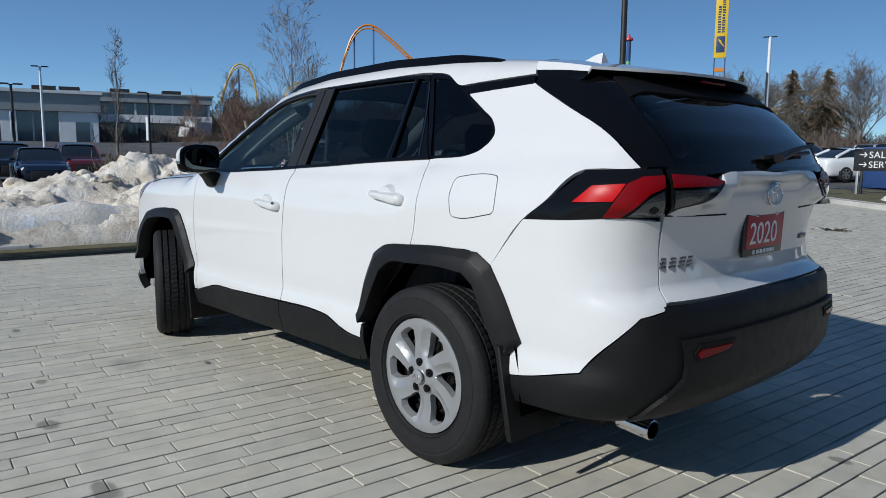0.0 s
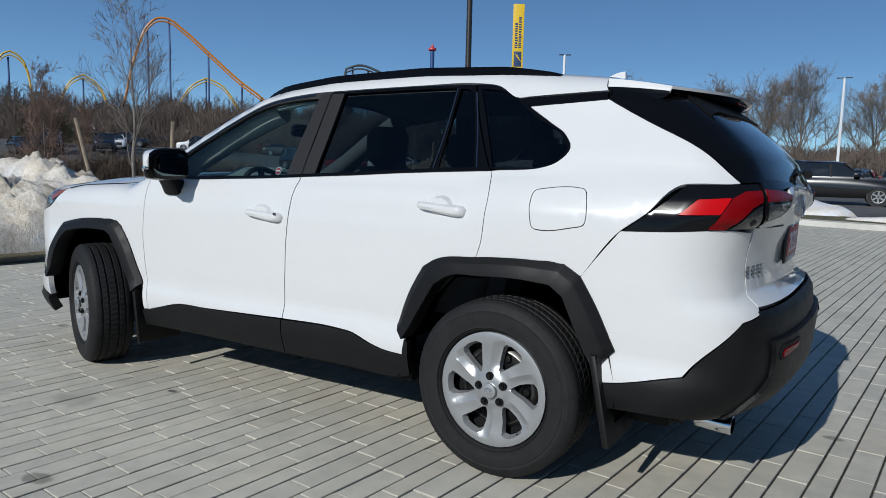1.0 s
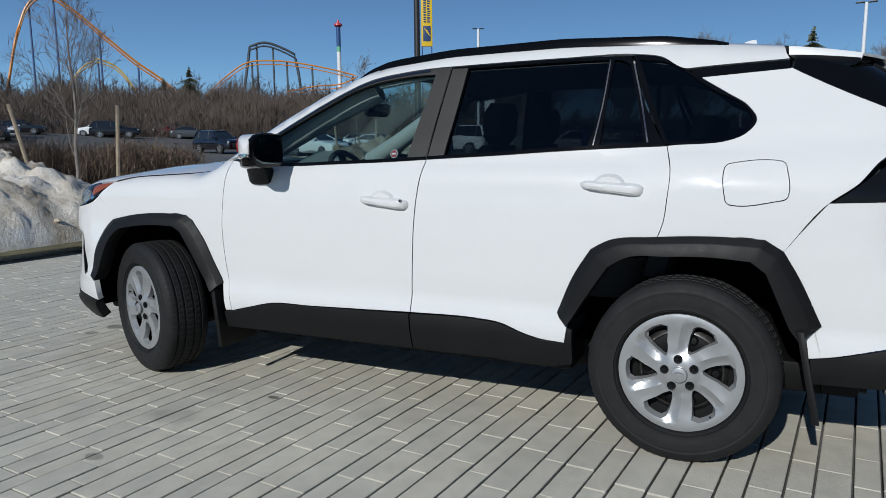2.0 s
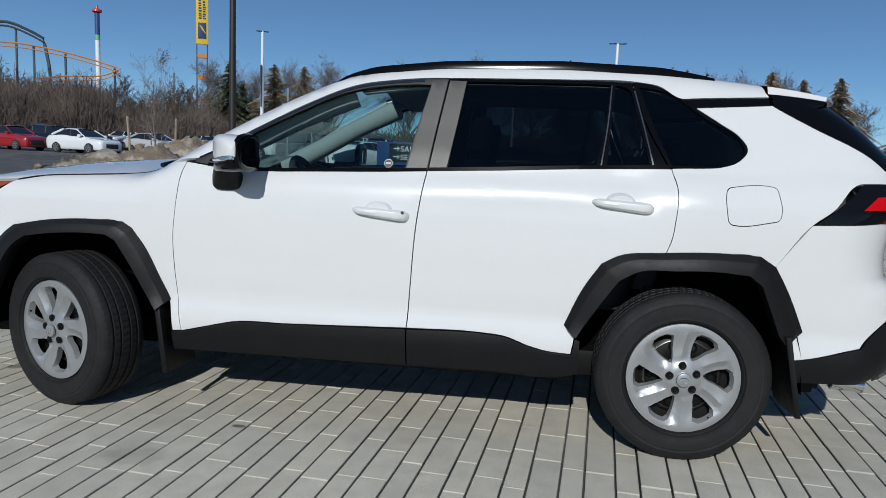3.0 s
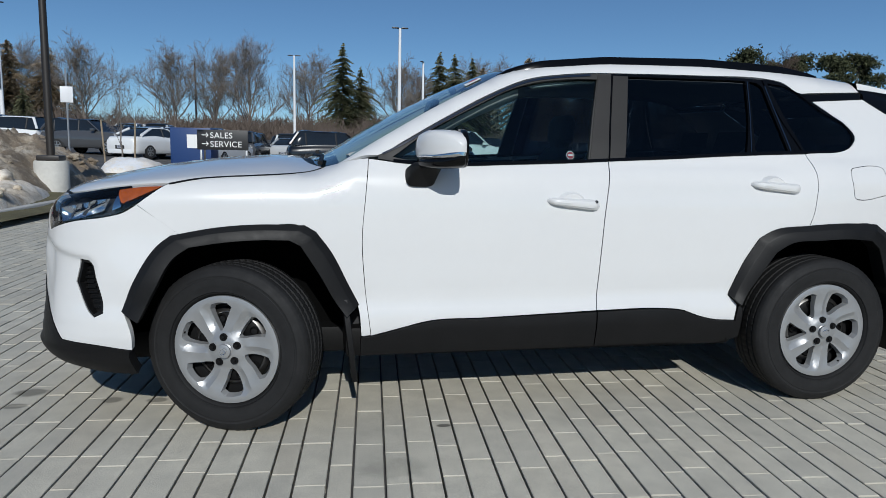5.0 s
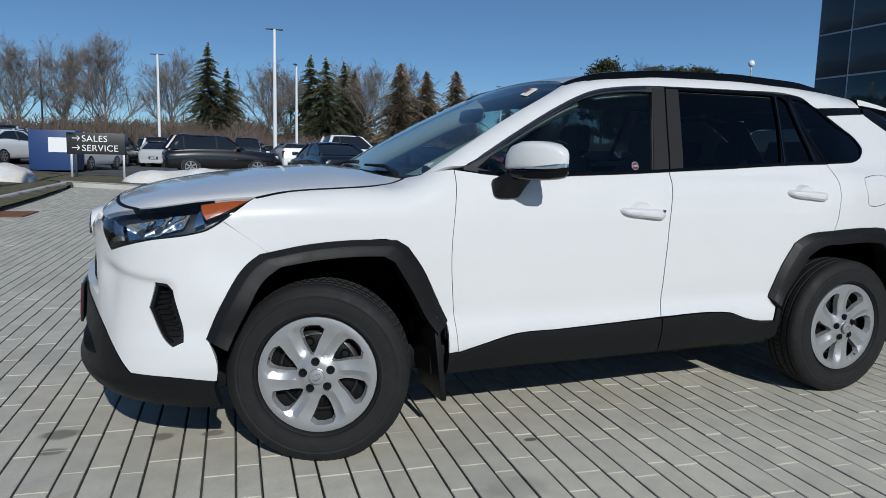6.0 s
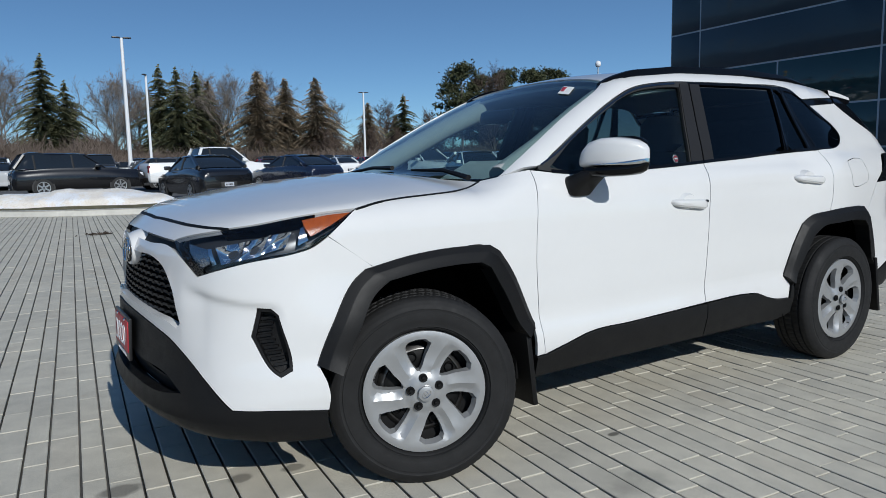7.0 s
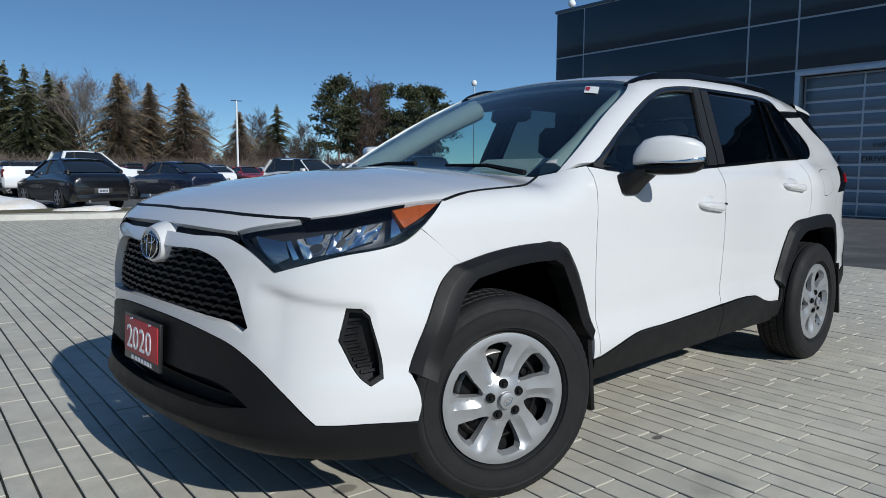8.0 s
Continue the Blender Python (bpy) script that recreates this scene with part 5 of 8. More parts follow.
# badges, plates, wiper
def oval(name, m, a, b, w, mat, parent=None, ox=0.0, oz=0.0):
    bm = bmesh.new()
    tube(bm, [m @ Vector((ox + a * math.cos(t), oz + b * math.sin(t), 0.004)) for t in np.linspace(0, math.tau, 41)], w, 6, cap=False)
    return part(name, bm, mat, parent or car)


def roundel(m, a, b, dark):
    bm = bmesh.new()
    n = 40
    lo = [bm.verts.new(m @ Vector((a * math.cos(t), b * math.sin(t), -0.02))) for t in np.linspace(0, math.tau, n, endpoint=False)]
    hi = [bm.verts.new(m @ Vector((a * math.cos(t), b * math.sin(t), 0.0))) for t in np.linspace(0, math.tau, n, endpoint=False)]
    md = [bm.verts.new(m @ Vector((0.6 * a * math.cos(t), 0.6 * b * math.sin(t), 0.004))) for t in np.linspace(0, math.tau, n, endpoint=False)]
    for p, q in ((lo, hi), (hi, md)):
        for k in range(n):
            bm.faces.new((p[k], p[(k + 1) % n], q[(k + 1) % n], q[k]))
    bm.faces.new(md)
    em = part("emblem", bm, dark, car, "oval badge with chrome rings")
    oval("emblem_ring", m, a * 0.95, b * 0.95, 0.0026, CHROME, em)
    oval("emblem_ring", m, a * 0.30, b * 0.92, 0.0022, CHROME, em)
    oval("emblem_ring", m, a * 0.62, b * 0.30, 0.0022, CHROME, em, 0, b * 0.42)


nose_x = float(cast(np.array([(2.6, 0.0, 0.846)]), np.array([(-1.0, 0, 0)]), 1.0)[0][0])
bm = bmesh.new()                                        # white pod behind the badge
loops = []
for d, g, up in ((-0.06, 1.20, 0.010), (-0.020, 1.15, 0.004), (-0.004, 1.12, 0.0), (0.004, 1.06, 0.0), (0.005, 0.94, 0.0)):
    loops.append([bm.verts.new((nose_x + d, 0.081 * g * math.cos(t), 0.846 + 0.055 * g * math.sin(t) + up * max(0, math.sin(t)) * 1.5)) for t in np.linspace(0, math.tau, 40, endpoint=False)])
for p, q in zip(loops, loops[1:]):
    for k in range(40):
        bm.faces.new((p[k], p[(k + 1) % 40], q[(k + 1) % 40], q[k]))
bm.faces.new(loops[-1])
part("badge_boss", bm, WHITE, car)
roundel(Matrix.Translation((nose_x + 0.007, 0, 0.846)) @ pose(0, 0, 0, 84, 0, 90), 0.073, 0.049, GLOSSBLACK)
tail_x = float(cast(np.array([(-2.6, 0.0, 1.06)]), np.array([(1.0, 0, 0)]), 1.0)[0][0])
roundel(Matrix.Translation((tail_x - 0.006, 0, 1.060)) @ pose(0, 0, 0, 90, 0, -90), 0.062, 0.043, WHITE)
WORDCHROME = DARKCHROME
for side, y0, z0, ws in ((1, 0.585, 0.835, (0.040, 0.042, 0.040, 0.036)),):
    y = y0
    for w in ws:
        for zz in (0.0, 0.013, 0.026):
            bm = bmesh.new()
            px = cast(np.array([(-2.6, y - w / 2, z0 + zz)]), np.array([(1.0, 0, 0)]), 1.0)[0]
            box(bm, px[0] - 0.004, px[0] + 0.003, y - w + 0.006 - zz * 0.4, y - 0.003 - zz * 0.4, z0 + zz - 0.004, z0 + zz + 0.0045, 0.001)
            part("badge_bar", bm, WORDCHROME, car, "chrome bar of the model lettering")
        y -= w
for k in range(3):
    px = cast(np.array([(-2.6, -0.42 - 0.03 * k, 0.90)]), np.array([(1.0, 0, 0)]), 1.0)[0]
    bm = bmesh.new()
    box(bm, px[0] - 0.004, px[0] + 0.003, -0.44 - 0.03 * k, -0.418 - 0.03 * k, 0.865, 0.882, 0.001)
    part("badge_bar", bm, WORDCHROME, car, "chrome bar of the trim lettering")


def dealer_plate(m):
    """The plate looks along its own +z."""
    bm = bmesh.new()
    box(bm, -0.158, 0.158, -0.080, 0.080, -0.012, 0.0, 0.004, m)
    holder = part("plate_frame", bm, PLATEFRAME, car, "black dealer plate frame")
    bm = bmesh.new()
    box(bm, -0.146, 0.146, -0.052, 0.066, -0.002, 0.003, 0.001, m)
    part("plate", bm, PLATERED, holder, "red dealer plate with the model year")
    letters("lettering", "2020", 0.112, PLATEWHITE, m @ Matrix.Translation((-0.127, -0.036, 0.004)), holder, 0.0006, 1.0)
    for k, (x, w) in enumerate(((-0.085, 0.016), (-0.055, 0.020), (-0.028, 0.020), (0.0, 0.020), (0.028, 0.018), (0.052, 0.02), (0.080, 0.012))):
        bm = bmesh.new()
        box(bm, x, x + w, -0.074, -0.060, 0.0, 0.0015, 0, m)
        part("lettering_bar", bm, PLATEWHITE, holder)
    for x in (-0.08, 0.08):
        bm = bmesh.new()
        lathe(bm, [(0.0, 0.006), (0.005, 0.005), (0.006, 0.0)], 10, m @ Matrix.Translation((x, 0.066, 0.002)))
        part("screw", bm, CHROME, holder)


pf = float(cast(np.array([(2.6, 0.0, 0.52)]), np.array([(-1.0, 0, 0)]), 1.0, 0.004)[0][0])
dealer_plate(Matrix.Translation((pf + 0.020, 0.0, 0.520)) @ pose(0, 0, 0, 87, 0, 90))
pr = float(cast(np.array([(-2.6, 0.0, 0.92)]), np.array([(1.0, 0, 0)]), 1.0)[0][0])
dealer_plate(Matrix.Translation((pr - 0.014, 0.0, 0.918)) @ pose(0, 0, 0, 92, 0, -90))
bm = bmesh.new()
wip = [cast(np.array([(-2.7, y, z)]), np.array([(1.0, 0, 0)]), 1.4)[0] for y, z in ((0.02, 1.175), (-0.10, 1.195), (-0.24, 1.215), (-0.36, 1.222))]
tube(bm, [Vector(p) + Vector((-0.03, 0, 0.012)) for p in wip], [0.018, 0.014, 0.010, 0.006], 8)
wip2 = [cast(np.array([(-2.7, y, z)]), np.array([(1.0, 0, 0)]), 1.4)[0] for y, z in ((0.10, 1.185), (-0.10, 1.195), (-0.36, 1.205))]
tube(bm, [Vector(p) + Vector((-0.014, 0, 0.004)) for p in wip2], 0.008, 6)
part("rear_wiper", bm, CLAD, car, "black rear wiper")
for ys in ((0.62, 0.20), (-0.02, -0.48)):
    bm = bmesh.new()
    q = ontop([(1.0, ys[0]), (0.985, (ys[0] + ys[1]) / 2), (1.02, ys[1])])
    tube(bm, [Vector(p) + Vector((0, 0, 0.014)) for p in q], [0.012, 0.009, 0.006], 6)
    part("wiper", bm, CLAD, car, "black windscreen wiper")

# ---------------------------------------------------------------- the site: its axes lie 5.2 degrees off the car's
SITE = pose(0, 0, 0, 0, 0, -5.16)


def site(u, v, z=0.0):
    return SITE @ Vector((u, v, z))


def position_fac(nt, scale, detail=4.0):
    g = nt.nodes.new("ShaderNodeNewGeometry")
    n = nt.nodes.new("ShaderNodeTexNoise")
    n.inputs["Scale"].default_value, n.inputs["Detail"].default_value = scale, detail
    nt.links.new(g.outputs["Position"], n.inputs["Vector"])
    return n.outputs["Fac"]


def asphalt_material():
    m, nt, b = shader("asphalt")
    big = ramp(nt, position_fac(nt, 0.22, 5), [(0.3, (0.05, 0.05, 0.052)), (0.7, (0.105, 0.102, 0.098))])
    small = ramp(nt, position_fac(nt, 55, 4), [(0.3, (0.65, 0.65, 0.65)), (0.7, (1.2, 1.2, 1.2))])
    salt = ramp(nt, position_fac(nt, 1.1, 6), [(0.45, (0, 0, 0)), (0.75, (0.5, 0.5, 0.5))])
    c = mixed(nt, mixed(nt, big, small, 1.0, "MULTIPLY"), (0.20, 0.195, 0.185), salt)
    nt.links.new(c, b.inputs["Base Color"])
    b.inputs["Roughness"].default_value = 0.85
    bump(nt, b, position_fac(nt, 90, 3), 0.5, 0.004)
    return m


STAINS = [(0.02, 1.87, 0.075, 0.045, 0.5), (-0.80, 1.88, 0.10, 0.05, 0.5), (0.72, 1.74, 0.05, 0.03, 0.55), (2.32, 0.28, 0.085, 0.06, 0.45), (2.33, 0.46, 0.055, 0.035, 0.5), (1.93, 0.43, 0.05, 0.04, 0.5), (1.73, 0.46, 0.05, 0.035, 0.5), (0.49, 0.93, 0.035, 0.02, 0.3), (0.75, 1.30, 0.14, 0.10, 0.82), (-2.44, -0.38, 0.05, 0.03, 0.5), (2.06, 1.59, 0.06, 0.03, 0.5)]


def paver_material(name, source):
    m, nt, b = shader(name)
    if source == "object":
        r = nt.nodes.new("ShaderNodeObjectInfo").outputs["Random"]
    else:
        r = nt.nodes.new("ShaderNodeNewGeometry").outputs["Random Per Island"]
    tone = ramp(nt, r, [(0.0, (0.502, 0.474, 0.405)), (0.45, (0.540, 0.510, 0.433)), (0.8, (0.562, 0.528, 0.445)), (1.0, (0.518, 0.478, 0.398))])
    patch = ramp(nt, position_fac(nt, 1.3, 5), [(0.3, (0.91, 0.91, 0.905)), (0.7, (1.05, 1.05, 1.04))])
    grit = ramp(nt, position_fac(nt, 260, 3), [(0.3, (0.80, 0.80, 0.80)), (0.7, (1.12, 1.12, 1.12))])
    cloud = ramp(nt, position_fac(nt, 9, 6), [(0.3, (0.88, 0.88, 0.88)), (0.7, (1.06, 1.06, 1.05))])
    c = mixed(nt, mixed(nt, mixed(nt, tone, patch, 1.0, "MULTIPLY"), grit, 1.0, "MULTIPLY"), cloud, 1.0, "MULTIPLY")
    rust = ramp(nt, position_fac(nt, 3.7, 5), [(0.70, (0, 0, 0)), (0.78, (0.6, 0.6, 0.6))])
    c = mixed(nt, c, (0.36, 0.26, 0.17), rust)
    g = nt.nodes.new("ShaderNodeNewGeometry")
    wob = nt.nodes.new("ShaderNodeTexNoise")
    wob.inputs["Scale"].default_value = 14
    nt.links.new(g.outputs["Position"], wob.inputs["Vector"])
    for x, y, a, w, dark in STAINS:
        mp = nt.nodes.new("ShaderNodeMapping")
        mp.vector_type = "POINT"
        mp.inputs["Location"].default_value = (-x / a, -y / w, 0)
        mp.inputs["Scale"].default_value = (1 / a, 1 / w, 0)
        nt.links.new(g.outputs["Position"], mp.inputs["Vector"])
        ln = nt.nodes.new("ShaderNodeVectorMath")
        ln.operation = "LENGTH"
        nt.links.new(mp.outputs[0], ln.inputs[0])
        ad = nt.nodes.new("ShaderNodeMath")
        ad.operation = "MULTIPLY_ADD"
        nt.links.new(wob.outputs["Fac"], ad.inputs[0])
        ad.inputs[1].default_value = 0.9
        nt.links.new(ln.outputs["Value"], ad.inputs[2])
        c = mult_stain(nt, c, ad.outputs[0], dark)
    nt.links.new(c, b.inputs["Base Color"])
    b.inputs["Roughness"].default_value = 0.8
    b.inputs["Specular IOR Level"].default_value = 0.35
    bump(nt, b, position_fac(nt, 160, 4), 0.45, 0.0025)
    return m


def mult_stain(nt, c, dist, dark):
    mr = nt.nodes.new("ShaderNodeMapRange")
    mr.inputs["From Min"].default_value, mr.inputs["From Max"].default_value = 1.15, 1.5
    mr.inputs["To Min"].default_value, mr.inputs["To Max"].default_value = dark, 1.0
    nt.links.new(dist, mr.inputs["Value"])
    return mixed(nt, c, mr.outputs[0], 1.0, "MULTIPLY")


ASPHALT = asphalt_material()
CONCRETE = plain("kerb_concrete", (0.470, 0.460, 0.436), 0.85, var=0.14, scale=2.5, relief=0.002, fine=120)
PALECONCRETE = plain("pale_concrete", (0.55, 0.54, 0.50), 0.85, var=0.12, scale=2.0, relief=0.002, fine=120)
GRASS = plain("winter_grass", (0.13, 0.115, 0.055), 0.95, var=0.35, scale=2.0, relief=0.02, fine=60)

def ground_z(x, y):
    """The car park rises a little beyond the island, and more towards the showroom."""
    ease = lambda q: min(max(q, 0.0), 1.0) ** 2 * (3 - 2 * min(max(q, 0.0), 1.0))
    return 0.45 * ease((x - 3.0) / 7.0) * ease((-y - 25.0) / 12.0) + 2.8 * ease((x - 30.0) / 58.0)


bm = bmesh.new()
gx = [-1800, -600, -200, *range(-80, -7, 4), -5.4, -5.3, -2.0, 0.0, 2.0, 3.9, 4.0, *range(8, 81, 4), 200, 600, 1800]
gy = [-1800, -600, -200, *range(-80, -19, 4), -18.6, -18.5, -12.0, -6.0, 0.0, 4.0, 8.0, 8.1, *range(12, 81, 4), 200, 600, 1800]
gv = [[bm.verts.new((x, y, ground_z(x, y) - (0.033 if -5.35 < x < 3.95 and -18.55 < y < 8.05 else 0.008))) for x in gx] for y in gy]
for a, b in zip(gv, gv[1:]):
    for k in range(len(gx) - 1):
        bm.faces.new((a[k], a[k + 1], b[k + 1], b[k]))
tagged(part("ground", bm, ASPHALT, None), "dark grey weathered asphalt", "ground", kind="structure")


# kerbs and islands
def kerb(name, pts, width, height, mat, label):
    bm = bmesh.new()
    p = [Vector((*q, 0)) for q in smooth_loop(pts, 0.8, 60, closed=False)]
    prof = [(0, -0.05), (0.0, height - 0.03), (0.012, height - 0.008), (0.035, height), (width - 0.02, height), (width, height - 0.02), (width, -0.05)]
    rows = []
    for i, q in enumerate(p):
        d = (p[min(i + 1, len(p) - 1)] - p[max(i - 1, 0)]).normalized()
        n = Vector((-d.y, d.x, 0))
        rows.append([bm.verts.new(q + n * a + Vector((0, 0, h))) for a, h in prof])
    for a, b in zip(rows, rows[1:]):
        for k in range(len(prof) - 1):
            bm.faces.new((a[k], a[k + 1], b[k + 1], b[k]))
    bm.faces.new(rows[0])
    bm.faces.new(rows[-1])
    return tagged(part(name, bm, mat, None), label, "kerb", kind="structure")


xy = lambda q: (q.x, q.y)
LEFTKERB = [xy(site(5.85, 14)), xy(site(5.85, 3)), xy(site(5.85, -8)), xy(site(6.0, -19.0))]
kerb("kerb_left", LEFTKERB, 0.15, 0.15, CONCRETE, "grey concrete kerb along the planted island")
FARKERB = [(4.5, -19.6), (3.3, -18.3), (1.6, -16.6), (-0.6, -15.5), (-2.8, -14.9), (-7.0, -14.2), (-12.0, -13.9)]
kerb("kerb_far", FARKERB, -0.16, 0.14, PALECONCRETE, "pale concrete kerb at the far edge of the plaza")
bm = bmesh.new()
for t in np.arange(-18, 12, 2.4):
    c = site(5.85, t)
    box(bm, -0.003, 0.155, -0.005, 0.005, -0.01, 0.1515, 0, Matrix.Translation((c.x, c.y, 0)) @ SITE.to_3x3().to_4x4())
tagged(part("kerb_joints", bm, plain("dark_joint", (0.06, 0.06, 0.06), 0.9), None), "dark joints across the kerb", "joint", kind="stuff")


def turf(name, loop, z, label, rise=0.0, mat=None):
    q = smooth_loop(loop, 0.7, 50)
    uv, f = filled(q, [], 0.55)
    v = []
    for x, y in uv:
        d = math.sqrt(np.min(((q - (x, y)) ** 2).sum(1)))
        v.append((x, y, z + rise * min(1, d / 2.0) + 0.035 * min(1, d) * noise.noise((x * 0.9, y * 0.9, 3.1)) * 2))
    return tagged(link_mesh(name, v, f, mat or GRASS), label, "grass", kind="structure")


turf("island_grass", [xy(site(6.0, 14)), xy(site(6.0, -19)), xy(site(7.0, -26)), xy(site(10.5, -27)), xy(site(10.5, 14))], 0.09, "flattened brown winter grass on the island", 0.12)
turf("verge_grass", [(4.7, -19.7), (3.2, -18.0), (1.6, -16.75), (-0.6, -15.66), (-2.8, -15.06), (-7.0, -14.36), (-12.0, -14.05), (-12.0, -15.0), (-6.0, -16.2), (-1.0, -18.2), (2.0, -21.5), (4.0, -24.5), (6.6, -25.5)], 0.125, "brown winter grass verge", 0.05)


# snow
def snow_material(name, clean, earth=1.0):
    m, nt, b = shader(name)
    white = (0.80, 0.82, 0.85)
    tone = lambda *c: tuple(q * earth for q in c)
    grit = ramp(nt, speckle(nt, 34, 6, 0.75), [(0.32, (0.72, 0.67, 0.61)), (0.46, (0.94, 0.925, 0.90)), (0.54, (1.0, 1.0, 1.0))])
    dirt = ramp(nt, speckle(nt, 1.5, 8, 0.72), [(0.34 + clean, tone(0.32, 0.255, 0.185)), (0.43 + clean, tone(0.60, 0.525, 0.42)), (0.53 + clean, tone(0.76, 0.695, 0.60)), (0.62 + clean * 0.6, tone(0.80, 0.76, 0.70)), (0.70 + clean * 0.6, white)])
    nt.links.new(mixed(nt, dirt, grit, 1.0, "MULTIPLY"), b.inputs["Base Color"])
    b.inputs["Roughness"].default_value = 0.75
    bump(nt, b, speckle(nt, 20, 7, 0.72), 0.85, 0.035)
    return m


DIRTYSNOW, CLEANSNOW = snow_material("dirty_snow", 0.0), snow_material("old_white_snow", -0.22)


def heap(name, m, lx, ly, h, seed, mat, label, rough=0.35, step=0.09, ridge=None, clods=0):
    """A ploughed heap: lumpy, with ledges and clods, on a rounded footprint."""
    nx, ny = int(2 * lx / step) + 2, int(2 * ly / step) + 2
    v, f = [], []
    for j in range(ny):
        for i in range(nx):
            x, y = -lx + 2 * lx * i / (nx - 1), -ly + 2 * ly * j / (ny - 1)
            e = (abs(x) / lx) ** 2.6 + (abs(y) / ly) ** 2.6
            p = Vector((x * 0.8, y * 0.8, seed))
            w = max(0.0, 1 - e) ** 0.55
            big = 0.66 + 0.34 * noise.noise(p * 0.75) + 0.12 * noise.noise(p * 1.7)
            lump = rough * (0.35 * noise.noise(p * 2.2) + 0.32 * abs(noise.noise(p * 4.5)) + 0.26 * abs(noise.noise(p * 9)) + 0.20 * abs(noise.noise(p * 19)) + 0.12 * abs(noise.noise(p * 40)) - 0.25)
            z = h * w * (ridge(x, y) if ridge else 1) * (big + lump)
            sx = 0.10 * noise.noise(p * 3 + Vector((9, 0, 0))) * w
            v.append((x + sx, y + 0.10 * noise.noise(p * 3 + Vector((0, 9, 0))) * w, max(z, -0.05) - 0.05 * (e > 1)))
    for j in range(ny - 1):
        for i in range(nx - 1):
            a = j * nx + i
            f.append((a, a + 1, a + nx + 1, a + nx))
    rr = random.Random(int(seed * 10))
    ball = bmesh.new()
    bmesh.ops.create_icosphere(ball, subdivisions=3, radius=1)
    bv, bf = [q.co.copy() for q in ball.verts], [[q.index for q in t.verts] for t in ball.faces]
    ball.free()
    for _ in range(clods):                             # rounded clods, sunk into the heap
        i = rr.randrange(len(v))
        c = Vector(v[i])
        if c.z < 0.06:
            continue
        s = rr.uniform(0.03, 0.09) * (2.0 if rr.random() < 0.12 else 1)
        ax = Vector((rr.uniform(0.7, 1.5), rr.uniform(0.7, 1.5), rr.uniform(0.5, 0.9))) * s
        b = len(v)
        for q in bv:
            k = 1 + 0.38 * noise.noise(q * 1.4 + Vector((i, 0, 0))) + 0.24 * noise.noise(q * 3.5 + Vector((i, 3, 0)))
            v.append(tuple(c + Vector((q.x * ax.x, q.y * ax.y, q.z * ax.z)) * k + Vector((0, 0, s * 0.15))))
        f.extend(tuple(b + q for q in t) for t in bf)
    ob = link_mesh(name, v, f, mat)
    ob.matrix_world = m
    return tagged(ob, label, "snow bank")


def bank_ridge(x, y):
    return 0.50 + 0.72 * math.exp(-((y - 1.3) / 1.8) ** 2) + 0.25 * math.exp(-((y + 5.5) / 2.0) ** 2)


heap("snow_bank", SITE @ Matrix.Translation((7.55, -2.1, 0.08)), 1.76, 8.6, 1.24, 4.2, DIRTYSNOW, "dirty ploughed snow bank, brown and lumpy, behind the kerb", 0.40, 0.06, ridge=bank_ridge, clods=170)
heap("snow_bank", SITE @ Matrix.Translation((6.45, 1.7, 0.12)), 0.50, 2.8, 0.62, 8.8, CLEANSNOW, "cleaner white snow tongue at the kerb", 0.15)
heap("snow_bank", SITE @ Matrix.Translation((7.2, -2.4, 0.3)), 0.75, 1.3, 0.55, 1.8, CLEANSNOW, "whiter lump of snow on the bank", 0.15)
heap("snow_bank", SITE @ Matrix.Translation((8.7, -11.2, 0.10)), 2.15, 3.9, 1.42, 12.4, snow_material("earthy_snow", 0.14, 0.66), "brown earth and snow heap on the island", 0.40, 0.07, clods=90)
heap("snow_bank", Matrix.Translation((0.6, -18.4, 0.13)) @ pose(0, 0, 0, 0, 0, -28), 2.6, 0.95, 0.62, 20.3, CLEANSNOW, "long white snow bank on the verge", 0.2)
heap("snow_bank", Matrix.Translation((6.1, -19.2, 0.13)), 0.9, 1.3, 0.8, 25.3, CLEANSNOW, "white snow heap beside the sign", 0.2)
heap("snow_bank", Matrix.Translation((-2.4, -16.3, 0.13)), 0.8, 0.35, 0.16, 28.3, CLEANSNOW, "thin patch of melting snow", 0.2)
heap("snow_bank", Matrix.Translation((-7.6, -29.5, 0.0)), 1.2, 0.9, 1.1, 31.3, CLEANSNOW, "white snow heap among parked cars", 0.2)

# ---------------------------------------------------------------- service building
NAVY = plain("navy_panel", (0.007, 0.022, 0.036), 0.33, coat=0.25, var=0.06, scale=0.8, rvar=0.05)
JOINT = plain("light_joint", (0.42, 0.46, 0.50), 0.5)
BGLASS = plain("dark_mirror_glass", (0.012, 0.045, 0.050), 0.04, spec=0.5)
DOORPANEL = plain("door_glazing", (0.14, 0.19, 0.235), 0.22, coat=0.4, var=0.08, scale=0.7)
DOORFRAME = plain("door_aluminium", (0.55, 0.59, 0.63), 0.4, metal=0.5, var=0.05)
house = tagged(new("service_building"), "dark navy panelled service building with a glazed overhead door", "building")
house.matrix_world = SITE @ Matrix.Translation((-16.7, 0, 0))
bm = bmesh.new()
box(bm, -14, -0.012, -15.85, -6.95, 0, 6.85)
box(bm, -14, -0.012, -6.95, -2.2, 3.8, 6.85)
box(bm, -14, -0.012, -2.2, 12, 0, 6.85)
part("wall", bm, JOINT, house, smooth=False)
bm = bmesh.new()
box(bm, -14.1, 0.03, -15.92, 12.1, 6.85, 6.95, 0.01)
part("roof", bm, plain("parapet_cap", (0.10, 0.12, 0.14), 0.4, metal=0.4), house)
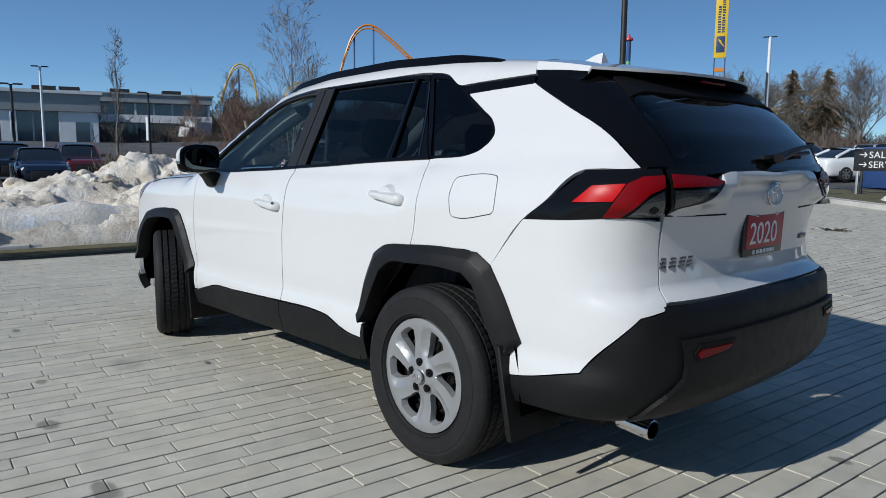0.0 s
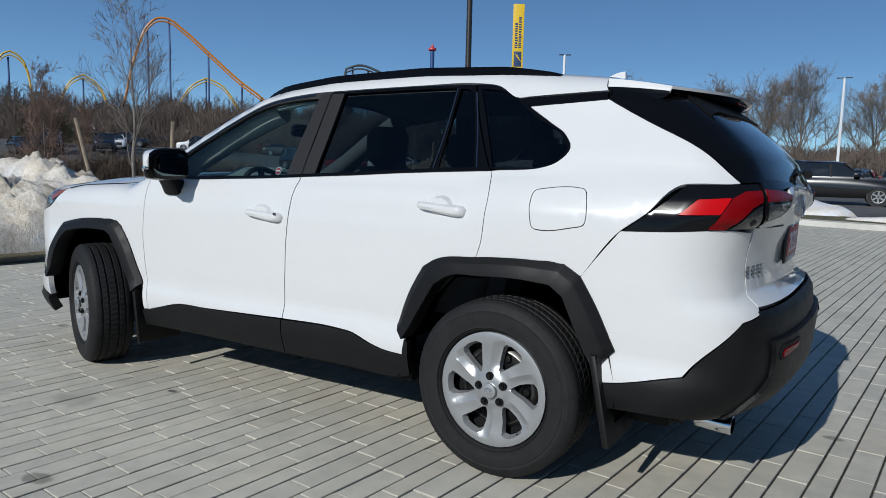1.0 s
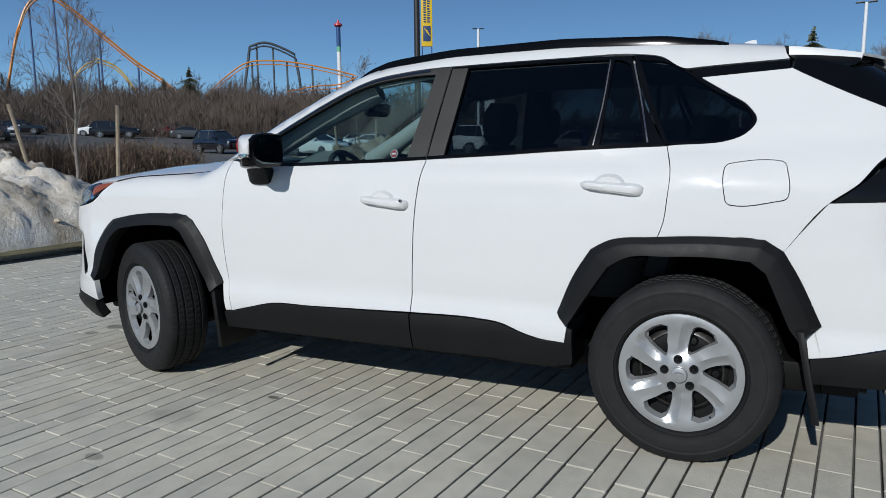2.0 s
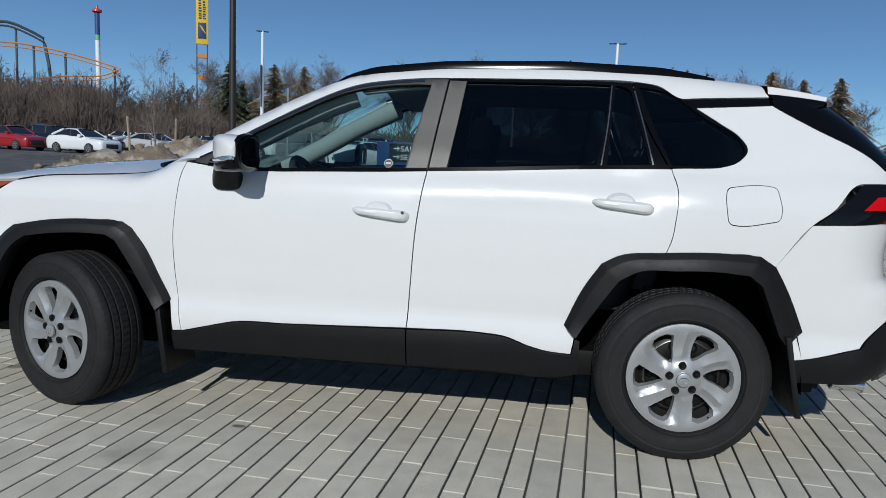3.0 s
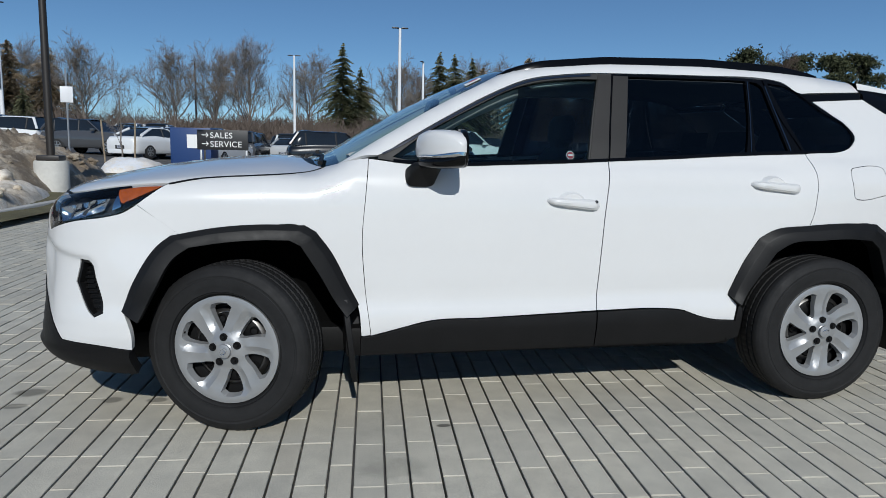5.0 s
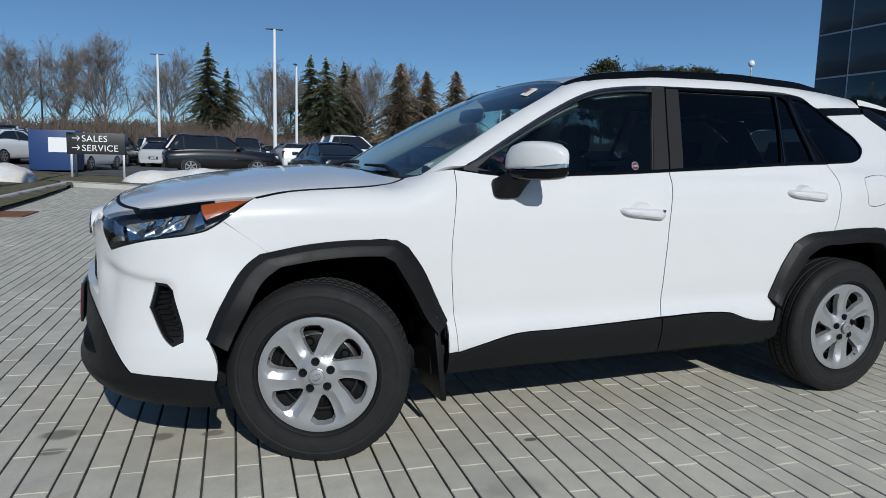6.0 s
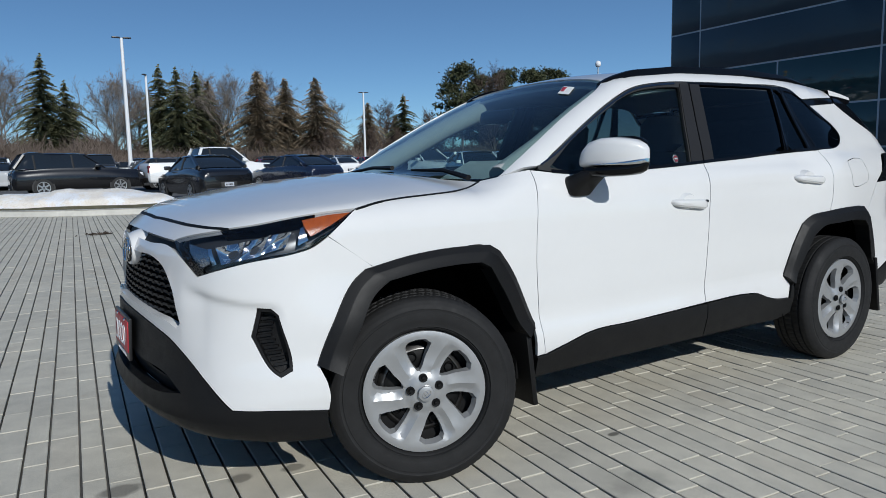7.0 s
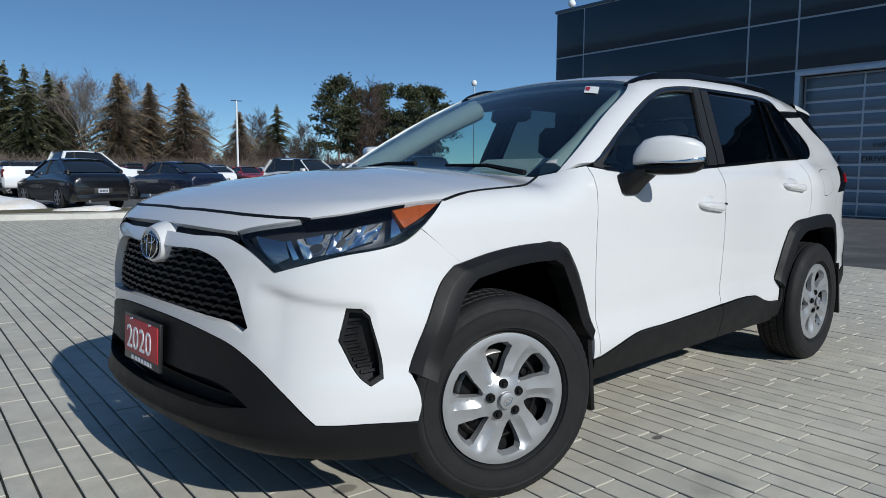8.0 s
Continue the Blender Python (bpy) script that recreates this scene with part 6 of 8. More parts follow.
VS = [-15.85, -14.55, -8.42, -7.0, -2.15, 1.8, 6.0, 12.0]
ZS = [0.0, 1.25, 2.48, 3.88, 5.25, 6.85]


def facing(name, v0, v1, z0, z1, mat, proud=0.0, label=""):
    bm = bmesh.new()
    box(bm, -0.06, proud, v0 + 0.03, v1 - 0.03, z0 + 0.025, z1 - 0.025, 0.006)
    return part(name, bm, mat, house, label)


for i in range(len(VS) - 1):
    for j in range(len(ZS) - 1):
        if i == 3 and j < 3:
            continue
        if i == 1 and j in (0, 1, 2):
            for v0, v1 in ((-14.55, -11.53), (-11.53, -8.42)):
                facing("window", v0, v1, ZS[j], ZS[j + 1], BGLASS, -0.004, "dark reflecting window pane")
            continue
        facing("wall_panel", VS[i], VS[i + 1], ZS[j], ZS[j + 1], NAVY)
for j in range(len(ZS) - 1):                       # return face
    bm = bmesh.new()
    box(bm, -7.0, -0.08, -15.90, -15.85, ZS[j] + 0.025, ZS[j + 1] - 0.025, 0.006)
    part("wall_panel", bm, NAVY, house)
door = tagged(new("garage_door"), "glazed overhead door in a light metal frame")
door.parent = house
for z0, z1 in ((3.72, 3.84),):
    bm = bmesh.new()
    box(bm, -0.05, 0.05, -7.0, -2.15, z0, z1, 0.01)
    part("door_frame", bm, DOORFRAME, door)
for v0 in (-6.98, -2.29):
    bm = bmesh.new()
    box(bm, -0.05, 0.05, v0, v0 + 0.12, 0, 3.72, 0.01)
    part("door_frame", bm, DOORFRAME, door)
rows = 11
for k in range(rows):
    for v0, v1 in ((-6.85, -5.35), (-5.35, -3.83), (-3.83, -2.3)):
        bm = bmesh.new()
        h = 3.70 / rows
        box(bm, -0.30, -0.26, v0 + 0.03, v1 - 0.03, k * h + 0.035, (k + 1) * h - 0.03, 0.004)
        part("door_pane", bm, DOORPANEL, door)
bm = bmesh.new()
box(bm, -0.34, -0.285, -6.88, -2.28, 0, 3.72)
part("door_leaf", bm, DOORFRAME, door)


DARKTEXT = plain("dark_lettering", (0.02, 0.025, 0.03), 0.5)
face = lambda v, z, off: Matrix.Translation((off, v, z)) @ pose(0, 0, 0, 90, 0, 90)
letters("lettering", "DRIVE-THRU", 0.21, DARKTEXT, face(-5.31, 1.43, -0.245), door, 0.003, 1.1)
letters("lettering", "SERVICE", 0.21, DARKTEXT, face(-6.62, 1.43, -0.245), door, 0.003, 1.1)
letters("lettering", "EXPRESS", 0.17, DARKTEXT, face(-5.05, 1.79, -0.245), door, 0.003, 1.1)
bm = bmesh.new()
tube(bm, [(-0.5, -15.6, 6.9), (-0.5, -15.6, 7.15)], 0.03, 8)
bmesh.ops.create_uvsphere(bm, u_segments=16, v_segments=10, radius=0.14, matrix=Matrix.Translation((-0.5, -15.6, 7.25)))
part("roof_globe", bm, plain("white_plastic", (0.8, 0.8, 0.8), 0.4), house, "small white dome on the parapet")

# ---------------------------------------------------------------- sign, posts, lamp posts
SIGNBLACK = plain("sign_face", (0.018, 0.018, 0.019), 0.45, var=0.06)
SIGNWHITE = plain("sign_lettering", (0.78, 0.78, 0.76), 0.5)
GALV = plain("galvanised_steel", (0.42, 0.43, 0.44), 0.45, metal=0.7, var=0.1)
POLEWHITE = plain("white_pole_paint", (0.72, 0.73, 0.74), 0.4, var=0.04)
POLEBLACK = plain("bronze_pole_paint", (0.022, 0.018, 0.015), 0.45, var=0.1)
BLACKPLASTIC = plain("black_lamp_head", (0.02, 0.02, 0.022), 0.4)
sign = tagged(new("direction_sign"), "black direction sign reading sales and service, on two posts", "sign")
sign.matrix_world = Matrix.Translation((3.85, -22.1, 0.12)) @ pose(0, 0, 0, 0, 0, -6)
bm = bmesh.new()
box(bm, -0.86, 0.86, -0.05, 0.05, 0.76, 1.44, 0.01)
part("sign_face", bm, SIGNBLACK, sign)
for x in (-0.80, 0.62, 0.74):
    bm = bmesh.new()
    box(bm, x - 0.035, x + 0.035, -0.03, 0.03, -0.2, 0.80, 0.005)
    part("post", bm, GALV if x != 0.62 else SIGNBLACK, sign)
for z, text in ((1.16, "SALES"), (0.86, "SERVICE")):
    letters("lettering", text, 0.285, SIGNWHITE, Matrix.Translation((0.42, 0.052, z)) @ pose(0, 0, 0, 90, 0, 180), sign, 0.003, 1.05)
    bm = bmesh.new()
    box(bm, 0.48, 0.70, 0.050, 0.056, z + 0.09, z + 0.115)
    box(bm, -0.055, 0.055, 0.050, 0.056, -0.012, 0.012, 0, Matrix.Translation((0.515, 0, z + 0.1375)) @ pose(0, 0, 0, 0, -45, 0))
    box(bm, -0.055, 0.055, 0.050, 0.056, -0.012, 0.012, 0, Matrix.Translation((0.515, 0, z + 0.0675)) @ pose(0, 0, 0, 0, 45, 0))
    part("arrow", bm, SIGNWHITE, sign)


def lamp_post(x, y, h, mat, label, r=0.085, heads=2, base=0.0, banner=None, turn=0.0, banner_mat=None):
    post = tagged(new("street_lamp"), label, "lamp post", "lamp posts of the car park")
    post.matrix_world = Matrix.Translation((x, y, 0)) @ pose(0, 0, 0, 0, 0, turn)
    bm = bmesh.new()
    tube(bm, [(0, 0, base), (0, 0, h * 0.5), (0, 0, h)], [r, r * 0.85, r * 0.7], 12)
    part("pole", bm, mat, post)
    if base:
        bm = bmesh.new()
        lathe(bm, [(0.0, base), (0.28, base), (0.30, base - 0.03), (0.30, -0.1)], 20)
        part("base", bm, PALECONCRETE, post, "round concrete footing")
        bm = bmesh.new()
        box(bm, -0.2, 0.2, -0.2, 0.2, base, base + 0.10, 0.02)
        part("base_cover", bm, mat, post)
    for s in ((-1, 1) if heads == 2 else (1,)):
        bm = bmesh.new()
        box(bm, min(0, s * 0.12), max(0, s * 0.12), -0.03, 0.03, h - 0.06, h)
        box(bm, min(s * 0.1, s * 0.62), max(s * 0.1, s * 0.62), -0.14, 0.14, h - 0.02, h + 0.06, 0.02)
        part("lamp_head", bm, BLACKPLASTIC, post)
    if banner:
        bm = bmesh.new()
        box(bm, 0.10, 0.16, -0.35, 0.35, h * 0.42, h * 0.42 + banner, 0.005)
        part("banner", bm, banner_mat or SIGNBLACK, post, "hanging banner")
    return post


lamp_post(5.75, -10.85, 8.2, POLEBLACK, "dark bronze lamp post on a concrete footing in the island", 0.075, 2, 0.75)
lamp_post(-6.14, -52.0, 10.0, POLEWHITE, "tall white lamp post with two lamp heads", 0.15, 2, 0.8)
lamp_post(2.05, -70.0, 9.7, POLEWHITE, "tall white lamp post with two lamp heads", 0.14, 2, 0.7)
lamp_post(-10.9, -70.0, 9.6, POLEWHITE, "tall white lamp post with two lamp heads", 0.14, 1, 0.7, turn=60)
lamp_post(-36.2, -75.0, 9.2, POLEWHITE, "tall white lamp post with two lamp heads", 0.14, 2, 0.7)
lamp_post(27.9, -68.0, 13.0, POLEWHITE, "tall white lamp post with a dark banner", 0.2, 2, 0.7, banner=4.2, turn=30)
lamp_post(62.0, -12.5, 8.3, POLEWHITE, "white lamp post with two lamp heads", 0.12, 2, 0.5, turn=80)
lamp_post(46.0, -7.2, 5.4, POLEBLACK, "dark lamp post with a white banner", 0.1, 2, 0.5, banner=1.5, turn=80, banner_mat=POLEWHITE)
lamp_post(43.7, -14.4, 5.2, POLEBLACK, "dark lamp post with a white banner", 0.09, 1, 0.5, banner=1.5, turn=80, banner_mat=POLEWHITE)
lamp_post(18.5, -120.0, 14.0, POLEBLACK, "dark lamp post far off", 0.16, 2, 0.5)
nopark = tagged(new("traffic_sign"), "small white sign on a galvanised post", "sign")
nopark.matrix_world = Matrix.Translation((9.7, -25.2, 0.0)) @ pose(0, 0, 0, 0, 0, 12)
bm = bmesh.new()
tube(bm, [(0, 0, 0), (0, 0, 3.7)], 0.035, 8)
part("post", bm, GALV, nopark)
bm = bmesh.new()
box(bm, -0.21, 0.21, 0.035, 0.045, 2.48, 3.06, 0.003)
part("plate", bm, POLEWHITE, nopark)
box_blue = tagged(new("donation_bin"), "blue steel bin with a white notice on its face", "bin")
box_blue.matrix_world = Matrix.Translation((6.0, -30.5, ground_z(6.0, -30.5) - 0.08)) @ pose(0, 0, 0, 0, 0, -8)
bm = bmesh.new()
box(bm, -0.9, 0.9, -0.6, 0.6, 0.1, 1.75, 0.04)
part("body", bm, plain("blue_steel", (0.018, 0.05, 0.16), 0.45, var=0.08), box_blue)
bm = bmesh.new()
box(bm, -0.55, 0.15, 0.6, 0.612, 0.85, 1.45)
part("notice", bm, SIGNWHITE, box_blue, "white notice")

# drain grate and debris on the plaza
grate = tagged(new("drain_grate"), "rusty brown drain grate set in the pavers", "grate")
grate.matrix_world = SITE @ Matrix.Translation((5.15, -9.7, 0.004))
IRON = plain("rusty_iron", (0.16, 0.065, 0.035), 0.8, var=0.4, scale=12, relief=0.002, fine=150)
bm = bmesh.new()
for x0, x1, y0, y1 in ((-0.3, 0.3, -0.5, -0.46), (-0.3, 0.3, 0.46, 0.5), (-0.3, -0.26, -0.46, 0.46), (0.26, 0.3, -0.46, 0.46)):
    box(bm, x0, x1, y0, y1, -0.01, 0.012)
part("frame", bm, IRON, grate)
for k in range(9):
    bm = bmesh.new()
    box(bm, -0.26, 0.26, -0.42 + k * 0.1, -0.37 + k * 0.1, -0.01, 0.010)
    part("bar", bm, IRON, grate)
twigs = tagged(new("debris"), "small dark clump of wet leaves and twigs", "debris")
twigs.matrix_world = Matrix.Translation((1.05, -10.4, 0.0))
bm = bmesh.new()
rnd = random.Random(5)
for _ in range(30):
    a, x, y = rnd.uniform(0, 6.28), rnd.gauss(0, 0.16), rnd.gauss(0, 0.05)
    tube(bm, [(x, y, 0.008), (x + 0.12 * math.cos(a), y + 0.08 * math.sin(a), rnd.uniform(0.01, 0.05))], 0.006, 4)
part("litter", bm, plain("wet_bark", (0.05, 0.035, 0.025), 0.8), twigs)

# ---------------------------------------------------------------- trees
BARK = plain("grey_bark", (0.20, 0.172, 0.150), 0.9, var=0.3, scale=6)
BROWNBARK = plain("brown_twigs", (0.115, 0.083, 0.066), 0.9, var=0.3, scale=0.6)
NEEDLE = plain("spruce_needles", (0.17, 0.175, 0.10), 0.95, spec=0.12, var=0.45, scale=1.2)
BROWNNEEDLE = plain("winter_spruce", (0.33, 0.26, 0.18), 0.95, spec=0.12, var=0.4, scale=1.0)
PINE = plain("pine_needles", (0.075, 0.083, 0.045), 0.95, spec=0.12, var=0.4, scale=0.9)


def stem(v, f, pts, rad, sides):
    base = len(v)
    for i, p in enumerate(pts):
        d = (pts[min(i + 1, len(pts) - 1)] - pts[max(i - 1, 0)]).normalized()
        a = d.cross(Vector((0.3, 0.2, 1)) if abs(d.z) < 0.9 else Vector((1, 0.1, 0))).normalized()
        b = d.cross(a)
        for k in range(sides):
            t = k * math.tau / sides
            v.append(p + (math.cos(t) * a + math.sin(t) * b) * float(rad[i]))
    for i in range(len(pts) - 1):
        for k in range(sides):
            q = base + i * sides
            f.append((q + k, q + (k + 1) % sides, q + sides + (k + 1) % sides, q + sides + k))


def bare_tree(seed, h, spread=0.55, limbs=9, subs=6, twigs=5, clear=0.22, rise=0.75, thin=0.012, fine=4):
    """Trunk and crown of a leafless tree, as two meshes' data."""
    r = random.Random(seed)
    tv, tf, cv, cf = [], [], [], []
    lean = Vector((r.uniform(-0.04, 0.04), r.uniform(-0.04, 0.04), 1))
    trunk = [Vector((0, 0, -0.2)) + Vector((lean.x * s * h + r.gauss(0, 0.006 * h) * (s > 0.1), lean.y * s * h + r.gauss(0, 0.006 * h) * (s > 0.1), s * h)) for s in np.linspace(0, 0.93, 9)]
    tr = [h * (0.018 if h > 9 else 0.0095) * (1 - 0.93 * s) + 0.004 for s in np.linspace(0, 1, 9)]
    stem(tv, tf, trunk, tr, 8)

    def grow(p, d, ln, rad, level):
        if level > 1:                                   # a twig: two crossed slivers
            w = d.normalized()
            for _ in range(2):
                e = w.cross(Vector((r.gauss(0, 1), r.gauss(0, 1), r.gauss(0, 1)))).normalized() * thin
                q = len(cv)
                cv.extend([p - e, p + e, p + w * ln])
                cf.append((q, q + 1, q + 2))
            for k in range(fine if level == 2 else 0):
                side = w.cross(Vector((r.gauss(0, 1), r.gauss(0, 1), r.gauss(0, 1)))).normalized()
                grow(p + w * ln * r.uniform(0.2, 0.95), w * 0.8 + side * r.uniform(0.4, 0.9) + Vector((0, 0, 0.25)), ln * r.uniform(0.4, 0.75), thin, 3)
            return
        n = 4
        pts, q, w = [p], p, d.normalized()
        for i in range(n):
            w = (w + Vector((r.gauss(0, 0.13), r.gauss(0, 0.13), r.gauss(0.06, 0.08)))).normalized()
            q = q + w * ln / n
            pts.append(q)
        stem(cv, cf, pts, [max(rad * (1 - 0.75 * i / n), thin * 0.5) for i in range(n + 1)], 4 if level < 1 else 3)
        count = (subs, twigs, fine, 0)[level]
        for k in range(count):
            s = r.uniform(0.25, 1.0)
            i = min(n - 1, int(s * n))
            base = pts[i].lerp(pts[i + 1], s * n - i)
            side = w.cross(Vector((r.gauss(0, 1), r.gauss(0, 1), r.gauss(0, 1)))).normalized()
            grow(base, w * 0.8 + side * r.uniform(0.5, 0.95) + Vector((0, 0, 0.22)), ln * r.uniform(0.38, 0.62), max(rad * 0.5, thin), level + 1)

    for k in range(limbs):
        s = clear + (0.92 - clear) * (k + r.random()) / limbs
        i = min(7, int(s / 0.93 * 8))
        base = trunk[i].lerp(trunk[i + 1], min(1, s / 0.93 * 8 - i))
        a = k * 2.4 + r.uniform(-0.5, 0.5)
        out = Vector((math.cos(a), math.sin(a), rise + 0.5 * s))
        grow(base, out, h * spread * (1.05 - 0.62 * s) * r.uniform(0.8, 1.15), h * (0.012 if h > 9 else 0.0042) * (1.15 - s), 0)
    return (tv, tf), (cv, cf)


def tree_thing(name, data, mats, label, category="tree", group=""):
    t = tagged(new(name), label, category, group)
    for (v, f), pn, m in zip(data, ("trunk", "crown"), mats):
        link_mesh(pn, v, f, m, t)
    return t


def conifer(seed, h, width=0.2, ragged=0.25, bare=0.08, tiers=34):
    """A spruce: whorls of drooping boughs, each with many small sprays."""
    r = random.Random(seed)
    tv, tf, cv, cf = [], [], [], []
    stem(tv, tf, [Vector((0, 0, -0.2)), Vector((0, 0, h * 0.5)), Vector((0, 0, h))], [h * 0.014, h * 0.009, 0.01], 7)
    for k in range(tiers):
        s = bare + (1 - bare) * (k + r.random() * 0.6) / tiers
        reach = h * width * (1 - s) ** 0.85 * r.uniform(1 - ragged, 1 + ragged) + 0.12
        for b in range(r.randint(7, 11)):
            a = r.uniform(0, math.tau)
            ln = reach * r.uniform(0.45, 1.1) * (1 + 0.55 * noise.noise((math.cos(a) * 1.3, math.sin(a) * 1.3, s * 7 + seed)))
            z0 = s * h + r.gauss(0, h / tiers * 0.9)
            dirv = Vector((math.cos(a), math.sin(a), 0))
            n = max(3, int(ln / 0.22))
            side = Vector((-dirv.y, dirv.x, 0))
            for i in range(n):
                u = (i + 0.5) / n
                c = dirv * ln * u + Vector((0, 0, z0 + ln * (0.10 * u - 0.42 * u * u)))
                w = (0.10 + 0.22 * ln * (1 - u) * 0.5 + 0.06) * r.uniform(0.6, 1.3)
                for sg in (1, -1):
                    t = c + side * sg * w + dirv * w * 0.6 + Vector((0, 0, r.uniform(-0.22, 0.04) * (0.5 + w)))
                    q = len(cv)
                    cv.extend([c - dirv * 0.10, c + dirv * (0.16 + 0.2 * ln / n) + Vector((0, 0, 0.04)), t, c + Vector((0, 0, -0.10 - 0.12 * w))])
                    cf.extend([(q, q + 1, q + 2), (q, q + 2, q + 3)])
    return (tv, tf), (cv, cf)


def pine(seed, h):
    """A pine with a tall trunk and ragged tufts of needles."""
    r = random.Random(seed)
    tv, tf, cv, cf = [], [], [], []
    stem(tv, tf, [Vector((0, 0, -0.2)), Vector((0.1, 0, h * 0.5)), Vector((0, 0.1, h * 0.95))], [h * 0.016, h * 0.012, 0.03], 7)
    for k in range(46):
        s = r.uniform(0.22, 1.0) ** 0.8
        a = r.uniform(0, math.tau)
        ln = h * (0.28 * math.sin(min(1, (1.08 - s) * 1.5) * math.pi * 0.5) + 0.03) * r.uniform(0.5, 1.1)
        end = Vector((math.cos(a) * ln, math.sin(a) * ln, s * h + ln * 0.15))
        stem(tv, tf, [Vector((0, 0, s * h * 0.94)), end], [0.05, 0.015], 4)
        for _ in range(80):
            c = end.lerp(Vector((0, 0, s * h)), r.random() ** 1.6 * 0.8) + Vector((r.gauss(0, 0.5), r.gauss(0, 0.5), r.gauss(0, 0.28)))
            for _ in range(3):
                d = Vector((r.gauss(0, 1), r.gauss(0, 1), r.gauss(0.3, 0.8))).normalized() * r.uniform(0.28, 0.52)
                e = d.cross(Vector((r.gauss(0, 1), r.gauss(0, 1), r.gauss(0, 1)))).normalized() * 0.10
                q = len(cv)
                cv.extend([c - e, c + e, c + d])
                cf.append((q, q + 1, q + 2))
    return (tv, tf), (cv, cf)


def polar(az, d, z=0.0, eye=(1.0, 3.4)):
    return Matrix.Translation((eye[0] + d * math.cos(radians(az)), eye[1] + d * math.sin(radians(az)), z))


def scatter(first, spots, size=1.0):
    """first stands at the first spot, its copies at the others: azimuth, distance, size, turn."""
    for i, (az, d, s, a) in enumerate(spots):
        s *= size
        m = polar(az, d) @ pose(0, 0, 0, 0, 0, a)
        if i == 0:
            first.matrix_basis = m @ Matrix.Scale(s, 4)
        else:
            c = copy_thing(first, m)
            c.matrix_basis = m @ Matrix.Scale(s, 4)


FARTREES = "bare trees behind the car park"
round_a = tree_thing("bare_tree", bare_tree(11, 15.0, 0.60, 17, 9, 9, 0.12, 1.25, 0.018, 5), (BARK, BARK), "tall leafless grey-brown tree behind the car park", "tree", FARTREES)
scatter(round_a, [(-80.4, 112, 0.97, 0), (-90.3, 115, 1.0, 80), (-97.3, 112, 0.95, 150), (-105.2, 112, 0.95, 30), (-48.0, 150, 0.9, 200), (-74.3, 112, 0.98, 10)], 0.80)
round_b = tree_thing("bare_tree", bare_tree(23, 15.0, 0.60, 17, 9, 9, 0.12, 1.35, 0.018, 5), (BARK, BARK), "tall leafless grey-brown tree behind the car park", "tree", FARTREES)
scatter(round_b, [(-85.9, 110, 1.04, 20), (-83.2, 114, 0.98, 120), (-70.9, 118, 0.95, 240), (-103.2, 118, 0.98, 60), (-65.7, 118, 0.95, 300), (-44.5, 155, 0.88, 70), (-68.0, 122, 0.9, 140)], 0.80)
round_c = tree_thing("bare_tree", bare_tree(37, 15.0, 0.52, 17, 9, 9, 0.10, 1.6, 0.018, 5), (BROWNBARK, BROWNBARK), "leafless brown tree behind the car park", "tree", FARTREES)
scatter(round_c, [(-108.4, 118, 0.95, 20), (-94.6, 125, 0.7, 120), (-113.0, 125, 0.72, 240), (-117.6, 125, 0.70, 60), (-99.0, 120, 0.85, 330), (-126.0, 105, 0.88, 70), (-121.0, 125, 0.6, 0), (-40.5, 150, 0.75, 10), (-53.5, 150, 0.75, 50), (-58.5, 145, 0.72, 90), (-62.0, 140, 0.72, 200)], 0.85)
SPRUCES = "spruces behind the car park"
dark = tree_thing("spruce", conifer(3, 15.0, 0.44, 0.5, 0.08, 46), (BARK, NEEDLE), "dark ragged spruce behind the car park", "tree", SPRUCES)
scatter(dark, [(-92.9, 111, 1.05, 0), (-94.3, 112, 0.84, 90), (-100.5, 114, 1.02, 30), (-101.7, 110, 0.97, 140), (-103.1, 112, 0.95, 210), (-118.8, 120, 0.78, 60), (-70.6, 88, 0.42, 0), (-66.5, 115, 0.92, 40), (-67.6, 118, 0.75, 80), (-46.4, 118, 0.86, 10), (-44.6, 120, 0.76, 200)])
browns = tree_thing("spruce", conifer(8, 14.5, 0.52, 0.3, 0.03, 60), (BARK, BROWNNEEDLE), "brownish spruce behind the car park", "tree", SPRUCES)
scatter(browns, [(-107.5, 110, 1.0, 0), (-109.6, 112, 0.94, 60), (-111.9, 111, 0.94, 130), (-103.9, 114, 0.92, 220), (-116.0, 118, 0.72, 20), (-118.2, 130, 0.62, 20), (-72.2, 115, 0.97, 60), (-69.9, 115, 0.97, 200), (-46.5, 140, 0.72, 0), (-50.8, 135, 0.72, 20)])
scots = tree_thing("pine", pine(5, 14.0), (BARK, PINE), "green pine with a ragged crown", "tree", "pines behind the car park")
scatter(scots, [(-123.4, 105, 1.02, 0), (-126.8, 108, 0.98, 70), (-128.9, 105, 0.95, 150), (-130.6, 108, 0.97, 220), (-124.8, 112, 0.95, 10)])

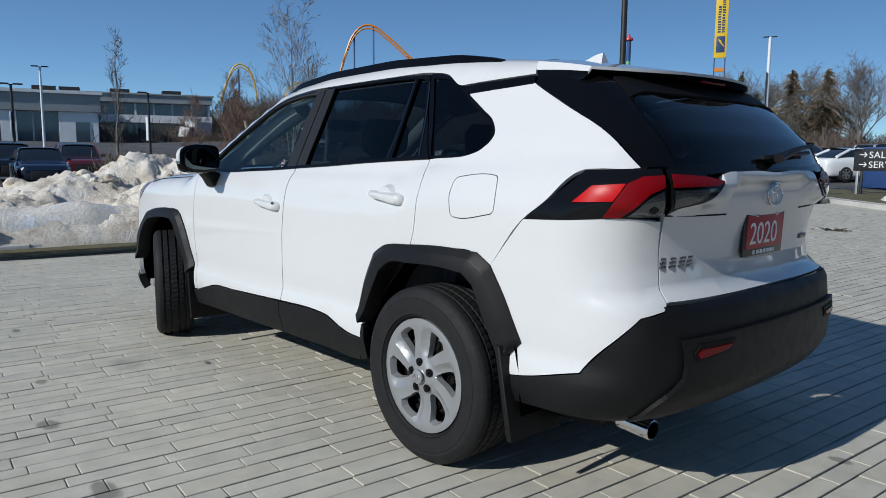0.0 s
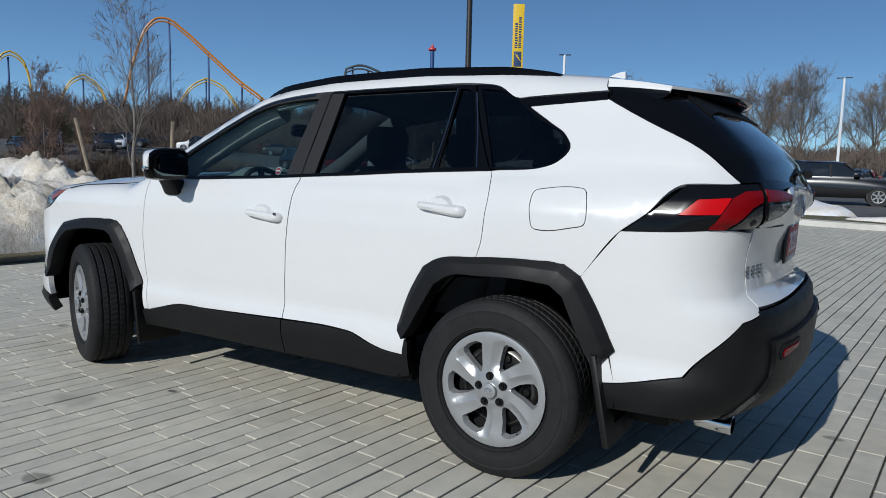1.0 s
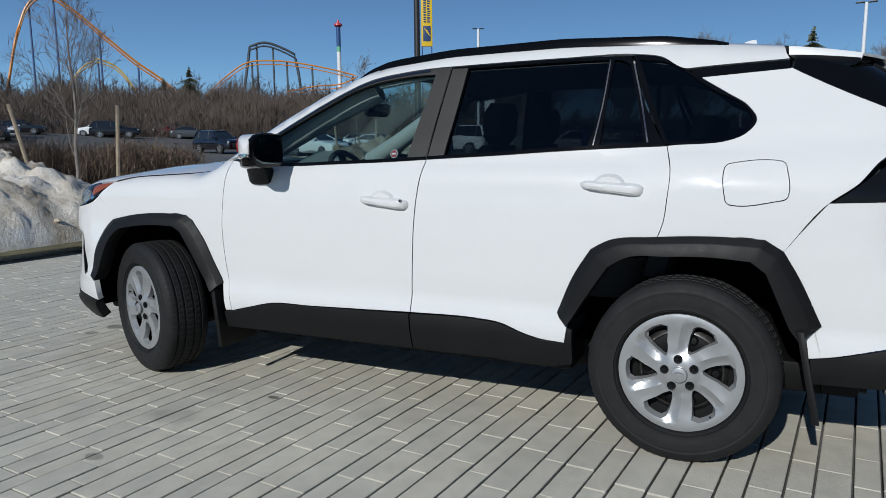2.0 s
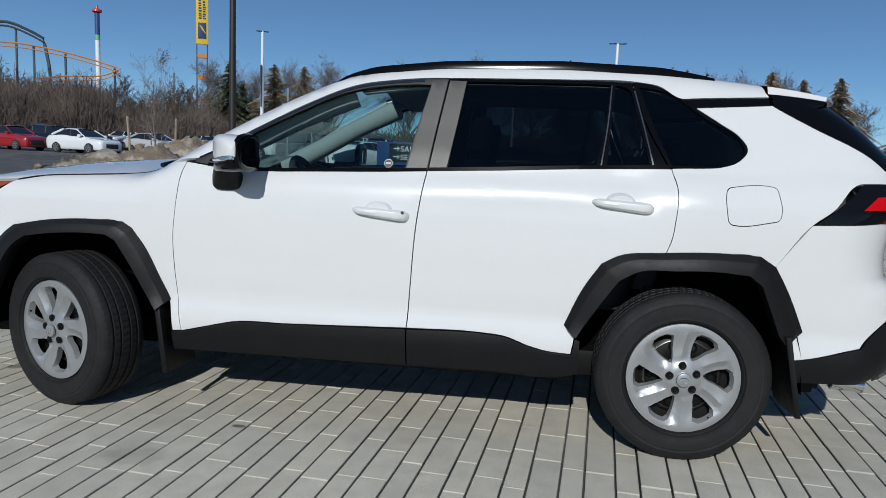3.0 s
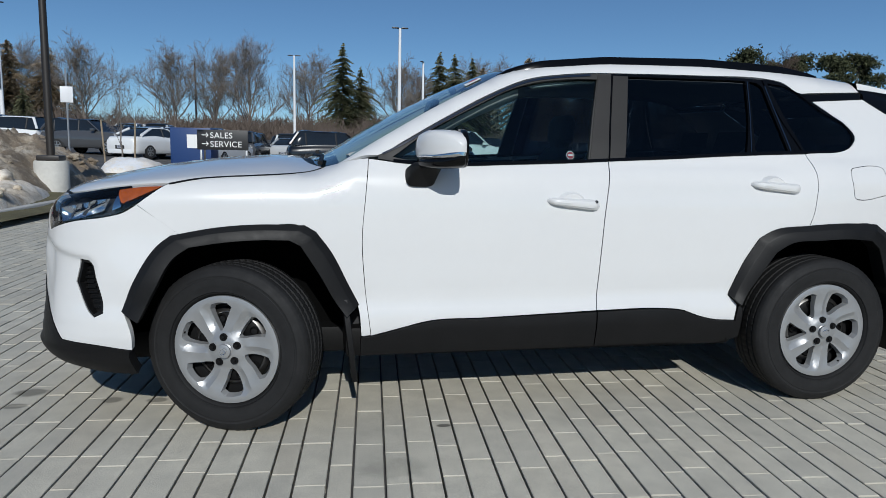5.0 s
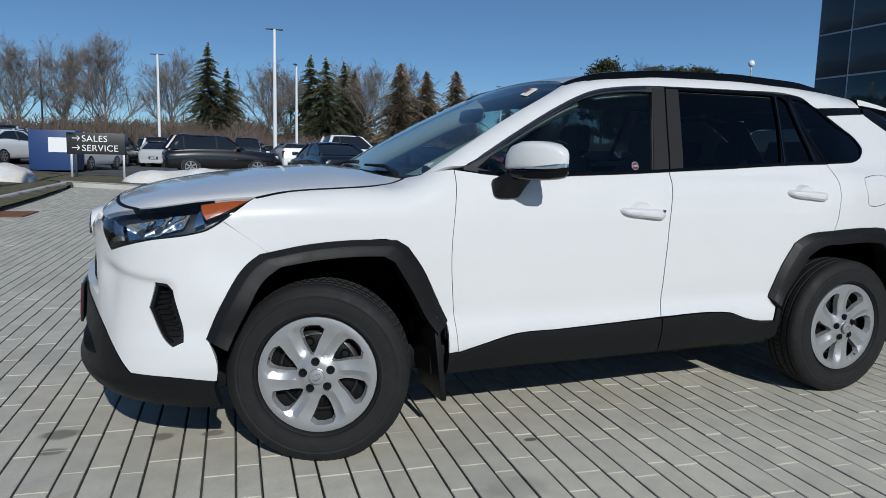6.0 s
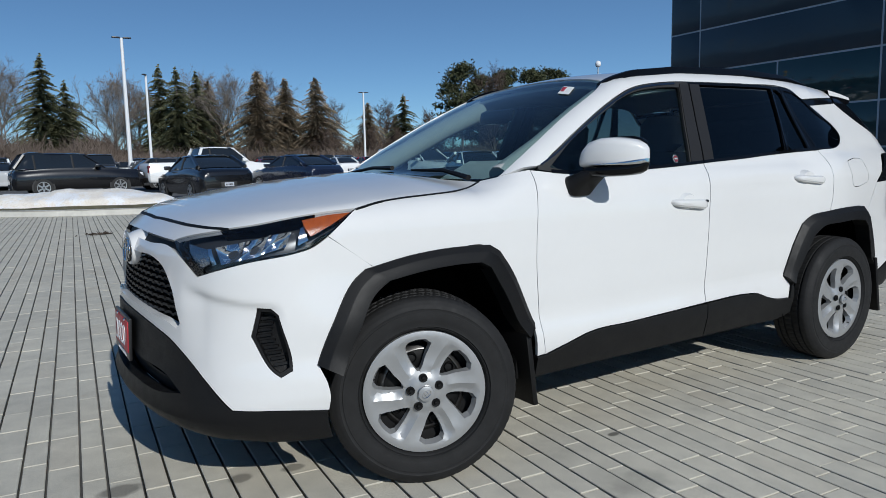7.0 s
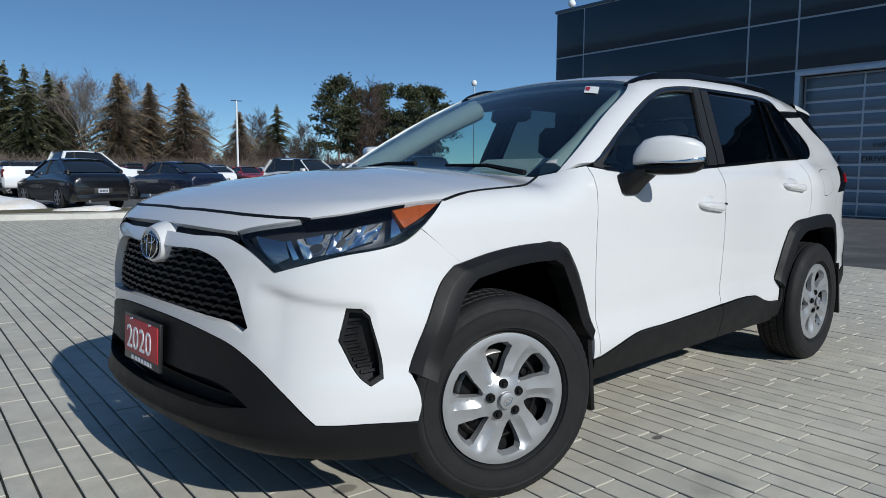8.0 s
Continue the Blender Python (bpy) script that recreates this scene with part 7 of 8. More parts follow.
# young trees with stakes on the island
REDTWIG = plain("reddish_twigs", (0.24, 0.155, 0.115), 0.9, var=0.2, scale=1.0)
STAKE = plain("stake_wood", (0.30, 0.24, 0.17), 0.85, var=0.25, scale=8)
for (x, y), h, seed, lab in (((8.63, -4.39), 3.7, 51, "young leafless tree on the island, tied to two stakes"), ((9.05, -13.6), 3.0, 64, "young leafless tree on the island, tied to two stakes"), ((7.6, -24.0), 3.4, 75, "young leafless tree on the island, tied to two stakes"), ((14.4, -3.0), 4.0, 87, "slim young leafless tree in a far bed"), ((15.1, -6.4), 3.05, 97, "young leafless reddish tree in a far bed"), ((24.0, -9.0), 3.2, 99, "young leafless reddish tree in a far bed"), ((27.0, -12.5), 3.4, 103, "young leafless reddish tree in a far bed"), ((24.5, -13.0), 3.1, 105, "young leafless reddish tree in a far bed")):
    t = tree_thing("young_tree", bare_tree(seed, h, 0.42 if seed < 80 else 0.2, 14, 6, 5, 0.25, 1.7 if seed < 80 else 3.0, 0.0035, 3) if seed < 95 else bare_tree(seed, h, 0.40, 15, 7, 6, 0.08, 2.0, 0.006, 3), (BARK, BARK if seed < 95 else REDTWIG), lab, "tree")
    t.matrix_basis = Matrix.Translation((x, y, 0.15))
    if seed < 80:
        ux, uy = (0.60, 0.80) if seed == 51 else (0.88, 0.47)
        for near, top in ((0.53, 0.34), (-0.56, -0.10)) if seed == 51 else ((0.55, 0.10), (-0.45, -0.06)):
            s = tagged(new("tree_stake"), "weathered wooden stake beside a young tree", "stake")
            s.matrix_basis = Matrix.Translation((x + ux * near, y + uy * near, 0.1))
            bm = bmesh.new()
            tube(bm, [(0, 0, 0), (ux * top, uy * top, 1.75)], 0.032, 8)
            part("pole", bm, STAKE, s)

thicket = tree_thing("bare_tree", bare_tree(141, 9.0, 0.55, 14, 7, 7, 0.04, 1.3, 0.022, 4), (BROWNBARK, BROWNBARK), "low leafless brown tree in the thicket behind the car park", "tree", FARTREES)
rt = random.Random(19)
scatter(thicket, [(rt.uniform(-131, -14) if i % 3 else rt.uniform(-131, -112), rt.uniform(104, 135), rt.uniform(0.36, 0.62), rt.uniform(0, 360)) for i in range(92)] + [(-66 + 46 * (i + rt.random()) / 56, rt.uniform(118, 160), rt.uniform(0.8, 1.15), rt.uniform(0, 360)) for i in range(56)])

def rise_z(az, d):
    """Height of the bank behind the car park: higher towards the amusement park."""
    steep = 0.6 if az < -100 else 1.0 if az < -74 else 1.0 + 0.9 * min(1, (az + 74) / 12)
    return float(np.interp(d, [88, 94, 104, 120, 150, 260], [0, 0.7, 1.9, 3.0, 4.4, 8.0])) * steep * (0.75 + 0.5 * noise.noise((az * 0.06, d * 0.02, 1.0)))


# undergrowth: one tangle of thin stems along the edge of the car park
r = random.Random(77)
v, f = [], []
for i in range(46000):
    az = r.uniform(-131, -8) if i < 26000 else r.uniform(-58, -27)
    d = r.uniform(86, 140)
    c = polar(az, d).translation
    c.z = 0.55 * rise_z(az, d) - 0.1
    hgt = (r.uniform(1.0, 3.6) if az < -97 else r.uniform(1.5, 5.6) if az < -68 else r.uniform(2.5, 7.0) if i < 26000 else r.uniform(5.0, 10.5)) * (0.75 + 0.55 * noise.noise((az * 0.35, 2.0, d * 0.05)))
    w = 0.06
    for k in range(4):
        a = r.uniform(0, 6.28)
        top = c + Vector((math.cos(a) * r.uniform(0.3, 1.6), math.sin(a) * r.uniform(0.3, 1.6), hgt * r.uniform(0.55, 1)))
        sd = Vector((-math.sin(a), math.cos(a), 0)) * w
        sd2 = Vector((math.cos(radians(az + 90)), math.sin(radians(az + 90)), 0)) * w
        q = len(v)
        v.extend([c - sd2, c + sd2, top + sd2 * 0.4])
        f.append((q, q + 1, q + 2))
        for _ in range(3):
            s = r.uniform(0.35, 0.95)
            b = c.lerp(top, s)
            e = b + Vector((r.gauss(0, 0.55), r.gauss(0, 0.55), r.uniform(0.3, 1.1)))
            q = len(v)
            v.extend([b - sd2 * 0.7, b + sd2 * 0.7, e])
            f.append((q, q + 1, q + 2))
tagged(link_mesh("undergrowth", v, f, plain("thicket_stems", (0.11, 0.084, 0.068), 0.9, var=0.4, scale=0.25)), "tangled brown leafless undergrowth along the car park", "shrubs", kind="stuff")


def hedge(label, a, b, width, h, seed, count):
    """A clipped-back winter hedge: a tangle of short brown stems from a to b."""
    r = random.Random(seed)
    a, b = Vector(a), Vector(b)
    along = (b - a).normalized()
    across = Vector((-along.y, along.x, 0))
    v, f = [], []
    for _ in range(count):
        p = a.lerp(b, r.random()) + across * r.uniform(-width, width)
        p.z = ground_z(p.x, p.y) - 0.02
        tall = h * (0.9 + 0.25 * noise.noise((p.x * 0.9, p.y * 0.9, seed))) * r.uniform(0.7, 1.0)
        for k in range(3):
            top = p + Vector((r.gauss(0, 0.22), r.gauss(0, 0.22), tall * r.uniform(0.6, 1)))
            t = r.uniform(0, math.tau)
            wide = Vector((math.cos(t), math.sin(t), 0)) * 0.011
            q = len(v)
            v.extend([p - wide, p + wide, top])
            f.append((q, q + 1, q + 2))
            for _ in range(3):
                m = p.lerp(top, r.uniform(0.3, 0.95))
                e = m + Vector((r.gauss(0, 0.13), r.gauss(0, 0.13), r.uniform(0.03, 0.22)))
                q = len(v)
                v.extend([m - wide * 0.8, m + wide * 0.8, e])
                f.append((q, q + 1, q + 2))
    tagged(link_mesh("hedge", v, f, HEDGE), label, "shrubs", kind="stuff")


HEDGE = plain("hedge_stems", (0.16, 0.115, 0.082), 0.9, var=0.4, scale=1.5)
hedge("low brown leafless hedge along the car park", (16.8, -6.4, 0), (12.6, -11.0, 0), 0.8, 1.62, 5, 6500)
hedge("low brown leafless hedge behind the snow bank", (12.2, -2.2, 0), (11.6, -3.8, 0), 0.6, 1.5, 6, 2600)
bush = tree_thing("evergreen_shrub", conifer(17, 5.2, 0.95, 0.4, 0.0, 30), (BARK, NEEDLE), "dark green evergreen shrub at the edge of the car park", "shrub", "evergreen shrubs by the car park")
scatter(bush, [(-29.6, 84, 1.0, 0), (-31.0, 83, 1.12, 50), (-32.2, 85, 0.95, 110), (-33.4, 84, 0.8, 190), (-28.4, 85, 0.8, 250)])
# grassy rise with snow in front of the trees
bm = bmesh.new()
rows = []
for i, az in enumerate(np.linspace(-140, -5, 70)):
    row = []
    for d in (88, 94, 104, 120, 150, 260):
        c = polar(az, d).translation
        row.append(bm.verts.new((c.x, c.y, rise_z(az, d) - 0.02)))
    rows.append(row)
for a, b in zip(rows, rows[1:]):
    for k in range(5):
        bm.faces.new((a[k], a[k + 1], b[k + 1], b[k]))
m, nt, b = shader("rise_grass")
c = ramp(nt, position_fac(nt, 0.12, 5), [(0.35, (0.10, 0.078, 0.045)), (0.6, (0.15, 0.12, 0.075)), (0.70, (0.18, 0.15, 0.10)), (0.72, (0.75, 0.77, 0.80))])
nt.links.new(c, b.inputs["Base Color"])
b.inputs["Roughness"].default_value = 0.95
tagged(part("grass_rise", bm, m, None), "low grassy rise with patches of snow", "grass", kind="structure")

# ---------------------------------------------------------------- parked cars
CARGLASS = plain("parked_car_glass", (0.012, 0.015, 0.018), 0.04, spec=0.9)
PARKTYRE = plain("parked_car_tyre", (0.02, 0.02, 0.02), 0.8)
PARKRIM = plain("parked_car_rim", (0.45, 0.46, 0.47), 0.3, metal=0.8)
PARKRED = plain("parked_car_tail_lamp", (0.09, 0.004, 0.006), 0.2, coat=0.5)
PARKCLEAR = plain("parked_car_clear_lamp", (0.34, 0.33, 0.34), 0.15, metal=0.6, coat=0.8)
PARKLAMP = plain("parked_car_headlamp", (0.6, 0.62, 0.65), 0.12, coat=0.8)
PARKTRIM = plain("parked_car_trim", (0.02, 0.02, 0.02), 0.6)
PARKPLATE = plain("parked_car_plate", (0.42, 0.45, 0.52), 0.5)
paints = {}


def paint(color):
    if color not in paints:
        paints[color] = plain("car_paint", color, 0.25, coat=1.0, spec=0.5, metal=0.0, var=0.02, scale=2)
    return paints[color]


KINDS = {   # length, half width, and the side: hood, cowl, roof front, roof rear, tail top, with heights
    "suv": dict(L=4.85, W=0.94, H=1.73, hood=1.05, cowl=(0.88, 1.12), rf=(0.18, 1.66), rr=(-1.95, 1.68), tt=(-2.33, 1.12), tail=1.05, wb=2.80, r=0.36, bot=0.28),
    "sedan": dict(L=4.55, W=0.89, H=1.46, hood=0.88, cowl=(0.95, 0.98), rf=(0.15, 1.42), rr=(-0.95, 1.42), tt=(-1.75, 1.06), tail=1.02, wb=2.66, r=0.32, bot=0.20),
    "hatch": dict(L=4.3, W=0.89, H=1.50, hood=0.92, cowl=(0.92, 1.0), rf=(0.2, 1.46), rr=(-1.55, 1.45), tt=(-2.08, 1.0), tail=0.95, wb=2.6, r=0.32, bot=0.20),
    "pickup": dict(L=5.9, W=1.0, H=1.92, hood=1.18, cowl=(1.42, 1.26), rf=(0.78, 1.86), rr=(-0.62, 1.88), tt=(-0.86, 1.28), tail=1.24, wb=3.55, r=0.40, bot=0.40),
    "boxy": dict(L=4.8, W=0.96, H=1.80, hood=1.10, cowl=(0.92, 1.18), rf=(0.45, 1.76), rr=(-2.1, 1.76), tt=(-2.33, 1.16), tail=1.10, wb=2.79, r=0.39, bot=0.34),
}


def loft(bm, stations):
    """Rings of (x, half width at bottom, at belt, at top, z bottom, z belt, z top), both sides, rounded between."""

    def eased(p, m):
        p = np.array(p, float)
        out = []
        for i in range(len(p) - 1):
            a, b, c, d = p[max(i - 1, 0)], p[i], p[i + 1], p[min(i + 2, len(p) - 1)]
            for s in np.arange(m) / m:
                out.append(0.5 * (2 * b + (c - a) * s + (2 * a - 5 * b + 4 * c - d) * s * s + (3 * b - a - 3 * c + d) * s**3) * 0.7 + 0.3 * (b + (c - b) * s))
        return np.array(out + [p[-1]])

    rings = []
    stations = eased(stations, 3)
    for x, wb, wm, wt, zb, zm, zt in stations:
        h = [(wb * 0.92, zb), (wb, zb + 0.06), (wm, zb * 0.4 + zm * 0.6), (wm * 0.985, zm), (wt, zt - 0.03), (wt * 0.93, zt), (0, zt + 0.015)]
        h = [tuple(q) for q in eased(h, 2)]
        rings.append([bm.verts.new((x, y, z)) for y, z in h] + [bm.verts.new((x, -y, z)) for y, z in h[-2::-1]])
    for a, b in zip(rings, rings[1:]):
        for k in range(len(a) - 1):
            bm.faces.new((a[k], a[k + 1], b[k + 1], b[k]))
        bm.faces.new((a[-1], a[0], b[0], b[-1]))
    bm.faces.new(rings[0][::-1])
    bm.faces.new(rings[-1])


def parked(kind, color, label):
    k = KINDS[kind]
    L, W, bot = k["L"] / 2, k["W"], k["bot"]
    ob = tagged(new("parked_car"), label, "car", "cars in the car park")
    hood, (cx, cz), (fx, fz), (rx, rz), (tx, tz) = k["hood"], k["cowl"], k["rf"], k["rr"], k["tt"]
    bm = bmesh.new()
    st = [(L, W * 0.70, W * 0.72, W * 0.62, bot + 0.12, 0.62, hood - 0.22), (L - 0.05, W * 0.82, W * 0.84, W * 0.74, bot, 0.66, hood - 0.13), (L - 0.28, W * 0.93, W * 0.95, W * 0.80, bot, 0.72, hood - 0.05),
          (L * 0.62, W * 0.96, W, W * 0.84, bot, 0.80, hood), (cx, W * 0.96, W, W * 0.86, bot, 0.85, cz), (0.0, W * 0.96, W, W * 0.88, bot, 0.88, cz + 0.02), (tx * 0.5, W * 0.96, W, W * 0.88, bot, 0.90, tz),
          (tx * 0.98, W * 0.96, W, W * 0.86, bot, 0.88, k["tail"]), (-L + 0.22, W * 0.95, W * 0.97, W * 0.84, bot, 0.86, k["tail"] - 0.01), (-L + 0.04, W * 0.86, W * 0.90, W * 0.76, bot + 0.04, 0.80, k["tail"] - 0.10), (-L, W * 0.78, W * 0.82, W * 0.70, bot + 0.12, 0.70, k["tail"] - 0.24)]
    st = sorted(st, key=lambda s: -s[0])
    loft(bm, st)
    if kind == "pickup":
        box(bm, -L + 0.1, tx - 0.1, -W * 0.72, W * 0.72, k["tail"] - 0.02, k["tail"] + 0.01)
    body = part("body", bm, paint(color), ob)
    bm = bmesh.new()                                   # glasshouse
    zb = cz - 0.02
    w0, w1 = W * 0.87, W * 0.70
    low = [(cx, w0), (tx, w0 * 0.96)]
    spine = smooth_loop([(cx, zb), (cx * 0.45 + fx * 0.55, zb * 0.42 + fz * 0.58), (fx, fz - 0.03), (fx * 0.5 + rx * 0.5, fz + 0.005), (rx, rz - 0.03), (rx * 0.45 + tx * 0.55, rz * 0.48 + tz * 0.52), (tx, tz - 0.01)], 0.10, 60, closed=False)
    rings = []
    for x, z in [tuple(q)[:2] for q in spine]:
        base = zb + (tz - 0.03 - zb) * (cx - x) / (cx - tx)
        up = min(max((z - base) / (fz - 0.03 - zb), 0), 1)
        wt = w0 + (w1 + 0.01 - w0) * up
        h = [(w0, base), (w0 * 0.45 + wt * 0.55 + 0.015 * up, base + (z - base) * 0.5), (wt, z - 0.05 * up), (wt * 0.95, z - 0.015 * up), (wt * 0.6, z + 0.01 * up), (0, z + 0.02 * up)]
        rings.append([bm.verts.new((x, a, b)) for a, b in h] + [bm.verts.new((x, -a, b)) for a, b in h[-2::-1]])
    for a, b in zip(rings, rings[1:]):
        for q in range(len(a) - 1):
            bm.faces.new((a[q], a[q + 1], b[q + 1], b[q]))
    part("glass", bm, CARGLASS, ob)
    bm = bmesh.new()                                   # roof and pillars
    rows = []
    for i, s in enumerate(np.linspace(0, 1, 11)):
        x = fx + 0.05 + (rx - fx - 0.10) * s
        top = fz + (rz - fz) * s + 0.035 * math.sin(math.pi * s) - 0.02
        half = (w1 + 0.02) * (1 - 0.05 * abs(2 * s - 1) ** 3)
        rows.append([bm.verts.new((x, y * half, top + 0.012 + 0.025 * (1 - y * y) - (0.045 if abs(y) == 1 else 0.012 if abs(y) > 0.9 else 0))) for y in (-1, -0.95, -0.8, -0.4, 0, 0.4, 0.8, 0.95, 1)])
    for a, b in zip(rows, rows[1:]):
        for q in range(8):
            bm.faces.new((a[q], a[q + 1], b[q + 1], b[q]))
    part("roof", bm, paint(color), ob)
    mids = [(-0.25 if kind != "pickup" else -0.25)] + ([rx + 0.35] if kind in ("suv", "boxy", "hatch") else [])
    for s in (1, -1):
        for (x0, z0), (x1, z1), wd in (((cx + 0.02, zb), (fx, fz - 0.03), 0.032), ((tx, tz), (rx, rz - 0.03), 0.07)):
            bm = bmesh.new()
            tube(bm, [(x0, s * w0, z0), (x1, s * (w1 + 0.012), z1)], wd, 6)
            part("pillar", bm, paint(color), ob)
        for x in mids:
            bm = bmesh.new()
            tube(bm, [(x, s * (w0 + 0.002), zb), (x - 0.04, s * (w1 + 0.014), fz - 0.04)], 0.04, 6)
            part("pillar", bm, PARKTRIM, ob)
        bm = bmesh.new()
        box(bm, cx - 0.35, cx - 0.15, s * (W + 0.03) - 0.09, s * (W + 0.03) + 0.09, cz, cz + 0.13, 0.03)
        part("mirror", bm, paint(color), ob)
        bm = bmesh.new()
        box(bm, L - 0.32, L - 0.06, s * W * 0.68 - 0.14, s * W * 0.68 + 0.14, hood - 0.30, hood - 0.17, 0.03)
        part("headlight", bm, PARKLAMP, ob)
        bm = bmesh.new()
        zt = k["tail"] - 0.16
        if kind == "pickup":
            box(bm, -L - 0.004, -L + 0.12, s * W * 0.80 - 0.07, s * W * 0.80 + 0.07, zt - 0.26, zt + 0.06, 0.03)
        else:
            lathe(bm, [(0.0, 0.05), (0.05, 0.045), (0.085, 0.02), (0.095, -0.03), (0.09, -0.16)], 16, Matrix.Translation((-L + 0.09, s * W * 0.74, zt - 0.02)) @ pose(0, 0, 0, 0, -90, 0) @ pose(0, 0, 0, -22 * s, 0, 0) @ Matrix.Diagonal((0.62, 1.25, 1, 1)))
        part("tail_light", bm, PARKCLEAR if kind == "sedan" and color == BLK else PARKRED, ob)
        for x in (k["wb"] / 2 + 0.02, -k["wb"] / 2 + 0.02):
            bm = bmesh.new()
            lathe(bm, [(0.0, -0.005), (k["r"] * 0.66, 0.0), (k["r"] * 0.68, 0.01), (k["r"] * 0.92, 0.015), (k["r"], -0.02), (k["r"], -0.2)], 24, Matrix.Translation((x, s * (W - 0.005), k["r"])) @ pose(0, 0, 0, -90 * s, 0, 0))
            wh = part("tyre", bm, PARKTYRE, ob)
            bm = bmesh.new()
            for q in range(6):
                a = q * math.tau / 6
                box(bm, -0.03, 0.03, 0.03, k["r"] * 0.64, -0.004, 0.012, 0.0, Matrix.Translation((x, s * (W + 0.004), k["r"])) @ pose(0, 0, 0, -90 * s, 0, 0) @ pose(0, 0, 0, 0, 0, math.degrees(a)))
            lathe(bm, [(k["r"] * 0.60, 0.01), (k["r"] * 0.68, 0.014)], 24, Matrix.Translation((x, s * (W + 0.004), k["r"])) @ pose(0, 0, 0, -90 * s, 0, 0))
            part("rim", bm, PARKRIM, wh)
            # flat dark disc on the uncut body side stands for the shaded wheel well
            bm = bmesh.new()
            lathe(bm, [(0.0, 0.0), (k["r"] * 1.13, 0.0)], 24, Matrix.Translation((x, s * (W - 0.012), k["r"] + 0.01)) @ pose(0, 0, 0, -90 * s, 0, 0))
            part("wheel_well_shade_disc", bm, PARKTRIM, ob)
    bm = bmesh.new()
    box(bm, L - 0.06, L + 0.012, -W * 0.5, W * 0.5, bot + 0.12, hood - 0.28, 0.02)
    part("grille", bm, PARKTRIM, ob)
    bm = bmesh.new()
    pz = 0.47 if kind == "sedan" else 0.72
    box(bm, -L - 0.018, -L + 0.05, -0.26, 0.26, pz - 0.035, pz + 0.135, 0.02)
    part("plate_recess", bm, PARKTRIM, ob)
    bm = bmesh.new()
    box(bm, -L - 0.024, -L - 0.01, -0.15, 0.15, pz - 0.01, pz + 0.11, 0.004)
    plate = part("plate_holder", bm, PARKPLATE, ob)
    bm = bmesh.new()
    for q in range(6):
        box(bm, -L - 0.026, -L - 0.02, -0.115 + q * 0.04, -0.088 + q * 0.04, pz + 0.02, pz + 0.075)
    part("mark", bm, PARKTRIM, plate)
    bm = bmesh.new()
    tube(bm, [(-L + 0.3, W * 0.45, bot + 0.02), (-L - 0.02, W * 0.45, bot + 0.02)], 0.035, 12)
    part("exhaust_tip", bm, PARKRIM, ob)
    bm = bmesh.new()
    box(bm, -L - 0.01, -L + 0.1, -W * 0.8, W * 0.8, bot + 0.02, bot + 0.22, 0.03)
    part("bumper", bm, PARKTRIM if kind != "sedan" else paint(color), ob)
    return ob


BLK, WHT, GRY, SLV, RED, BLU, DRD = (0.005, 0.005, 0.006), (0.74, 0.75, 0.75), (0.06, 0.062, 0.066), (0.42, 0.43, 0.44), (0.30, 0.015, 0.018), (0.008, 0.013, 0.032), (0.12, 0.012, 0.015)
NAMES = {BLK: "black", WHT: "white", GRY: "dark grey", SLV: "silver", RED: "red", BLU: "dark blue", DRD: "dark red"}
WORDS = {"suv": "SUV", "sedan": "sedan", "hatch": "hatchback", "pickup": "pickup truck", "boxy": "boxy off-road SUV"}
made = {}


def park(kind, color, x, y, heading):
    m = Matrix.Translation((x, y, ground_z(x, y))) @ pose(0, 0, 0, 0, 0, heading)
    if (kind, color) in made:
        return copy_thing(made[kind, color], m)
    c = parked(kind, color, f"{NAMES[color]} {WORDS[kind]} parked on the asphalt among other cars")
    c.matrix_basis = m
    made[kind, color] = c
    return c


park("suv", BLK, -0.55, -29.9, 184)
park("sedan", BLK, -3.5, -21.6, -84)
park("sedan", BLU, -8.3, -25.6, -76)
park("pickup", WHT, -6.0, -29.9, 183)
park("hatch", GRY, -5.4, -33.5, 182)
park("boxy", WHT, 16.6, -37.4, 350)
park("sedan", WHT, 5.2, -33.2, 250)
park("sedan", WHT, 8.3, -33.5, 240)
park("suv", GRY, 11.6, -35.5, 160)
park("sedan", BLK, 10.6, -39.0, 250)
for i, (kind, color) in enumerate((("hatch", WHT), ("sedan", WHT), ("suv", GRY), ("sedan", SLV), ("hatch", BLK))):
    park(kind, color, 9.3 - 2.6 * i * 0.95, -41.0 - 0.6 * i, 258)
park("hatch", BLU, 27.0, -4.2, 172)
park("suv", DRD, 33.0, -7.2, 172)
park("sedan", BLK, 26.0, -1.6, 172)
park("suv", BLK, 33.0, -4.4, 172)
park("suv", BLK, 57.4, -34.6, 150)
park("suv", BLK, 58.6, -30.2, 160)
park("sedan", BLK, 57.0, -27.4, 165)
park("suv", GRY, 66.0, -34.6, 150)
park("sedan", WHT, 62.5, -39.0, 150)
park("boxy", WHT, 32.5, -74.0, 170)
park("sedan", SLV, 25.6, -43.0, 165)
park("sedan", BLK, 29.4, -41.6, 165)
park("hatch", RED, 32.4, -38.0, 165)
park("suv", BLK, 37.4, -39.0, 165)
park("sedan", WHT, 26.6, -36.6, 165)
park("suv", BLK, 34.4, -45.0, 165)
park("sedan", BLU, 22.8, -48.5, 168)
park("suv", WHT, -15.5, -27.0, 100)
park("sedan", WHT, -14.0, -20.5, 70)
park("sedan", SLV, -16.8, -22.0, 70)
park("suv", BLU, -15.3, -18.3, 60)
r = random.Random(9)
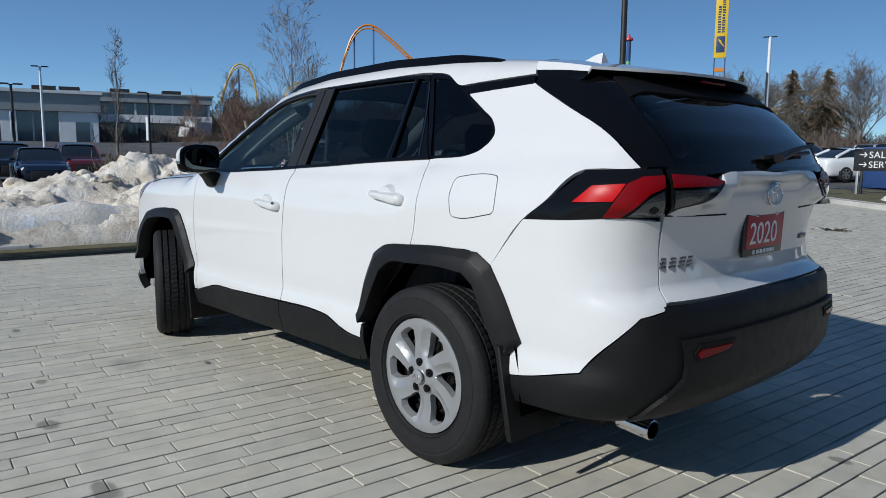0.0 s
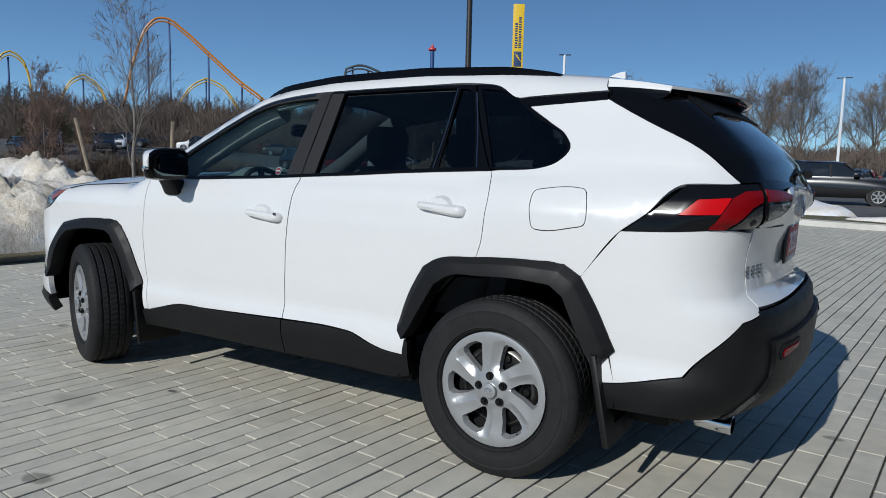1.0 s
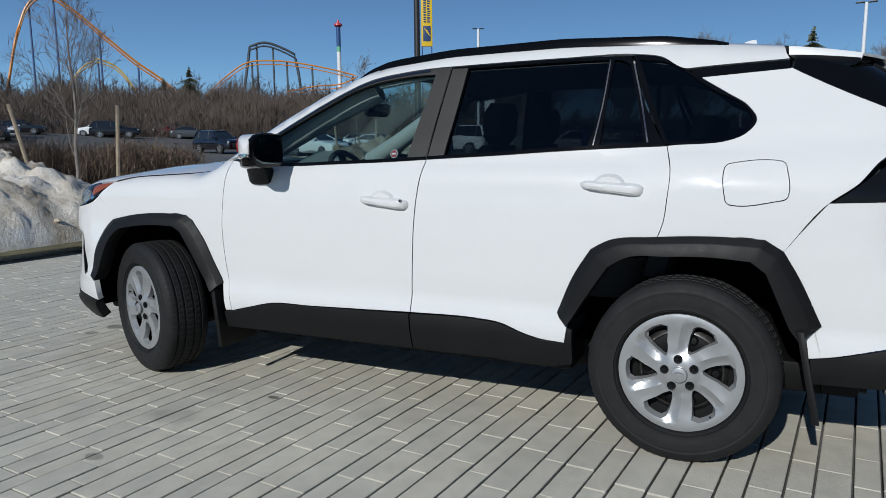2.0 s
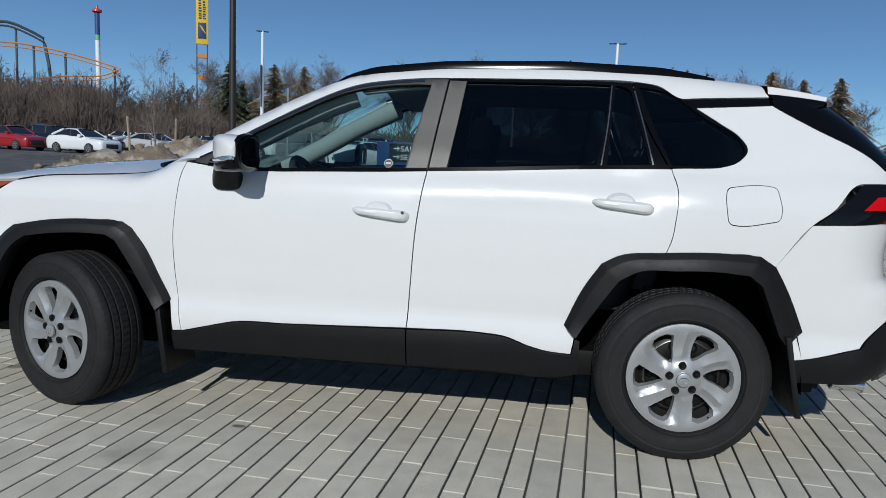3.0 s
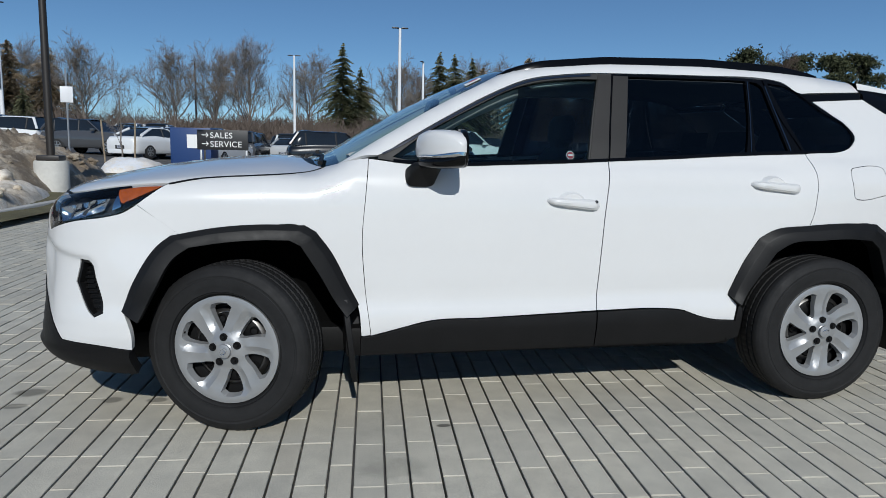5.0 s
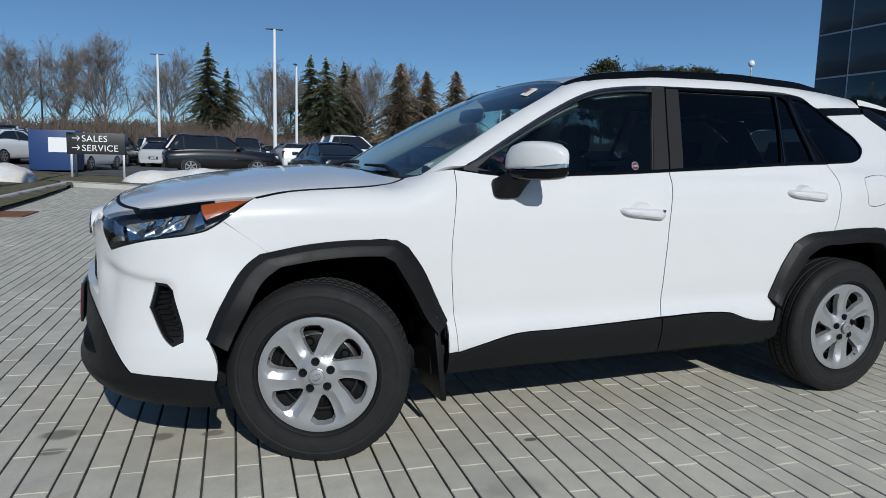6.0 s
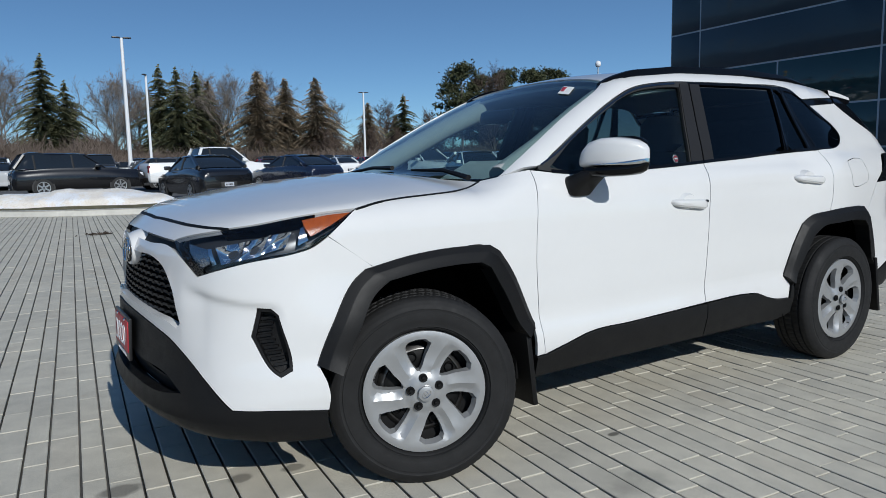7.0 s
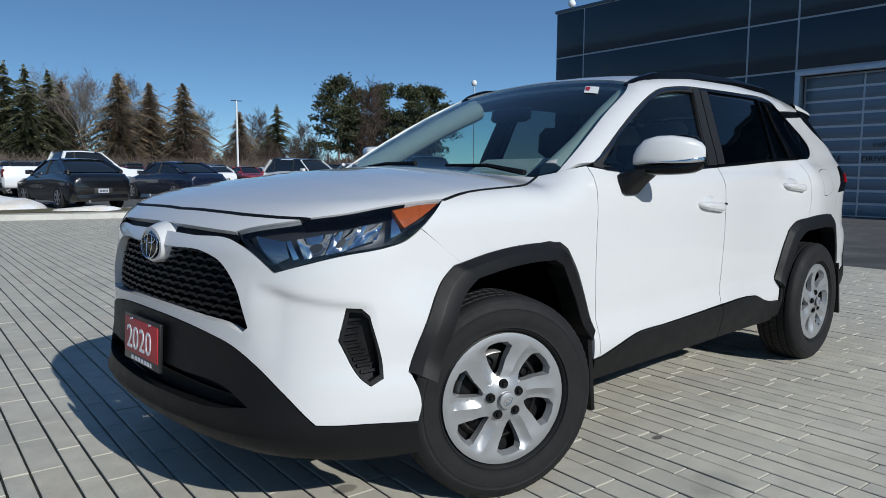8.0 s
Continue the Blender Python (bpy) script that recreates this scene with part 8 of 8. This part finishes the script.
pool = [("suv", WHT), ("suv", BLK), ("suv", GRY), ("sedan", WHT), ("sedan", GRY), ("sedan", BLK), ("hatch", RED), ("hatch", WHT), ("pickup", WHT), ("suv", SLV), ("hatch", BLU), ("sedan", RED), ("pickup", GRY), ("suv", DRD)]
for y, x0, x1 in ((-47, -42, 12), (-53, -44, 14), (-63, -50, 44), (-69, -52, 50)):
    x = x0
    while x < x1:
        if r.random() < 0.72 and not (abs(x + 6.1) < 1.5 and y == -53) and not (abs(x - 2) < 1.5 and y == -69):
            kind, color = r.choice(pool)
            park(kind, color, x, y + r.uniform(-0.3, 0.3), r.choice((85, 265)) + r.uniform(-2, 2))
        x += 2.75
for y, x0, x1 in ((-40, 68, 88), (-47, 62, 88), (-56, 60, 88)):
    x = x0
    while x < x1:
        if r.random() < 0.7:
            kind, color = r.choice(pool)
            park(kind, color, x, y - 0.4 * (x - 34) * 0.3, r.choice((40, 220)) + r.uniform(-2, 2))
        x += 3.0

# ---------------------------------------------------------------- far showroom
OFFWHITE = plain("showroom_cladding", (0.74, 0.75, 0.75), 0.5, var=0.06, scale=0.3)
SHOWGLASS = plain("showroom_glass", (0.05, 0.075, 0.10), 0.08, spec=0.8)
FASCIA = plain("showroom_fascia", (0.30, 0.32, 0.32), 0.5, var=0.08, scale=0.4)


def block(name, x0, x1, y0, y1, z0, z1, mat, parent, bevel=0.0, label=""):
    bm = bmesh.new()
    box(bm, x0, x1, y0, y1, z0, z1, bevel)
    return part(name, bm, mat, parent, label, smooth=False)


show = tagged(new("showroom"), "two-storey pale grey car showroom with glazed fronts and flat roof", "building")
show.matrix_world = polar(-17.0, 103, 0, (-3.4, 2.6)) @ pose(0, 0, 0, 0, 0, 73)
block("wall", -13, 13, -14, -0.9, 0, 8.9, OFFWHITE, show)
block("fascia", -13.2, 13.2, -0.9, 0.5, 8.15, 9.15, FASCIA, show, 0.03)
block("ledge", -13.1, 13.1, -0.9, 0.4, 5.55, 6.55, OFFWHITE, show, 0.03)
block("roof", -13.4, 13.4, -14.2, 0.7, 9.15, 9.35, FASCIA, show)
for k in range(11):
    x = -12.7 + k * 2.33
    for z0, z1 in ((0.4, 5.45), (6.6, 8.1)):
        block("window", x, x + 2.12, -0.9, -0.82, z0, z1, SHOWGLASS, show, 0.01)
    if k % 3 == 1:
        block("column", x - 0.24, x - 0.02, -0.5, 0.1, 0, 8.15, OFFWHITE, show)
block("door", -9.9, -8.3, -0.82, -0.7, 2.6, 5.2, OFFWHITE, show, 0.02, "pale entrance frame")
for x in (-9.5, -3.0, 3.0):
    block("roof_unit", x, x + 2.4, -5, -3, 9.35, 10.1, PARKTRIM, show, 0.05)
wing = tagged(new("showroom"), "pale grey showroom wing with a deep grey fascia over glass", "building")
wing.matrix_world = polar(-8.5, 90, 0, (-3.4, 2.6)) @ pose(0, 0, 0, 0, 0, 78)
block("wall", -12.6, 6, -12, -0.6, 0, 7.9, OFFWHITE, wing)
block("fascia", -12.8, 6.2, -0.6, 0.5, 6.0, 7.9, FASCIA, wing, 0.03)
block("roof", -13.0, 6.4, -12.2, 0.8, 7.9, 8.2, OFFWHITE, wing, 0.03)
for x0, x1 in ((-12.5, -8.6), (-4.6, -3.1), (2.2, 3.2)):
    block("column", x0, x1, -0.6, 0.2, 0, 6.0, OFFWHITE, wing, 0.02)
for k in range(6):
    block("window", -8.5 + 2.45 * k, -6.2 + 2.45 * k, -0.6, -0.5, 0.4, 5.9, SHOWGLASS, wing, 0.01)
block("door", -11.6, -10.2, 0.2, 0.26, 2.6, 4.9, SHOWGLASS, wing, 0.01)
block("roof_unit", -8.6, -6.2, -5, -3, 8.2, 9.0, PARKTRIM, wing, 0.05)

# box truck before the showroom
truck = tagged(new("box_truck"), "white box truck parked before the showroom", "truck")
truck.matrix_world = Matrix.Translation((87.0, -35.8, ground_z(87.0, -35.8))) @ pose(0, 0, 0, 0, 0, 120) @ Matrix.Scale(0.82, 4)
TRUCKWHITE = plain("truck_white", (0.72, 0.73, 0.73), 0.4, var=0.04, scale=1.0)
block("cargo_box", -2.9, 1.0, -1.05, 1.05, 0.9, 2.9, TRUCKWHITE, truck, 0.05)
block("chassis", -2.8, 2.6, -0.5, 0.5, 0.45, 0.9, PARKTRIM, truck, 0.02)
bm = bmesh.new()
box(bm, 1.1, 2.9, -0.95, 0.95, 0.5, 2.1, 0.12)
for v in bm.verts:
    if v.co.z > 1.4 and v.co.x > 2.0:
        v.co.x -= 0.75 * (v.co.z - 1.4)
part("cab", bm, TRUCKWHITE, truck)
block("window", 1.45, 2.1, 0.93, 0.965, 1.35, 1.85, SHOWGLASS, truck, 0.02)
for x in (1.9, -1.7):
    for sy in (1, -1):
        bm = bmesh.new()
        lathe(bm, [(0.0, 0.0), (0.22, 0.0), (0.38, 0.02), (0.40, -0.04), (0.40, -0.24)], 20, Matrix.Translation((x, sy * 0.97, 0.40)) @ pose(0, 0, 0, -90 * sy, 0, 0))
        part("wheel", bm, PARKTYRE, truck)
house_far = tagged(new("house"), "small distant house with a snowy roof among trees", "house")
house_far.matrix_world = polar(-57.5, 190) @ pose(0, 0, 0, 0, 0, 20)
bm = bmesh.new()
box(bm, -8, 8, -5, 5, 0, 7)
part("wall", bm, plain("brick_far", (0.22, 0.13, 0.10), 0.9, var=0.15), house_far)
bm = bmesh.new()
a = [bm.verts.new(p) for p in ((-8.6, -5.6, 7), (8.6, -5.6, 7), (8.6, 0, 10), (-8.6, 0, 10), (-8.6, 5.6, 7), (8.6, 5.6, 7))]
for q in ((0, 1, 2, 3), (3, 2, 5, 4), (0, 3, 4), (1, 5, 2)):
    bm.faces.new([a[i] for i in q])
part("roof", bm, plain("snowy_roof", (0.6, 0.6, 0.62), 0.8), house_far, smooth=False)

# ---------------------------------------------------------------- park rides on the skyline
ORANGE = plain("coaster_orange", (0.62, 0.22, 0.03), 0.4)
YELLOWTRACK = plain("coaster_yellow", (0.66, 0.42, 0.06), 0.4)
RIDEBLUE = plain("ride_blue", (0.025, 0.07, 0.20), 0.4)
RIDEDARK = plain("ride_dark_steel", (0.06, 0.075, 0.09), 0.45)


def sky_point(az, el, d, eye=(-2.0, 3.3)):
    p = polar(az, d, 0, eye).translation
    return Vector((p.x, p.y, 1.2 + d * math.tan(radians(el))))


def ride(name, label, pts, d, mat, rad, legs, leg_mat, depth=0.0):
    ob = tagged(new(name), label, "roller coaster")
    p = smooth_loop([sky_point(az, el, d + depth * i) for i, (az, el) in enumerate(pts)], 1.5, 50, closed=False)
    for off in (0.0, -1.0):
        bm = bmesh.new()
        tube(bm, [Vector(q) + Vector((0, 0, off)) for q in p], rad if not off else rad * 0.7, 6)
        part("track", bm, mat, ob)
    for az, el in legs:
        top = sky_point(az, el, d + 0.5)
        bm = bmesh.new()
        tube(bm, [top, Vector((top.x, top.y, 0))], 0.28, 6)
        part("support", bm, leg_mat, ob)
    return ob


ride("roller_coaster", "tall orange roller coaster hill on blue supports", [(-33.4, 2.2), (-33.9, 4.8), (-34.8, 8.2), (-35.4, 9.5), (-36.1, 10.1), (-36.9, 10.1), (-37.8, 9.5), (-39.8, 7.8), (-42.0, 5.9), (-43.4, 4.9), (-45.0, 3.4)], 230, ORANGE, 0.34, [(-36.9, 10.0), (-39.6, 8.0), (-42.0, 5.9), (-35.4, 9.3)], RIDEBLUE)
ride("roller_coaster", "yellow roller coaster hump above the trees", [(-28.6, 2.0), (-29.6, 4.0), (-30.4, 5.4), (-31.1, 5.8), (-31.8, 5.4), (-32.8, 3.6), (-33.4, 2.4)], 245, YELLOWTRACK, 0.28, [(-31.1, 5.6)], RIDEBLUE)
ride("roller_coaster", "yellow roller coaster hump above the trees", [(-36.2, 2.0), (-37.5, 4.3), (-38.5, 5.6), (-39.4, 6.1), (-40.4, 5.7), (-41.6, 4.2), (-42.6, 2.4)], 250, YELLOWTRACK, 0.28, [(-39.4, 6.0)], RIDEBLUE)
ride("roller_coaster", "yellow roller coaster arch beyond the showroom", [(-25.2, 4.2), (-25.64, 5.44), (-25.95, 6.2), (-26.3, 6.8), (-26.72, 7.0), (-27.15, 6.8), (-27.5, 6.4), (-27.75, 5.6), (-27.9, 4.5)], 240, YELLOWTRACK, 0.28, [(-26.6, 6.6)], RIDEBLUE)
ride("roller_coaster", "orange roller coaster track running level above trees", [(-46.5, 3.6), (-48.2, 5.2), (-49.6, 6.1), (-51.5, 6.3), (-53.8, 6.1), (-56.0, 5.7), (-58.0, 5.2), (-57.0, 4.7), (-54.5, 4.4), (-52.5, 4.0)], 215, ORANGE, 0.22, [(-50.0, 6.1), (-54.5, 5.9), (-57.6, 5.2), (-52.6, 6.2)], RIDEDARK)
ride("roller_coaster", "dark steel roller coaster loop beside the orange track", [(-49.4, 4.4), (-49.9, 7.3), (-50.8, 7.6), (-52.4, 7.2), (-53.2, 6.8), (-53.5, 5.0), (-53.6, 2.0)], 222, RIDEDARK, 0.40, [(-50.4, 7.4), (-51.6, 7.3)], RIDEDARK)
tower = tagged(new("drop_tower"), "white and blue ride tower with a red cap", "ride tower")
c = sky_point(-56.6, 0, 262)
tower.matrix_world = Matrix.Translation((c.x, c.y, 0))
for name, z0, z1, rad, mt in (("shaft", 0, 33.5, 0.72, POLEWHITE), ("band", 33.5, 35.2, 0.76, plain("ride_green", (0.15, 0.42, 0.25), 0.4)), ("shaft", 35.2, 42.2, 0.76, RIDEBLUE)):
    bm = bmesh.new()
    tube(bm, [(0, 0, z0), (0, 0, z1)], rad, 14)
    part(name, bm, mt, tower)
bm = bmesh.new()
lathe(bm, [(0.0, 44.5), (0.3, 44.4), (0.5, 43.4), (1.4, 43.0), (1.5, 42.4), (0.9, 42.0), (0.0, 42.0)], 16)
part("cap", bm, plain("ride_red", (0.5, 0.04, 0.05), 0.4), tower)
board = tagged(new("pylon_sign"), "tall yellow pylon sign with dark lettering bars on blue legs", "sign")
c = Vector((64.8, -130.0, 0))
board.matrix_world = Matrix.Translation(c) @ pose(0, 0, 0, 0, 0, 29) @ Matrix.Diagonal((0.64, 0.64, 1, 1))
SIGNYELLOW = plain("sign_yellow", (0.70, 0.46, 0.02), 0.45)
bm = bmesh.new()
box(bm, -1.75, 1.75, -0.4, 0.4, 20.6, 34.0, 0.1)
part("sign_face", bm, SIGNYELLOW, board)
SIGNNAVY = plain("sign_navy", (0.02, 0.05, 0.14), 0.5)
bm = bmesh.new()
box(bm, -1.2, 1.2, 0.4, 0.46, 21.6, 24.6, 0.02)
part("emblem", bm, SIGNNAVY, board)
for k in range(4):
    bm = bmesh.new()
    tube(bm, [(-1.1 + 0.3 * k, 0.5, 22.6 + 0.35 * k), (0.2 + 0.2 * k, 0.5, 23.5 + 0.2 * k)], 0.09, 5)
    part("emblem_line", bm, SIGNYELLOW, board)
for x, z0, z1 in ((0.62, 25.3, 29.9), (-0.55, 25.3, 31.6)):
    z = z0
    rr = random.Random(int(z1 * 10))
    while z < z1:
        ln = rr.uniform(0.35, 0.6)
        bm = bmesh.new()
        box(bm, x - rr.uniform(0.28, 0.5), x + 0.4, 0.4, 0.46, z, z + ln * 0.62)
        part("lettering_bar", bm, SIGNNAVY, board)
        z += ln
for x in (-1.5, 1.5):
    for y in (-0.6, 0.6):
        bm = bmesh.new()
        tube(bm, [(x, y, 0), (x, y, 20.6)], 0.16, 6)
        part("leg", bm, RIDEBLUE, board)
for z in (9.5, 14.0, 18.0):
    bm = bmesh.new()
    box(bm, -1.6, 1.6, -0.7, 0.7, z, z + 0.7)
    part("brace", bm, ORANGE, board)
for az, el, d, eye in ((-61.5, 5.2, 180, (-2.0, 3.3)), (-43.0, 4.0, 150, (-2.0, 3.3)), (-119.87, 4.95, 150, (2.92, 2.73))):
    c = sky_point(az, 0, d, eye)
    pole = tagged(new("utility_pole"), "thin distant utility pole", "pole")
    pole.matrix_world = Matrix.Translation((c.x, c.y, 0))
    bm = bmesh.new()
    h = 1.2 + d * math.tan(radians(el))
    tube(bm, [(0, 0, 0), (0, 0, h)], 0.16, 6)
    part("pole", bm, BARK, pole)
    bm = bmesh.new()
    box(bm, -1.0, 1.0, -0.08, 0.08, h - 1.0, h - 0.8)
    part("arm", bm, BARK, pole)
dome = tagged(new("mast_dome"), "white round dome on a thin mast behind the car park", "mast")
dome.matrix_world = Matrix.Translation((-54.1, -54.1, 0))
bm = bmesh.new()
tube(bm, [(0, 0, 0), (0, 0, 10.7)], 0.06, 8)
part("mast", bm, GALV, dome)
bm = bmesh.new()
lathe(bm, [(0.0, 11.32), (0.12, 11.30), (0.24, 11.20), (0.31, 11.05), (0.32, 10.95), (0.28, 10.80), (0.18, 10.68), (0.0, 10.64)], 20)
part("dome", bm, POLEWHITE, dome)

# ---------------------------------------------------------------- pavers, last
PAVER, PAVERREST = paver_material("paver", "object"), paver_material("paver_rest", "island")
plaza = tagged(new("plaza"), "grey rectangular concrete pavers laid in straight rows", "pavement", kind="structure")
GAPU, GAPV, CH, DEEP = 0.0088, 0.0036, 0.0030, 0.035
WIDTHS, LENGTHS = (0.0888, 0.1157), (0.262, 0.355)


def slab(u0, u1, v0, v1, dz=0.0, tilt=(0.0, 0.0)):
    """Corner places of one chamfered paver: upper ring, edge ring, lower ring."""
    out = []
    cu, cv = (u0 + u1) / 2, (v0 + v1) / 2
    for c, z in ((CH, 0.0), (0.0, -CH * 0.8), (0.0, -DEEP)):
        a, b = GAPU / 2 + c, GAPV / 2 + c
        for u, v in ((u0 + a, v0 + b), (u1 - a, v0 + b), (u1 - a, v1 - b), (u0 + a, v1 - b)):
            out.append((u, v, z + dz + tilt[0] * (u - cu) + tilt[1] * (v - cv)))
    return out


SLABFACES = [(0, 1, 2, 3)] + [(a, (a + 1) % 4 + 4 * 0, (a + 1) % 4 + 4, a + 4)[::-1] for a in range(4)] + [(a + 4, (a + 1) % 4 + 4, (a + 1) % 4 + 8, a + 8)[::-1] for a in range(4)]
shared = {}
for w in WIDTHS:
    for ln in LENGTHS:
        me = bpy.data.meshes.new("paver")
        me.from_pydata(slab(-w / 2, w / 2, -ln / 2, ln / 2), [], SLABFACES)
        me.materials.append(PAVER)
        shared[w, ln] = me
rnd = random.Random(41)
v, f, singles = [], [], 0
u, row = -0.2444 - 29 * sum(WIDTHS), 0
while u < 5.82:
    w = WIDTHS[row % 2]
    if 1.0 < u < 1.25 and row % 2 == 0:                  # two broad rows side by side
        u, w, row = u, WIDTHS[1], row + 1
    p = -20.2 + rnd.uniform(0, 0.35)
    while p < 9.0:
        ln = LENGTHS[rnd.random() < 0.62]
        c = site(u + w / 2, p + ln / 2)
        dz, tilt = rnd.gauss(-0.0012, 0.0009), (rnd.gauss(0, 0.004), rnd.gauss(0, 0.002))
        if -1.55 < c.x < 2.75 and 0.75 < c.y < 2.15 and singles < 298:
            ob = new("paver", shared[w, ln])
            ob.parent = plaza
            ob.matrix_basis = SITE @ Matrix.Translation((u + w / 2, p + ln / 2, dz)) @ pose(0, 0, 0, math.degrees(tilt[1]), -math.degrees(tilt[0]), 0)
            singles += 1
        else:
            b = len(v)
            v.extend(slab(u, u + w, p, p + ln, dz, tilt))
            f.extend(tuple(b + i for i in q) for q in SLABFACES)
        p += ln
    u += w
    row += 1
rest = link_mesh("pavers", v, f, PAVERREST, plaza, smooth=False)
rest.matrix_basis = SITE
tagged(rest, kind="stuff")
